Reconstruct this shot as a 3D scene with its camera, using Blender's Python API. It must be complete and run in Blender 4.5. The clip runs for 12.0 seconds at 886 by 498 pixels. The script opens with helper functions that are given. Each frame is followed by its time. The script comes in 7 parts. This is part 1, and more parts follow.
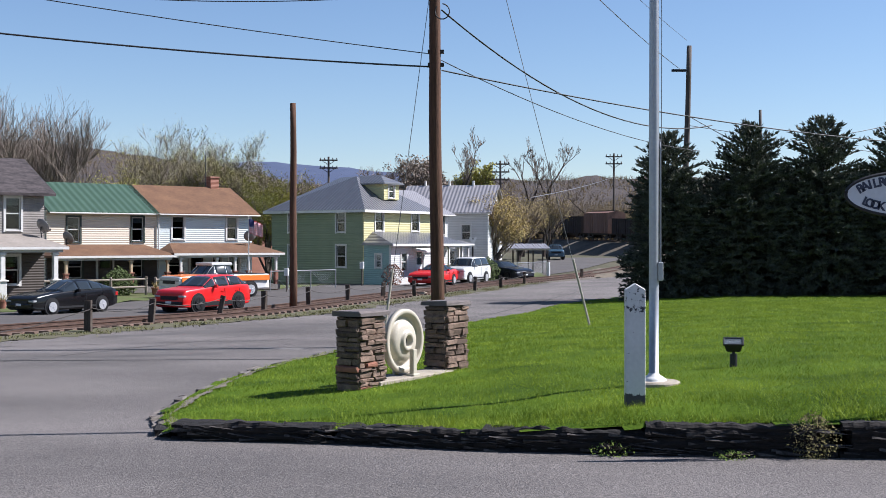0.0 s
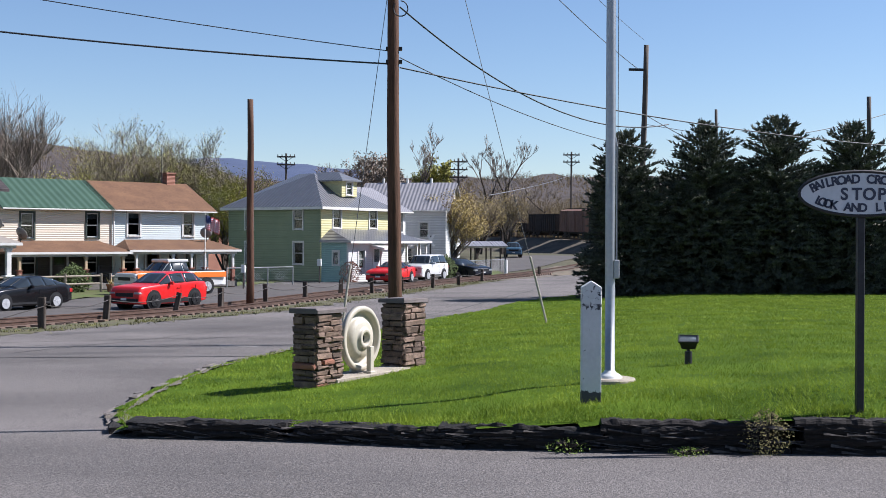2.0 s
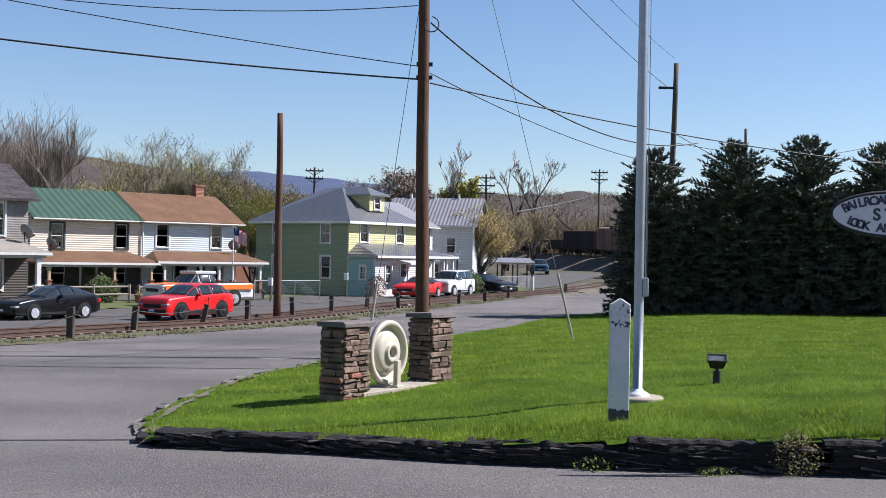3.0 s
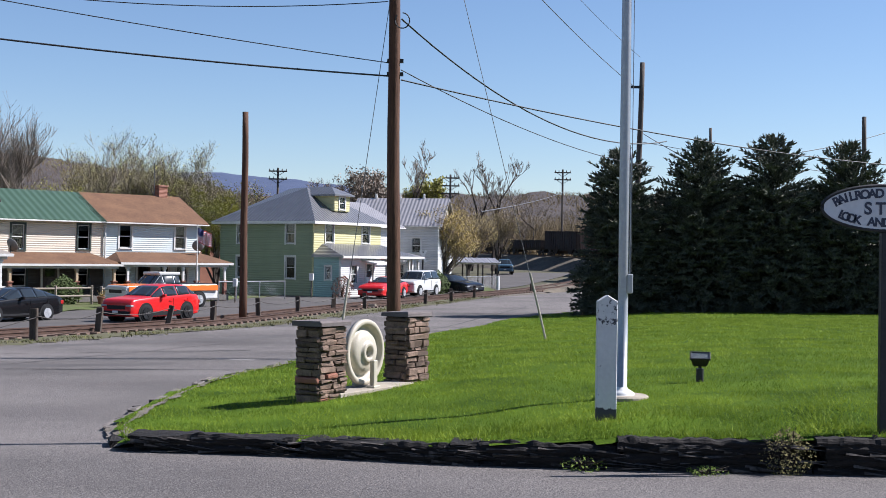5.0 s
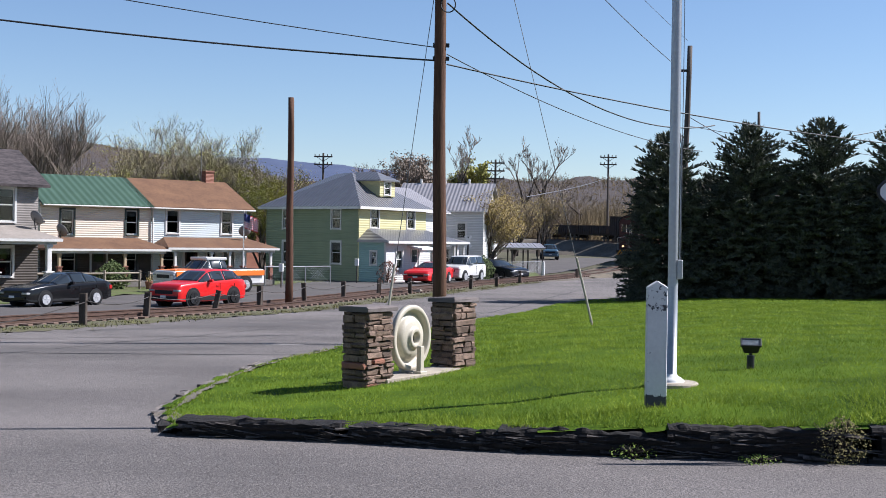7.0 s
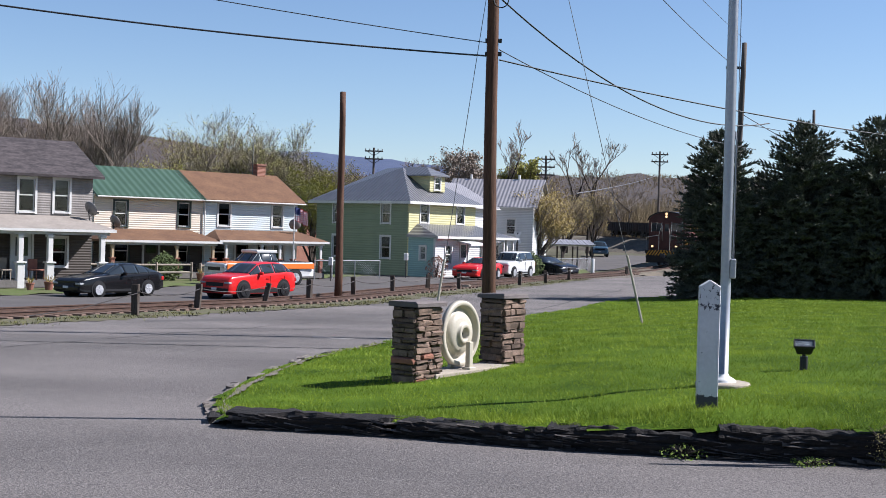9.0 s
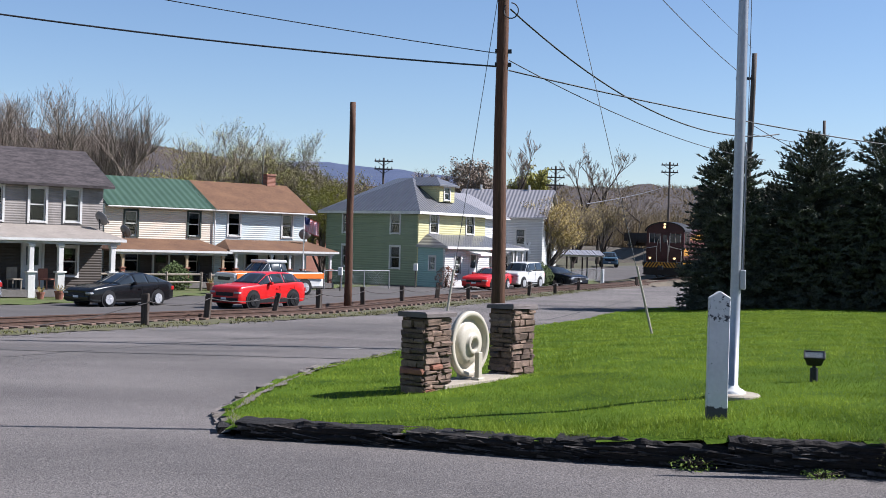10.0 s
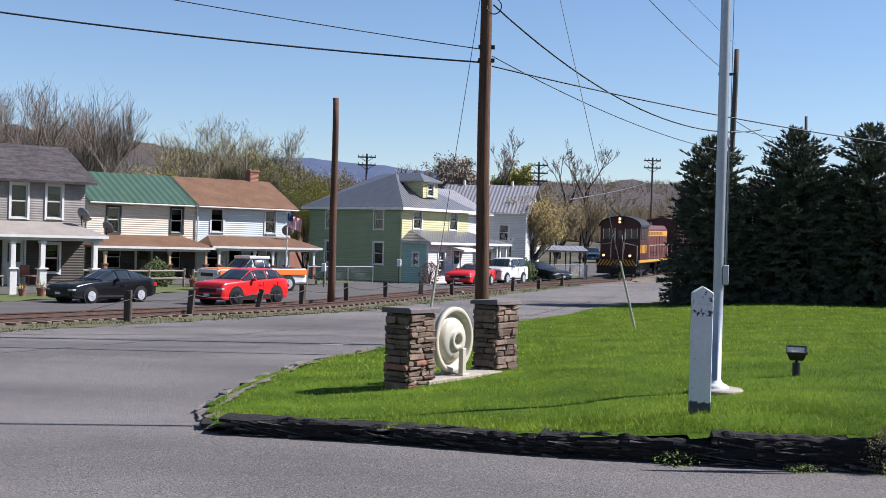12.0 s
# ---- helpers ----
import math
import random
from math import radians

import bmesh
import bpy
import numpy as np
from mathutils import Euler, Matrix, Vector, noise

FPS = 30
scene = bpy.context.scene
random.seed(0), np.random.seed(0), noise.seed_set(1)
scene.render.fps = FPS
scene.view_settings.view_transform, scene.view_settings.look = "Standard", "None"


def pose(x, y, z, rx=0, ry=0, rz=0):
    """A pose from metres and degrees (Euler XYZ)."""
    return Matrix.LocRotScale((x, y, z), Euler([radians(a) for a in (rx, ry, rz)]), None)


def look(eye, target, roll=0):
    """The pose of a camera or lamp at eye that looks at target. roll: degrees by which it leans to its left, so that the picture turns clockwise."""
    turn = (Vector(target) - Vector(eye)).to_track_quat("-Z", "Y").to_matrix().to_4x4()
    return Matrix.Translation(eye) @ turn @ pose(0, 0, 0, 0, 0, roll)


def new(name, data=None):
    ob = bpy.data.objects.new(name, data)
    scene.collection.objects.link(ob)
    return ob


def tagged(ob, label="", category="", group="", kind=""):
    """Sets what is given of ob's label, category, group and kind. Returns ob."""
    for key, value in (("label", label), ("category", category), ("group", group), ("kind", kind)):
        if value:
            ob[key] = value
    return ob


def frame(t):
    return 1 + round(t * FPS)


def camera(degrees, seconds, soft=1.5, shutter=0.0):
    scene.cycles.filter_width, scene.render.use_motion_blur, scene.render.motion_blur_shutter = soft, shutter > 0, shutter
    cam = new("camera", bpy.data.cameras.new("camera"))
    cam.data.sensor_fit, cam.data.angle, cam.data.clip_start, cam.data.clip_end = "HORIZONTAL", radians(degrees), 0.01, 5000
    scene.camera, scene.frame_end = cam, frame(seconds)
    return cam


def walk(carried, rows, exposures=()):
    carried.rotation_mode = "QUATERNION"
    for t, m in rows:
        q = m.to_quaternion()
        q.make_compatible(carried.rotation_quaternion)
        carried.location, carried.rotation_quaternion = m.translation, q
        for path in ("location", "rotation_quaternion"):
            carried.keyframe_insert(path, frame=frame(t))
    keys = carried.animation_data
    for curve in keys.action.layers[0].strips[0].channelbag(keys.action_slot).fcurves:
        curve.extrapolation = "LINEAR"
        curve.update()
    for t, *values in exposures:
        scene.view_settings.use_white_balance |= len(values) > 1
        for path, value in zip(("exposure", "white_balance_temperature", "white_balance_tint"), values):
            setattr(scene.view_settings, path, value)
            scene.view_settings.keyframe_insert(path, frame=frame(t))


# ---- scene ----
cam = camera(39.4, 12.0, soft=0.85)

PATH = [
    (0, (0.112, -0.513, 1.063), (0.143, 1.486, 1.052), -0.0),
    (0.5, (0.131, -0.521, 1.062), (0.188, 1.478, 1.045), -1.1),
    (1, (0.126, -0.519, 1.058), (0.184, 1.48, 1.032), -0.3),
    (1.5, (0.122, -0.525, 1.06), (0.196, 1.474, 1.032), 0.3),
    (2, (0.118, -0.519, 1.061), (0.217, 1.478, 1.046), 0.2),
    (2.5, (0.108, -0.517, 1.065), (0.178, 1.482, 1.076), 0.4),
    (3, (0.091, -0.526, 1.054), (0.147, 1.473, 1.064), 1.0),
    (5, (-0.092, -0.218, 1.009), (0.024, 1.779, 1.021), 0.8),
    (5.5, (-0.149, -0.182, 1.011), (-0.032, 1.814, 0.995), 2.3),
    (6, (-0.115, -0.152, 1.01), (-0.019, 1.846, 0.996), 2.0),
    (6.5, (-0.112, -0.132, 1.012), (-0.074, 1.867, 0.985), 1.4),
    (7, (-0.115, -0.126, 1.011), (-0.071, 1.873, 0.998), 0.8),
    (8.8, (-0.147, -0.11, 1.014), (-0.173, 1.89, 0.994), 1.3),
    (9, (-0.133, -0.1, 1.014), (-0.168, 1.9, 0.992), 1.5),
    (9.5, (-0.129, -0.089, 1.014), (-0.176, 1.911, 0.997), 1.3),
    (10, (-0.129, -0.1, 1.017), (-0.18, 1.9, 1.011), 1.6),
    (10.5, (-0.13, -0.1, 1.015), (-0.174, 1.9, 1.011), 1.0),
    (11, (-0.134, -0.089, 1.016), (-0.176, 1.91, 1.005), 1.5),
    (11.5, (-0.14, -0.104, 1.014), (-0.172, 1.896, 1.009), 1.5),
    (12, (-0.133, -0.103, 1.017), (-0.157, 1.897, 1.005), 1.5),
]
walk(cam, [(t, look(eye, aim, roll)) for t, eye, aim, roll in PATH], exposures=[(0, 1.04, 5900, 16), (12, 1.04, 5900, 16)])

# ---- light ----
world = bpy.data.worlds.new("sky_world")
scene.world = world
world.use_nodes = True
wn = world.node_tree
sky = wn.nodes.new("ShaderNodeTexSky")
sky.sky_type, sky.sun_disc = "NISHITA", False
SUN_DIR = Vector((1.03, 0.13, 1.0)).normalized()
sky.sun_elevation = math.asin(SUN_DIR.z)
sky.sun_rotation = math.atan2(SUN_DIR.x, SUN_DIR.y)
sky.air_density, sky.dust_density, sky.ozone_density = 1.0, 0.05, 3.0
bg = wn.nodes["Background"]
bg.inputs["Strength"].default_value = 0.058
wn.links.new(sky.outputs["Color"], bg.inputs["Color"])
sun = new("sun", bpy.data.lights.new("sun", "SUN"))
sun.data.energy, sun.data.angle, sun.data.color = 5.0, radians(0.53), (1.0, 0.95, 0.87)
sun.matrix_basis = look((60, 30, 70), Vector((60, 30, 70)) - SUN_DIR)

# ---- materials ----


def mat(name, a, b=None, rough=0.8, metal=0.0, scale=8.0, fine=60.0, bump=0.3, spec=0.3, dist=0.02, vary=0.0, stretch=(1, 1, 1), ramp_at=(0.36, 0.64), fine_part=0.45):
    """Two colours mixed by coarse and fine noise, with fine relief; vary: spread of brightness from object to object."""
    m = bpy.data.materials.new(name)
    m.use_nodes = True
    t = m.node_tree
    p = t.nodes["Principled BSDF"]
    b = b or tuple(c * 0.75 for c in a)
    tc = t.nodes.new("ShaderNodeTexCoord")
    mp = t.nodes.new("ShaderNodeMapping")
    mp.inputs["Scale"].default_value = stretch
    t.links.new(tc.outputs["Object"], mp.inputs["Vector"])
    n1, n2 = t.nodes.new("ShaderNodeTexNoise"), t.nodes.new("ShaderNodeTexNoise")
    for n, s in ((n1, scale), (n2, fine)):
        n.inputs["Scale"].default_value, n.inputs["Detail"].default_value = s, 5.0
        t.links.new(mp.outputs["Vector"], n.inputs["Vector"])
    add = t.nodes.new("ShaderNodeMath")
    add.operation = "MULTIPLY_ADD"
    add.inputs[1].default_value = fine_part
    t.links.new(n2.outputs["Fac"], add.inputs[0])
    sc = t.nodes.new("ShaderNodeMath")
    sc.operation = "MULTIPLY"
    sc.inputs[1].default_value = 1.0 - fine_part
    t.links.new(n1.outputs["Fac"], sc.inputs[0])
    t.links.new(sc.outputs[0], add.inputs[2])
    ramp = t.nodes.new("ShaderNodeValToRGB")
    ramp.color_ramp.elements[0].position, ramp.color_ramp.elements[1].position = ramp_at
    ramp.color_ramp.elements[0].color, ramp.color_ramp.elements[1].color = (*b, 1), (*a, 1)
    t.links.new(add.outputs[0], ramp.inputs["Fac"])
    out = ramp.outputs["Color"]
    if vary:
        oi = t.nodes.new("ShaderNodeObjectInfo")
        mr = t.nodes.new("ShaderNodeMapRange")
        mr.inputs["To Min"].default_value, mr.inputs["To Max"].default_value = 1 - vary, 1 + vary
        t.links.new(oi.outputs["Random"], mr.inputs["Value"])
        hs = t.nodes.new("ShaderNodeHueSaturation")
        t.links.new(mr.outputs["Result"], hs.inputs["Value"])
        t.links.new(out, hs.inputs["Color"])
        out = hs.outputs["Color"]
    t.links.new(out, p.inputs["Base Color"])
    p.inputs["Roughness"].default_value, p.inputs["Metallic"].default_value = rough, metal
    p.inputs["Specular IOR Level"].default_value = spec
    if bump:
        bp = t.nodes.new("ShaderNodeBump")
        bp.inputs["Strength"].default_value, bp.inputs["Distance"].default_value = bump, dist
        t.links.new(add.outputs[0], bp.inputs["Height"])
        t.links.new(bp.outputs["Normal"], p.inputs["Normal"])
    return m


def banded(name, a, b, pitch, axis="Z", rough=0.6, metal=0.0, depth=0.014, profile="SIN", vary=0.12):
    """Siding, ribs or shingle courses: bands of that pitch in metres along an axis of the object, as relief and slight shade of paint."""
    m = mat(name, a, b, rough=rough, metal=metal, scale=1.3, fine=22.0, bump=0.0)
    t = m.node_tree
    p = t.nodes["Principled BSDF"]
    tc = t.nodes.new("ShaderNodeTexCoord")
    wv = t.nodes.new("ShaderNodeTexWave")
    wv.wave_type, wv.bands_direction, wv.wave_profile = "BANDS", axis, profile
    wv.inputs["Scale"].default_value = 0.314 / pitch
    wv.inputs["Distortion"].default_value = 0.0
    t.links.new(tc.outputs["Object"], wv.inputs["Vector"])
    bp = t.nodes.new("ShaderNodeBump")
    bp.inputs["Strength"].default_value, bp.inputs["Distance"].default_value = 1.0, depth
    t.links.new(wv.outputs["Fac"], bp.inputs["Height"])
    t.links.new(bp.outputs["Normal"], p.inputs["Normal"])
    return m


def plain(name, c, rough=0.4, metal=0.0, spec=0.5, glow=0.0):
    m = bpy.data.materials.new(name)
    m.use_nodes = True
    p = m.node_tree.nodes["Principled BSDF"]
    p.inputs["Base Color"].default_value = (*c, 1)
    p.inputs["Roughness"].default_value, p.inputs["Metallic"].default_value = rough, metal
    p.inputs["Specular IOR Level"].default_value = spec
    if glow:
        p.inputs["Emission Color"].default_value, p.inputs["Emission Strength"].default_value = (*c, 1), glow
    return m


def glass(name, tint=(0.34, 0.38, 0.40)):
    m = plain(name, tint, rough=0.03)
    m.node_tree.nodes["Principled BSDF"].inputs["Transmission Weight"].default_value = 1.0
    m.node_tree.nodes["Principled BSDF"].inputs["IOR"].default_value = 1.45
    return m


M_ASPHALT = mat("asphalt", (0.171, 0.153, 0.143), (0.06, 0.054, 0.051), rough=0.9, scale=0.3, fine=85, bump=1.0, dist=0.02, stretch=(0.6, 1, 1), ramp_at=(0.43, 0.59), fine_part=0.68)
M_STREET = mat("street_asphalt", (0.0918, 0.083, 0.0782), (0.0612, 0.0558, 0.0524), rough=0.9, scale=0.5, fine=40, bump=0.4)
M_EARTH = mat("earth", (0.0884, 0.0782, 0.051), (0.051, 0.051, 0.0238), rough=1, scale=0.12, fine=3.0, bump=0.6, dist=0.2)
M_GRASS = mat("lawn_turf", (0.078, 0.126, 0.011), (0.022, 0.045, 0.005), rough=0.95, spec=0.04, scale=0.9, fine=45, bump=0.6, dist=0.03)
M_BLADE = mat("grass_blade", (0.265, 0.34, 0.032), (0.08, 0.135, 0.012), rough=0.7, spec=0.15, scale=1.2, fine=14, bump=0)


def thin_leaf(m, share):
    """Lets light through a thin leaf: part of it scatters to the far side."""
    t = m.node_tree
    p, o = t.nodes["Principled BSDF"], t.nodes["Material Output"]
    tr, mx = t.nodes.new("ShaderNodeBsdfTranslucent"), t.nodes.new("ShaderNodeMixShader")
    mx.inputs["Fac"].default_value = share
    t.links.new(p.inputs["Base Color"].links[0].from_socket, tr.inputs["Color"])
    t.links.new(p.outputs["BSDF"], mx.inputs[1])
    t.links.new(tr.outputs["BSDF"], mx.inputs[2])
    t.links.new(mx.outputs["Shader"], o.inputs["Surface"])


thin_leaf(M_BLADE, 0.3)
M_VERGE = mat("verge", (0.075, 0.08, 0.028), (0.095, 0.078, 0.058), rough=1, scale=2.2, fine=22, bump=0.8, dist=0.05)
M_BALLAST = mat("ballast", (0.163, 0.136, 0.112), (0.0612, 0.051, 0.0422), rough=1, scale=4, fine=30, bump=1.0, dist=0.06)
M_TIMBER = mat("weathered_tie", (0.026, 0.022, 0.02), (0.003, 0.003, 0.003), rough=0.95, scale=4, fine=30, bump=1.0, dist=0.03, stretch=(0.25, 2, 2))
M_SPLINTER = mat("weathered_splinter", (0.115, 0.10, 0.09), (0.006, 0.006, 0.006), rough=0.95, scale=5, fine=25, bump=0)
M_TIE = mat("track_tie", (0.16, 0.108, 0.08), (0.08, 0.052, 0.04), rough=0.9, scale=3, fine=20, bump=0.6)
M_RAIL = mat("rusty_rail", (0.102, 0.0612, 0.0449), (0.0544, 0.034, 0.0258), rough=0.6, metal=0.2, scale=4, fine=40)
M_POLE = mat("pole_wood", (0.116, 0.0578, 0.034), (0.0476, 0.0224, 0.0136), rough=0.85, scale=3, fine=18, bump=0.8, stretch=(6, 6, 0.35))
M_POLE_GREY = mat("grey_pole_wood", (0.116, 0.0952, 0.0816), (0.0612, 0.051, 0.0442), rough=0.9, scale=3, fine=18, bump=0.6, stretch=(6, 6, 0.35))
M_POST_WOOD = mat("guard_post_wood", (0.0816, 0.0646, 0.051), (0.034, 0.0252, 0.0204), rough=0.9, scale=4, fine=20, bump=0.7, stretch=(4, 4, 0.5))
M_STONE = mat("ledge_stone", (0.20, 0.135, 0.098), (0.075, 0.053, 0.041), rough=0.9, scale=9, fine=60, bump=0.9, dist=0.02, vary=0.4)
M_STONE_RED = mat("red_ledge_stone", (0.25, 0.105, 0.066), (0.17, 0.078, 0.052), rough=0.9, scale=9, fine=60, bump=0.9, dist=0.02, vary=0.2)
M_MORTAR = mat("dark_mortar", (0.0476, 0.0374, 0.034), (0.0272, 0.0224, 0.0204), rough=1, scale=20, fine=80, bump=0.5)
M_CAP = mat("cap_stone", (0.15, 0.129, 0.122), (0.102, 0.085, 0.0816), rough=0.9, scale=5, fine=70, bump=0.8)
M_CONCRETE = mat("concrete", (0.326, 0.286, 0.224), (0.245, 0.211, 0.17), rough=0.95, scale=4, fine=50, bump=0.5)
M_CREAM = mat("cream_paint", (0.435, 0.394, 0.313), (0.381, 0.34, 0.265), rough=0.5, scale=5, fine=40, bump=0.15, spec=0.4)
M_WHITE_PAINT = mat("white_paint", (0.608, 0.608, 0.593), (0.532, 0.532, 0.517), rough=0.55, scale=4, fine=30, bump=0.1)
M_TRIM = mat("white_trim", (0.593, 0.585, 0.555), (0.502, 0.486, 0.456), rough=0.6, scale=3, fine=20, bump=0.1)
M_ALU = mat("dull_aluminium", (0.374, 0.381, 0.394), (0.306, 0.313, 0.326), rough=0.42, metal=0.6, scale=3, fine=25, bump=0.05)
M_DARK_STEEL = mat("dark_steel", (0.034, 0.034, 0.0374), (0.0204, 0.0204, 0.0224), rough=0.5, metal=0.3, scale=6, fine=40, bump=0.1)
M_BLACK = plain("black_rubber", (0.009, 0.009, 0.01), 0.8, 0.0, 0.2)
M_WIRE = plain("wire_black", (0.012, 0.012, 0.014), 0.6)
M_WIRE_GREY = plain("wire_grey", (0.0816, 0.0816, 0.0816), 0.5)
M_GLASS = glass("window_glass")
M_SPRUCE = mat("spruce_needles", (0.13, 0.137, 0.095), (0.014, 0.018, 0.014), rough=0.85, scale=2.0, fine=14, bump=0)
M_BARK = mat("bark", (0.068, 0.0544, 0.0442), (0.034, 0.0272, 0.0224), rough=1, scale=4, fine=25, bump=0.8)
M_TWIG = mat("twig_grey", (0.24, 0.20, 0.165), (0.13, 0.105, 0.085), rough=1, scale=1, fine=8, bump=0)
M_BUD = mat("spring_bud", (0.36, 0.34, 0.085), (0.24, 0.235, 0.055), rough=0.8, scale=0.8, fine=5, bump=0)
M_BUD_YELLOW = mat("yellow_bud", (0.40, 0.31, 0.11), (0.27, 0.205, 0.075), rough=0.8, scale=0.8, fine=5, bump=0)
M_BLOSSOM = mat("pale_blossom", (0.245, 0.204, 0.163), (0.177, 0.143, 0.116), rough=0.9, scale=1, fine=5, bump=0)
M_WOODS_TWIG = mat("woods_twig", (0.27, 0.20, 0.105), (0.11, 0.085, 0.055), rough=1, scale=0.06, fine=0.5, bump=0)
M_WOODS = mat("spring_woods", (0.068, 0.054, 0.047), (0.034, 0.028, 0.028), rough=1, scale=0.05, fine=0.28, bump=1.0, dist=3.0)
M_CINDER = mat("cinder_bank", (0.15, 0.125, 0.09), (0.05, 0.043, 0.034), rough=1, scale=0.3, fine=3, bump=0.8, dist=0.1)
M_YARD = mat("yard_grass", (0.068, 0.102, 0.0204), (0.0884, 0.0816, 0.0408), rough=1, scale=0.7, fine=12, bump=0.8, dist=0.05)
M_SHRUB = mat("shrub_leaf", (0.068, 0.0952, 0.0238), (0.034, 0.051, 0.0136), rough=0.8, scale=2, fine=12, bump=0)
M_SHRUB_RED = mat("red_twig", (0.15, 0.0612, 0.0408), (0.0816, 0.0408, 0.0272), rough=0.9, scale=2, fine=12, bump=0)
M_WEED = mat("weed_leaf", (0.177, 0.156, 0.0544), (0.102, 0.0884, 0.034), rough=0.9, scale=5, fine=30, bump=0)
M_WEED_GREEN = mat("green_weed", (0.136, 0.19, 0.0272), (0.0748, 0.109, 0.017), rough=0.9, scale=5, fine=30, bump=0)
M_TUFT = mat("verge_tuft", (0.13, 0.125, 0.035), (0.065, 0.07, 0.02), rough=0.9, scale=1, fine=8, bump=0)
# distance haze is put into the ridge's blue base colour
M_RIDGE = mat("hazed_far_ridge", (0.0578, 0.0748, 0.129), (0.0408, 0.0578, 0.109), rough=1, scale=0.02, fine=0.15, bump=0.5, dist=4.0)

# ---- mesh helpers ----


def part(name, bm, material, parent=None, label="", smooth=False):
    me = bpy.data.meshes.new(name)
    bm.normal_update()
    bm.to_mesh(me)
    bm.free()
    me.materials.append(material)
    if smooth:
        for f in me.polygons:
            f.use_smooth = True
    ob = new(name, me)
    if parent:
        ob.parent = parent
    if label:
        ob["label"] = label
    return ob


def piece(name, me, parent, m):
    ob = new(name, me)
    ob.parent = parent
    ob.matrix_basis = m
    return ob


def thing(name, x, y, z, yaw=0, label="", category="", group="", kind=""):
    ob = new(name)
    ob.matrix_basis = pose(x, y, z, 0, 0, yaw)
    return tagged(ob, label, category, group, kind)


def box(bm, x0, x1, y0, y1, z0, z1, m=None, bevel=0.0):
    v = [bm.verts.new((x, y, z)) for z in (z0, z1) for x, y in ((x0, y0), (x1, y0), (x1, y1), (x0, y1))]
    fs = [bm.faces.new([v[i] for i in f]) for f in ((3, 2, 1, 0), (4, 5, 6, 7), (0, 1, 5, 4), (1, 2, 6, 5), (2, 3, 7, 6), (3, 0, 4, 7))]
    if bevel:
        es = list({e for f in fs for e in f.edges})
        r = bmesh.ops.bevel(bm, geom=es, offset=bevel, segments=1, affect="EDGES")
        v = list({q for f in r["faces"] for q in f.verts})
    if m is not None:
        for q in v:
            q.co = m @ q.co
    return v


def tube(bm, p0, p1, r0, r1=None, n=8, caps=True):
    p0, p1 = Vector(p0), Vector(p1)
    r1 = r0 if r1 is None else r1
    d = (p1 - p0).normalized()
    a = d.orthogonal().normalized()
    b = d.cross(a)
    rings = []
    for p, r in ((p0, r0), (p1, r1)):
        rings.append([bm.verts.new(p + (a * math.cos(2 * math.pi * i / n) + b * math.sin(2 * math.pi * i / n)) * r) for i in range(n)])
    for i in range(n):
        j = (i + 1) % n
        bm.faces.new((rings[0][i], rings[0][j], rings[1][j], rings[1][i]))
    if caps:
        bm.faces.new(rings[0][::-1])
        bm.faces.new(rings[1])


def pipe(bm, pts, r, n=6):
    """A round bar along a line of points."""
    pts = [Vector(p) for p in pts]
    rings = []
    for i, p in enumerate(pts):
        d = (pts[min(i + 1, len(pts) - 1)] - pts[max(i - 1, 0)]).normalized()
        a = d.cross(Vector((0.13, 0.29, 0.95))).normalized()
        b = d.cross(a)
        rr = r[i] if isinstance(r, (list, tuple)) else r
        rings.append([bm.verts.new(p + (a * math.cos(2 * math.pi * k / n) + b * math.sin(2 * math.pi * k / n)) * rr) for k in range(n)])
    for q, s in zip(rings, rings[1:]):
        for k in range(n):
            bm.faces.new((q[k], q[(k + 1) % n], s[(k + 1) % n], s[k]))
    bm.faces.new(rings[0][::-1])
    bm.faces.new(rings[-1])


def lathe(bm, prof, n=32, axis="Z"):
    """Turns a line of (radius, height) round an axis."""
    rings = []
    for r, h in prof:
        ring = []
        for i in range(n):
            c, s = math.cos(2 * math.pi * i / n) * r, math.sin(2 * math.pi * i / n) * r
            ring.append(bm.verts.new((c, s, h) if axis == "Z" else ((c, h, s) if axis == "Y" else (h, c, s))))
        rings.append(ring)
    for q, s in zip(rings, rings[1:]):
        for i in range(n):
            j = (i + 1) % n
            bm.faces.new((q[i], q[j], s[j], s[i]))
    for ring in (rings[0], rings[-1]):
        if (ring[0].co - ring[n // 2].co).length > 1e-4:
            bm.faces.new(ring)


def prism(bm, poly, h0, h1, axis="Y"):
    """A flat outline, given as pairs, drawn out along an axis from h0 to h1."""
    put = {"Y": lambda a, b, h: (a, h, b), "X": lambda a, b, h: (h, a, b), "Z": lambda a, b, h: (a, b, h)}[axis]
    lo = [bm.verts.new(put(a, b, h0)) for a, b in poly]
    hi = [bm.verts.new(put(a, b, h1)) for a, b in poly]
    n = len(poly)
    bm.faces.new(lo)
    bm.faces.new(hi[::-1])
    for i in range(n):
        bm.faces.new((lo[i], hi[i], hi[(i + 1) % n], lo[(i + 1) % n]))
    bmesh.ops.recalc_face_normals(bm, faces=bm.faces)


def smoothstep(a, b, x):
    t = min(1.0, max(0.0, (x - a) / (b - a)))
    return t * t * (3 - 2 * t)


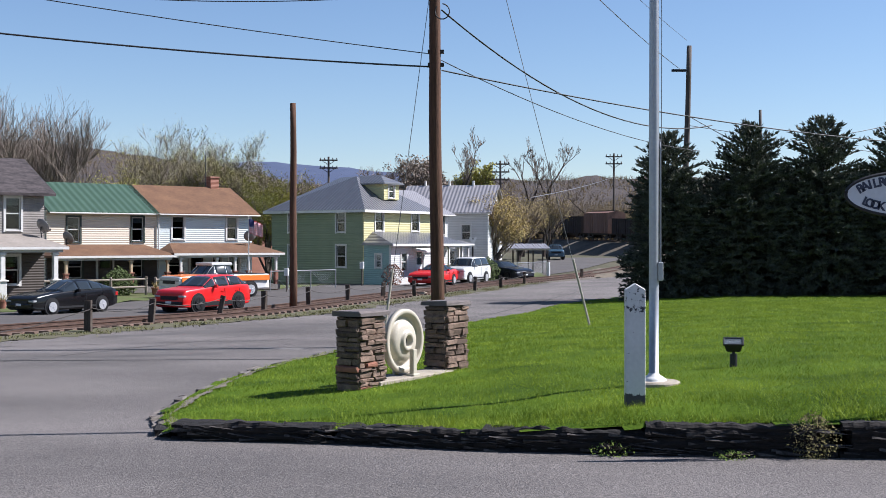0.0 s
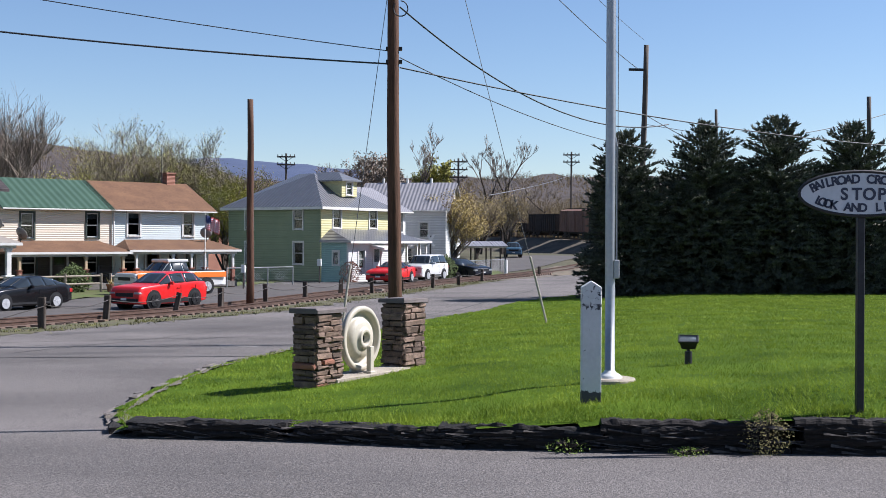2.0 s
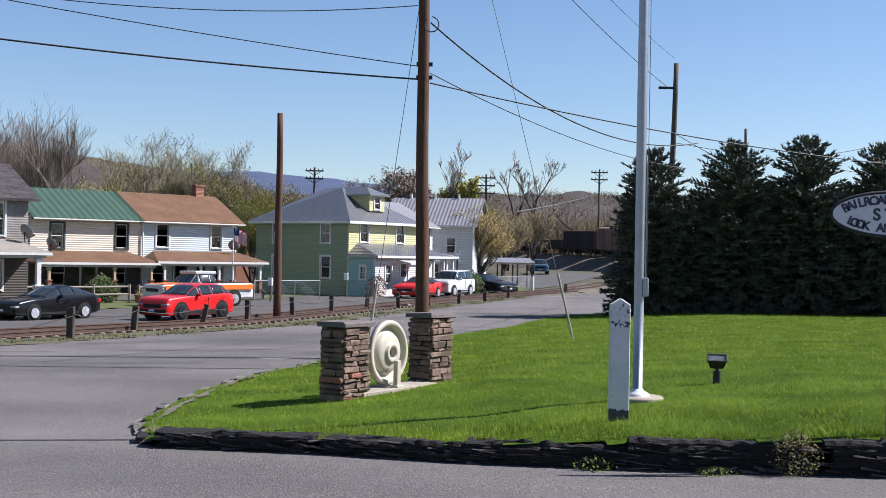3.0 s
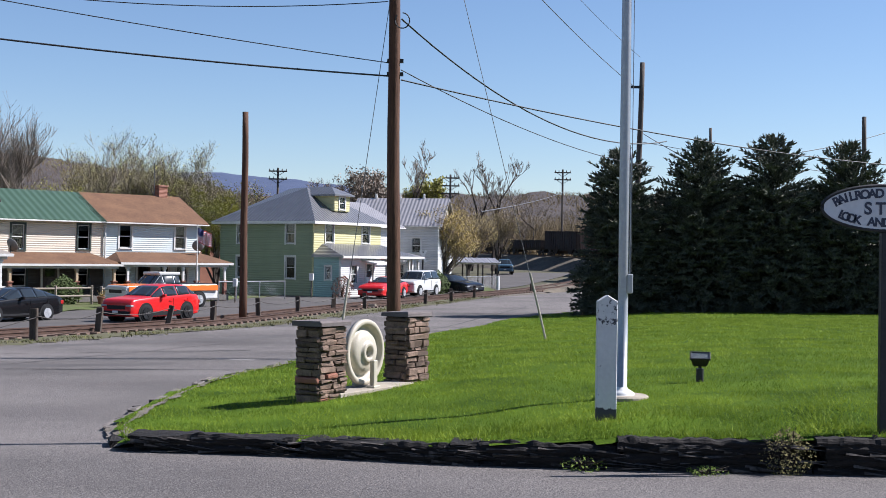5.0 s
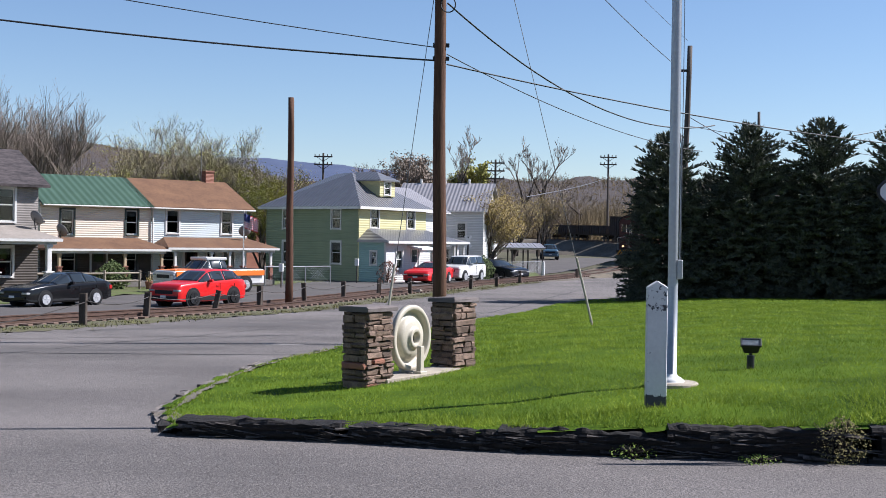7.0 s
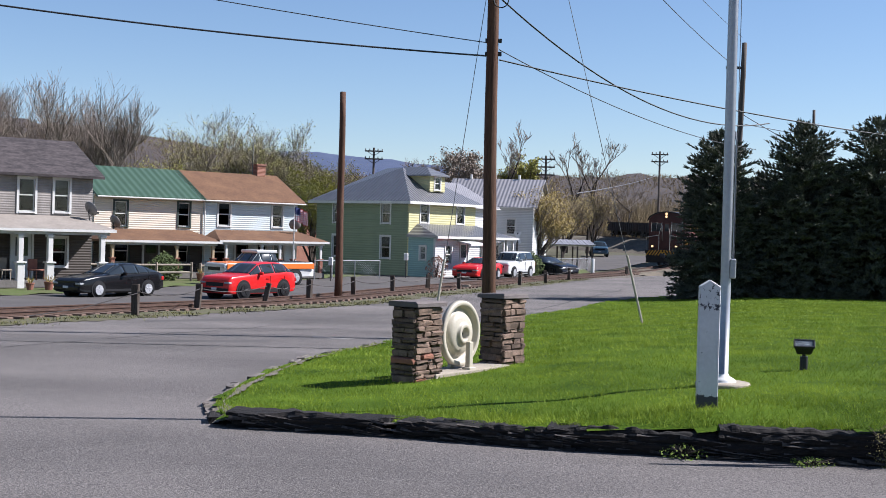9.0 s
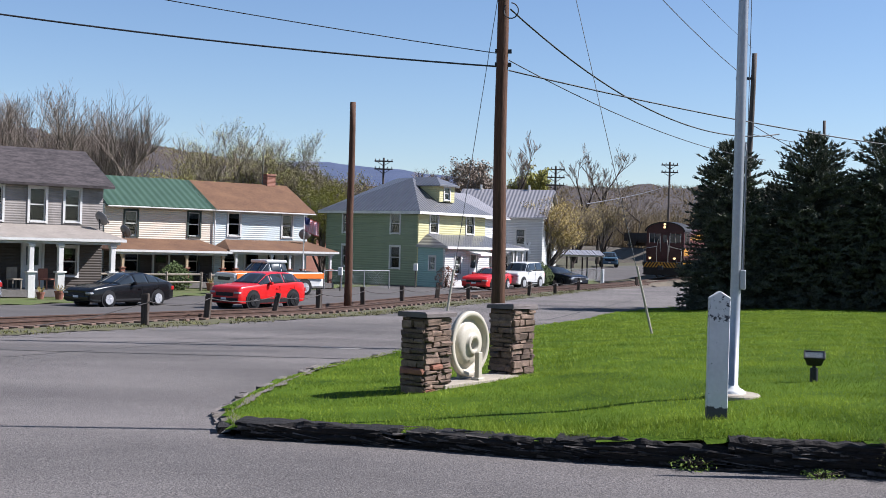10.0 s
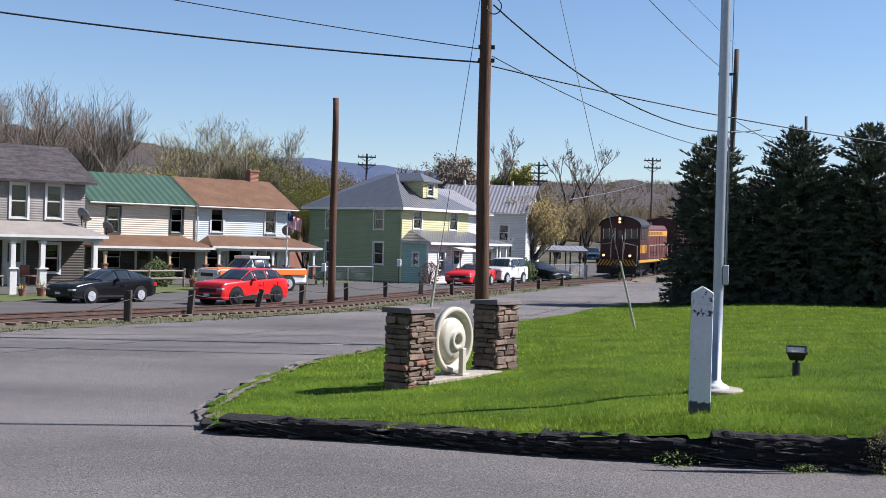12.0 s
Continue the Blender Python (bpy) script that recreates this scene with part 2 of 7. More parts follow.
# ---- ground ----
def ground_z(x, y):
    """Height of the roads: falls gently from the camera to the tracks, then level, with a rise far off."""
    z = -0.82 - 0.0232 * max(0.0, y - 7.8)
    z = max(z, -1.75)
    far = 0.8 * smoothstep(112, 150, y) + smoothstep(230, 600, y) * 14.0 + smoothstep(500, 1500, y) * 20.0
    return z + far


def lawn_edge_x(y):
    """The lawn's border towards the road."""
    pts = ((9.0, -2.2), (11.95, -2.45), (13.5, -2.85), (15.3, -2.92), (17.6, -2.86), (19.9, -2.65), (24.5, -1.72), (40.5, 1.98), (54.9, 6.2), (60.4, 9.2), (66.0, 13.0))
    for (ya, xa), (yb, xb) in zip(pts, pts[1:]):
        if y <= yb:
            return xa + (xb - xa) * (y - ya) / (yb - ya)
    return pts[-1][1]


def front_edge_y(x):
    """The lawn's border along the timber kerb."""
    pts = ((-2.45, 12.0), (-0.72, 11.65), (0.9, 11.08), (2.17, 10.85), (3.82, 10.66), (6.0, 10.4), (14.0, 9.6), (40.0, 7.0))
    for (xa, ya), (xb, yb) in zip(pts, pts[1:]):
        if x <= xb:
            return ya + (yb - ya) * (x - xa) / (xb - xa)
    return pts[-1][1]


def lawn_z(x, y):
    d = x - lawn_edge_x(y)
    lift = 0.07 + 0.070 * max(0.0, d - 1.0)
    lift = min(lift, 0.55 + 0.01 * max(0.0, d - 7))
    lift *= 1.0 - 0.45 * smoothstep(30, 58, y)
    front = y - front_edge_y(x)
    low = float(np.interp(x, (-2.4, 0.75, 1.4, 2.05, 2.2, 6.0), (0.15, 0.165, 0.205, 0.22, 0.275, 0.31)))
    cap = 0.28 + 0.25 * max(0.0, front) - (0.28 - low) * max(0.0, 1.0 - max(0.0, front) / 0.6)
    lift = min(lift + 0.05 * smoothstep(3.5, 4.5, d), cap) if d > 0.6 else lift
    return ground_z(x, y) + lift + 0.03 * noise.noise(Vector((x * 0.7, y * 0.7, 0)))


def sheet(name, xs, ys, zfun, material, label, category, keep=None, kind="structure"):
    bm = bmesh.new()
    rows = [[bm.verts.new((x, y, zfun(x, y))) for x in xs] for y in ys]
    for i in range(len(ys) - 1):
        for j in range(len(xs) - 1):
            if keep is None or keep((xs[j] + xs[j + 1]) / 2, (ys[i] + ys[i + 1]) / 2):
                bm.faces.new((rows[i][j], rows[i][j + 1], rows[i + 1][j + 1], rows[i + 1][j]))
    for v in [v for v in bm.verts if not v.link_faces]:
        bm.verts.remove(v)
    ob = part(name, bm, material, smooth=True)
    return tagged(ob, label, category, "", kind)


def steps(a, b, n):
    return [a + (b - a) * i / n for i in range(n + 1)]


sheet("ground", steps(-2500, -120, 12) + steps(-110, 120, 46) + steps(140, 2500, 12), steps(-400, -20, 6) + steps(-10, 160, 68) + steps(180, 3000, 40),
      lambda x, y: ground_z(x, y) - 0.05, M_EARTH, "rough spring grass and bare earth reaching the hills", "ground")

# street frame: along the tracks (U) and across them towards the lawn (N)
U, N = Vector((0.313, 0.950, 0)), Vector((0.950, -0.313, 0))
P0 = Vector((-9.2, 34.0, 0))


def along(a, b, z=0.0):
    p = P0 + U * a + N * b
    return Vector((p.x, p.y, ground_z(p.x, p.y) + z))


def strip(name, a0, a1, b0, b1, dz, material, label, category, step=1.5, kind="structure"):
    bm = bmesh.new()
    n, k = max(2, int((a1 - a0) / step)), max(1, int(abs(b1 - b0) / 1.0))
    rows = [[bm.verts.new(along(a, b, dz)) for b in steps(b0, b1, k)] for a in steps(a0, a1, n)]
    for q, s in zip(rows, rows[1:]):
        for i in range(k):
            bm.faces.new((q[i], q[i + 1], s[i + 1], s[i]))
    bmesh.ops.recalc_face_normals(bm, faces=bm.faces)
    return tagged(part(name, bm, material, smooth=True), label, category, "", kind)


# the open asphalt from the camera to the tracks, and the street beyond them
def on_near_road(x, y):
    b = (Vector((x, y, 0)) - P0).dot(N)
    return b > 0.55


sheet("road", steps(-45, 30, 100), steps(-15, 118, 170), lambda x, y: ground_z(x, y), M_ASPHALT, "worn grey asphalt road with patches and cracks", "road", on_near_road)
strip("street", -60, 130, -12.0, -3.8, 0.0, M_STREET, "narrow dark asphalt village street beside the tracks", "street")

lawn_xs, lawn_ys = steps(-3.2, 9, 90) + steps(9.5, 40, 40), steps(9, 22, 80) + steps(22.6, 66, 60)
sheet("lawn", lawn_xs, lawn_ys, lawn_z, M_GRASS, "bright green mown spring lawn on a low mound", "lawn",
      lambda x, y: x > lawn_edge_x(y) and y > front_edge_y(x) - 0.02)


# ---- the lawn's things ----
def stone_pillar(x, y, yaw, w, d, h, seed, label):
    """A pier of stacked ledge stones round a mortar core, with a projecting cap slab."""
    rnd = random.Random(seed)
    z = lawn_z(x, y) - 0.025
    t = thing("stone_pillar", x, y, z, yaw, label, "pillar", "pillars beside the wheel")
    h += 0.06
    bm = bmesh.new()
    box(bm, -w / 2 + 0.035, w / 2 - 0.035, -d / 2 + 0.035, d / 2 - 0.035, 0, h - 0.07)
    part("core", bm, M_MORTAR, t)
    for side in range(4):
        length, off = (w, d / 2) if side % 2 == 0 else (d, w / 2)
        zz = 0.0
        while zz < h - 0.1:
            ch = min(rnd.uniform(0.05, 0.105), h - 0.075 - zz)
            if ch < 0.03:
                break
            xx = -length / 2
            while xx < length / 2 - 0.01:
                lw = min(rnd.uniform(0.12, 0.34), length / 2 - xx)
                if length / 2 - xx - lw < 0.08:
                    lw = length / 2 - xx
                bm = bmesh.new()
                out = rnd.uniform(0.0, 0.045)
                vs = box(bm, xx + 0.006, xx + lw - 0.006, -off - out, -off + 0.05, zz + 0.006, zz + ch - 0.006, bevel=0.01)
                for v in vs:
                    v.co += Vector((rnd.uniform(-1, 1), rnd.uniform(-1, 1), rnd.uniform(-1, 1))) * 0.011
                    v.co = pose(0, 0, 0, 0, 0, 90 * side) @ v.co
                part("stone", bm, M_STONE_RED if rnd.random() < 0.05 else M_STONE, t)
                xx += lw
            zz += ch
    bm = bmesh.new()
    for v in box(bm, -w / 2 - 0.05, w / 2 + 0.05, -d / 2 - 0.05, d / 2 + 0.05, h - 0.07, h, bevel=0.012):
        v.co += Vector((rnd.uniform(-1, 1), rnd.uniform(-1, 1), rnd.uniform(-1, 1))) * 0.012
        if v.co.z > h - 0.03 and abs(v.co.x) < w / 2 and abs(v.co.y) < d / 2:
            v.co.z += 0.02
    part("cap_slab", bm, M_CAP, t, "rough dark grey cap slab")
    return t


PILLAR_YAW = 55.6
stone_pillar(-0.71, 15.72, PILLAR_YAW, 0.56, 0.36, 0.98, 3, "stacked brown ledge-stone pillar with a dark cap slab")
stone_pillar(0.44, 17.62, PILLAR_YAW, 0.56, 0.36, 0.98, 8, "stacked brown ledge-stone pillar beside the cream wheel")


def wheel_monument():
    """An old cast wheel on its stub axle between the pillars: the disc stands in the local XZ plane, its hub towards -Y."""
    x, y = -0.17, 16.56
    z = lawn_z(x, y) + 0.035
    t = thing("cast_wheel", x, y, z, PILLAR_YAW, "cream painted cast steel railway wheel set on a post", "wheel")
    c = 0.50
    bm = bmesh.new()
    prof = [(0.0, 0.05), (0.36, 0.05), (0.40, 0.03), (0.445, 0.025), (0.445, -0.03), (0.43, -0.045), (0.385, -0.045), (0.375, -0.03), (0.362, 0.02), (0.335, 0.042), (0.305, 0.035), (0.285, 0.0),
            (0.262, -0.032), (0.22, -0.05), (0.17, -0.06), (0.142, -0.066), (0.134, -0.092), (0.124, -0.10), (0.088, -0.10), (0.08, -0.092), (0.076, 0.0), (0.0, 0.0)]
    lathe(bm, prof, 48, "Y")
    bmesh.ops.recalc_face_normals(bm, faces=bm.faces)
    bmesh.ops.translate(bm, verts=bm.verts, vec=(0, 0, c))
    part("disc", bm, M_CREAM, t, smooth=True)
    bm = bmesh.new()
    lathe(bm, [(0.0, -0.004), (0.074, -0.006)], 24, "Y")
    bmesh.ops.translate(bm, verts=bm.verts, vec=(0, 0, c))
    part("bore", bm, M_BLACK, t)
    bm = bmesh.new()
    box(bm, -0.045, 0.045, -0.20, -0.13, 0.0, 0.40, bevel=0.008)
    box(bm, -0.08, 0.08, -0.23, -0.10, 0.0, 0.06, bevel=0.008)
    box(bm, -0.045, 0.045, 0.10, 0.16, 0.0, 0.40, bevel=0.008)
    part("support_post", bm, M_CREAM, t)
    bm = bmesh.new()
    box(bm, -0.86, 0.92, -0.24, 0.24, -0.2, 0.03, bevel=0.012)
    slab = part("plinth", bm, M_CONCRETE, t, "weathered pale concrete plinth")
    return t


wheel_monument()


def white_marker_post():
    x, y = 2.17, 11.52
    t = thing("marker_post", x, y, lawn_z(x, y) - 0.01, 4, "white painted flat wooden marker post with chipped paint", "post")
    bm = bmesh.new()
    prism(bm, [(-0.098, -0.1), (0.098, -0.1), (0.098, 1.15), (0.0, 1.21), (-0.098, 1.15)], -0.035, 0.035)
    bmesh.ops.bevel(bm, geom=list(bm.edges), offset=0.006, segments=1, affect="EDGES")
    part("board", bm, M_POST_PAINT, t)
    return t


def chipped(name, paint, under, amount, scale):
    """Paint with flaked spots that show the under-colour, all over and denser near the foot and the head."""
    m = mat(name, paint, tuple(c * 0.86 for c in paint), rough=0.55, scale=3, fine=25, bump=0.15)
    t = m.node_tree
    p = t.nodes["Principled BSDF"]
    src = p.inputs["Base Color"].links[0].from_socket
    tc = t.nodes.new("ShaderNodeTexCoord")
    n = t.nodes.new("ShaderNodeTexNoise")
    n.inputs["Scale"].default_value, n.inputs["Detail"].default_value, n.inputs["Roughness"].default_value = scale, 8, 0.7
    t.links.new(tc.outputs["Object"], n.inputs["Vector"])
    sep = t.nodes.new("ShaderNodeSeparateXYZ")
    t.links.new(tc.outputs["Object"], sep.inputs[0])
    curve = t.nodes.new("ShaderNodeValToRGB")
    cr = curve.color_ramp
    cr.elements[0].position, cr.elements[0].color = 0.0, (0.42, 0.42, 0.42, 1)
    cr.elements[1].position, cr.elements[1].color = 1.0, (0.03, 0.03, 0.03, 1)
    for pos, v in ((0.09, 0.30), (0.125, 0.02), (0.74, 0.0), (0.80, 0.16), (0.90, 0.10)):
        e = cr.elements.new(pos)
        e.color = (v, v, v, 1)
    mr = t.nodes.new("ShaderNodeMapRange")
    mr.inputs["From Max"].default_value = 1.2
    t.links.new(sep.outputs["Z"], mr.inputs["Value"])
    t.links.new(mr.outputs["Result"], curve.inputs["Fac"])
    ad = t.nodes.new("ShaderNodeMath")
    t.links.new(n.outputs["Fac"], ad.inputs[0])
    t.links.new(curve.outputs["Color"], ad.inputs[1])
    gt = t.nodes.new("ShaderNodeMath")
    gt.operation = "GREATER_THAN"
    gt.inputs[1].default_value = amount
    t.links.new(ad.outputs[0], gt.inputs[0])
    mx = t.nodes.new("ShaderNodeMixRGB")
    mx.inputs["Color2"].default_value = (*under, 1)
    t.links.new(gt.outputs[0], mx.inputs["Fac"])
    t.links.new(src, mx.inputs["Color1"])
    t.links.new(mx.outputs["Color"], p.inputs["Base Color"])
    return m


M_POST_PAINT = chipped("chipped_white_paint", (0.562, 0.562, 0.547), (0.0456, 0.0456, 0.0532), 0.68, 22)
white_marker_post()


def flagpole():
    x, y = 2.66, 13.15
    t = thing("flagpole", x, y, lawn_z(x, y), 0, "tall dull aluminium flagpole on a round concrete base", "flagpole")
    bm = bmesh.new()
    lathe(bm, [(0.055, 0.02), (0.055, 1.2), (0.056, 3.0), (0.05, 5.0), (0.038, 8.5), (0.02, 8.6), (0.0, 8.6)], 20)
    part("pole", bm, M_ALU, t, smooth=True)
    bm = bmesh.new()
    lathe(bm, [(0.14, 0.045), (0.14, 0.06), (0.11, 0.085), (0.07, 0.105), (0.058, 0.13), (0.055, 0.13)], 20)
    part("flash_collar", bm, M_WHITE_PAINT, t, smooth=True)
    bm = bmesh.new()
    lathe(bm, [(0.29, -0.15), (0.29, 0.03), (0.275, 0.045), (0.0, 0.05)], 28)
    part("base_disc", bm, M_CONCRETE, t, "round concrete foot")
    bm = bmesh.new()
    box(bm, 0.035, 0.095, -0.06, 0.02, 1.15, 1.36, bevel=0.008)
    part("cleat_box", bm, M_ALU, t)
    bm = bmesh.new()
    pipe(bm, [(0.068, -0.02, 1.36), (0.068, -0.02, 2.6), (0.06, 0.0, 2.72)], 0.009)
    part("halyard_tube", bm, M_ALU, t)
    bm = bmesh.new()
    pipe(bm, [(0.075, -0.03, 1.3), (0.08, -0.02, 4.0), (0.06, 0, 8.45)], 0.004, 5)
    part("halyard", bm, M_WIRE_GREY, t)


flagpole()


def spotlight():
    x, y = 3.885, 14.5
    t = thing("lawn_floodlight", x, y, lawn_z(x, y) - 0.03, -14, "small dark metal floodlight on a short stake in the lawn", "floodlight")
    head = pose(0, 0, 0.235, 32)
    # the tapered housing opens upwards, its glass leaning towards the road
    bm = bmesh.new()
    low = [bm.verts.new(head @ Vector(c)) for c in ((-0.082, -0.045, 0), (0.082, -0.045, 0), (0.082, 0.045, 0), (-0.082, 0.045, 0))]
    top = [bm.verts.new(head @ Vector(c)) for c in ((-0.112, -0.065, 0.125), (0.112, -0.065, 0.125), (0.112, 0.065, 0.125), (-0.112, 0.065, 0.125))]
    bm.faces.new(low[::-1])
    bm.faces.new(top)
    for i in range(4):
        j = (i + 1) % 4
        bm.faces.new((low[i], low[j], top[j], top[i]))
    bmesh.ops.bevel(bm, geom=list(bm.edges), offset=0.01, segments=2, affect="EDGES")
    part("housing", bm, M_DARK_STEEL, t)
    bm = bmesh.new()
    for x0, x1, y0, y1 in ((-0.122, 0.122, -0.076, -0.058), (-0.122, 0.122, 0.058, 0.076), (-0.122, -0.102, -0.058, 0.058), (0.102, 0.122, -0.058, 0.058)):
        box(bm, x0, x1, y0, y1, 0.118, 0.142, head, 0.003)
    part("rim", bm, M_DARK_STEEL, t)
    bm = bmesh.new()
    box(bm, -0.10, 0.10, -0.056, 0.056, 0.1255, 0.129, head)
    part("reflector", bm, M_ALU, t, "pale metal reflector")
    bm = bmesh.new()
    box(bm, -0.101, 0.101, -0.057, 0.057, 0.132, 0.137, head)
    part("lens", bm, M_GLASS, t, "clear front glass").visible_shadow = False
    bm = bmesh.new()
    box(bm, -0.02, 0.02, -0.02, 0.02, 0.165, 0.25, None, 0.006)
    part("bracket", bm, M_DARK_STEEL, t)
    bm = bmesh.new()
    tube(bm, (0, 0, -0.08), (0, 0, 0.19), 0.045, 0.045, 14)
    part("stake", bm, M_DARK_STEEL, t)


spotlight()

# ---- timber kerb ----
def kerb_beam(p, q, h, w, seed, label):
    """A split and rotted sleeper laid along the lawn's edge."""
    rnd = random.Random(seed)
    p, q = Vector(p), Vector(q)
    length = (q - p).length
    yaw = math.degrees(math.atan2(q.y - p.y, q.x - p.x))
    t = thing("kerb_timber", p.x, p.y, p.z, yaw, label, "timber", "timbers of the lawn kerb")
    t.matrix_basis = pose(p.x, p.y, p.z, 0, -math.degrees(math.asin((q.z - p.z) / length)), yaw)
    layers = 6
    for k in range(layers):
        bm = bmesh.new()
        n = 44
        z0, z1 = h * k / layers - 0.02, h * (k + 1) / layers
        a, b = rnd.uniform(0, 0.12) * (k > 0), length - rnd.uniform(0, 0.3) * (k > 0)
        rings = []
        for i in range(n + 1):
            xx = a + (b - a) * i / n
            j = lambda s: noise.noise(Vector((xx * 2.2, seed * 3.1 + k * 7.7, s))) * 0.022 + noise.noise(Vector((xx * 9, seed + k, s + 9))) * 0.02
            y0, y1 = j(0) * 1.5 - 0.006 * k + 0.02 * (k % 2), w
            rings.append([bm.verts.new(c) for c in ((xx, y0, z0), (xx, y1, z0), (xx, y1, z1 + j(1)), (xx, y0 + 0.02, z1 + j(2) * (0.4 + (k == layers - 1))), (xx, y0 - 0.01, (z0 + z1) / 2 + j(3)))])
        for r, s in zip(rings, rings[1:]):
            for i in range(5):
                bm.faces.new((r[i], r[(i + 1) % 5], s[(i + 1) % 5], s[i]))
        bm.faces.new(rings[0][::-1])
        bm.faces.new(rings[-1])
        bmesh.ops.recalc_face_normals(bm, faces=bm.faces)
        part("split_layer", bm, M_TIMBER, t)
    bm = bmesh.new()
    for k in range(int(26 * length)):
        xx, zz, ln = rnd.uniform(0, length - 0.1), rnd.uniform(0.0, h * 1.02), rnd.uniform(0.08, 0.45)
        m = pose(xx, rnd.uniform(-0.05, 0.0) if zz < h * 0.9 else rnd.uniform(0.0, w * 0.8), zz, rnd.uniform(-40, 40), rnd.uniform(-9, 9), rnd.uniform(-8, 8))
        r = rnd.uniform(0.006, 0.02)
        vs = [bm.verts.new(m @ Vector(c)) for c in ((0, -r, 0), (0, r, 0), (0, 0, r * 1.4), (ln, 0, 0))]
        for f in ((0, 2, 1), (0, 1, 3), (1, 2, 3), (2, 0, 3)):
            bm.faces.new([vs[i] for i in f])
    tagged(part("splinter", bm, M_SPLINTER, t), kind="stuff")
    return t


def kz(x, y):
    return ground_z(x, y)


for i, (xa, xb) in enumerate(((-2.42, -0.72), (-0.76, 0.9), (0.6, 2.2), (2.1, 3.85), (3.86, 6.0), (6.02, 8.3), (8.32, 10.6))):
    ya, yb = front_edge_y(xa) - 0.08, front_edge_y(xb) - 0.08
    kerb_beam((xa, ya, kz(xa, ya)), (xb, yb, kz(xb, yb)), (0.17, 0.18, 0.22, 0.29, 0.32, 0.32, 0.32)[i], 0.24, 11 + i,
              "black rotted railway sleeper edging the lawn" if i < 4 else "squared dark railway sleeper edging the lawn")
M_SLAB = mat("edge_slab_stone", (0.17, 0.15, 0.135), (0.07, 0.06, 0.055), rough=0.9, scale=5, fine=40, bump=0.8)
M_GRIT = mat("gritty_soil", (0.20, 0.17, 0.135), (0.09, 0.078, 0.062), rough=1, scale=9, fine=60, bump=1.0, dist=0.03)
# the slabs lie end to end, broken and tilted, with worn gaps between them
y, i = 12.15, 0
while y < 25.0:
    rnd = random.Random(200 + i)
    ln = rnd.uniform(0.35, 0.9)
    x0, x1 = lawn_edge_x(y) - 0.05, lawn_edge_x(y + ln) - 0.05
    t = thing("edge_stone", x0, y, ground_z(x0, y) - 0.03, math.degrees(math.atan2(ln, x1 - x0)) + rnd.uniform(-5, 5), "flat broken grey stone slab sunk along the lawn edge", "stone", "stones of the lawn edge")
    bm = bmesh.new()
    h = rnd.uniform(0.06, 0.115)
    for v in box(bm, 0, ln, -0.04, 0.085, 0, h, bevel=0.012):
        v.co += Vector((rnd.uniform(-1, 1), rnd.uniform(-1, 1), rnd.uniform(-1, 1))) * 0.018
        v.co.z += (v.co.x / ln - 0.5) * rnd.uniform(-0.004, 0.004)
    part("slab", bm, M_SLAB if i else M_TIMBER, t)
    y += ln + rnd.choice((0.04, 0.3, 0.6, 0.9))
    i += 1


def gritty_strip(x, y):
    d = x - lawn_edge_x(y) + 0.10 * noise.noise(Vector((x, y, 1)) * 2.3)
    return -0.09 < d < 0.16


sheet("lawn_border", steps(-3.3, -1.4, 60), steps(12.0, 24.5, 150), lambda x, y: ground_z(x, y) + 0.03 + 0.06 * smoothstep(-0.15, 0.2, x - lawn_edge_x(y)) + 0.008 * noise.noise(Vector((x, y, 0)) * 6),
      M_GRIT, "strip of gritty bare soil along the lawn edge", "soil", gritty_strip)


# ---- poles and wires ----
def wood_pole(name, x, y, top, r, label, lean=(0, 0), material=None, base=None):
    z = ground_z(x, y) if base is None else base
    t = thing(name, x, y, z, 0, label, "pole")
    bm = bmesh.new()
    n = 8
    pts = [(lean[0] * i / n + 0.012 * math.sin(i * 1.3), lean[1] * i / n, (top - z) * i / n - (0.3 if i == 0 else 0)) for i in range(n + 1)]
    pipe(bm, pts, [r * (1.0 - 0.28 * i / n) for i in range(n + 1)], 12)
    part("shaft", bm, material or M_POLE, t, smooth=True)
    return t


POLE_B = (0.42, 27.0)
pole_a = wood_pole("cut_pole", -5.45, 52.3, 6.98, 0.17, "bare cut-off brown wooden utility pole by the tracks")
pole_b = wood_pole("utility_pole", POLE_B[0], POLE_B[1], 8.6, 0.158, "tall brown wooden utility pole carrying wires", lean=(-0.10, 0), base=lawn_z(*POLE_B))
pole_c = wood_pole("leaning_pole", 13.0, 61.0, 10.85, 0.17, "weathered grey wooden pole behind the spruces", lean=(0.35, 0), material=M_POLE_GREY)


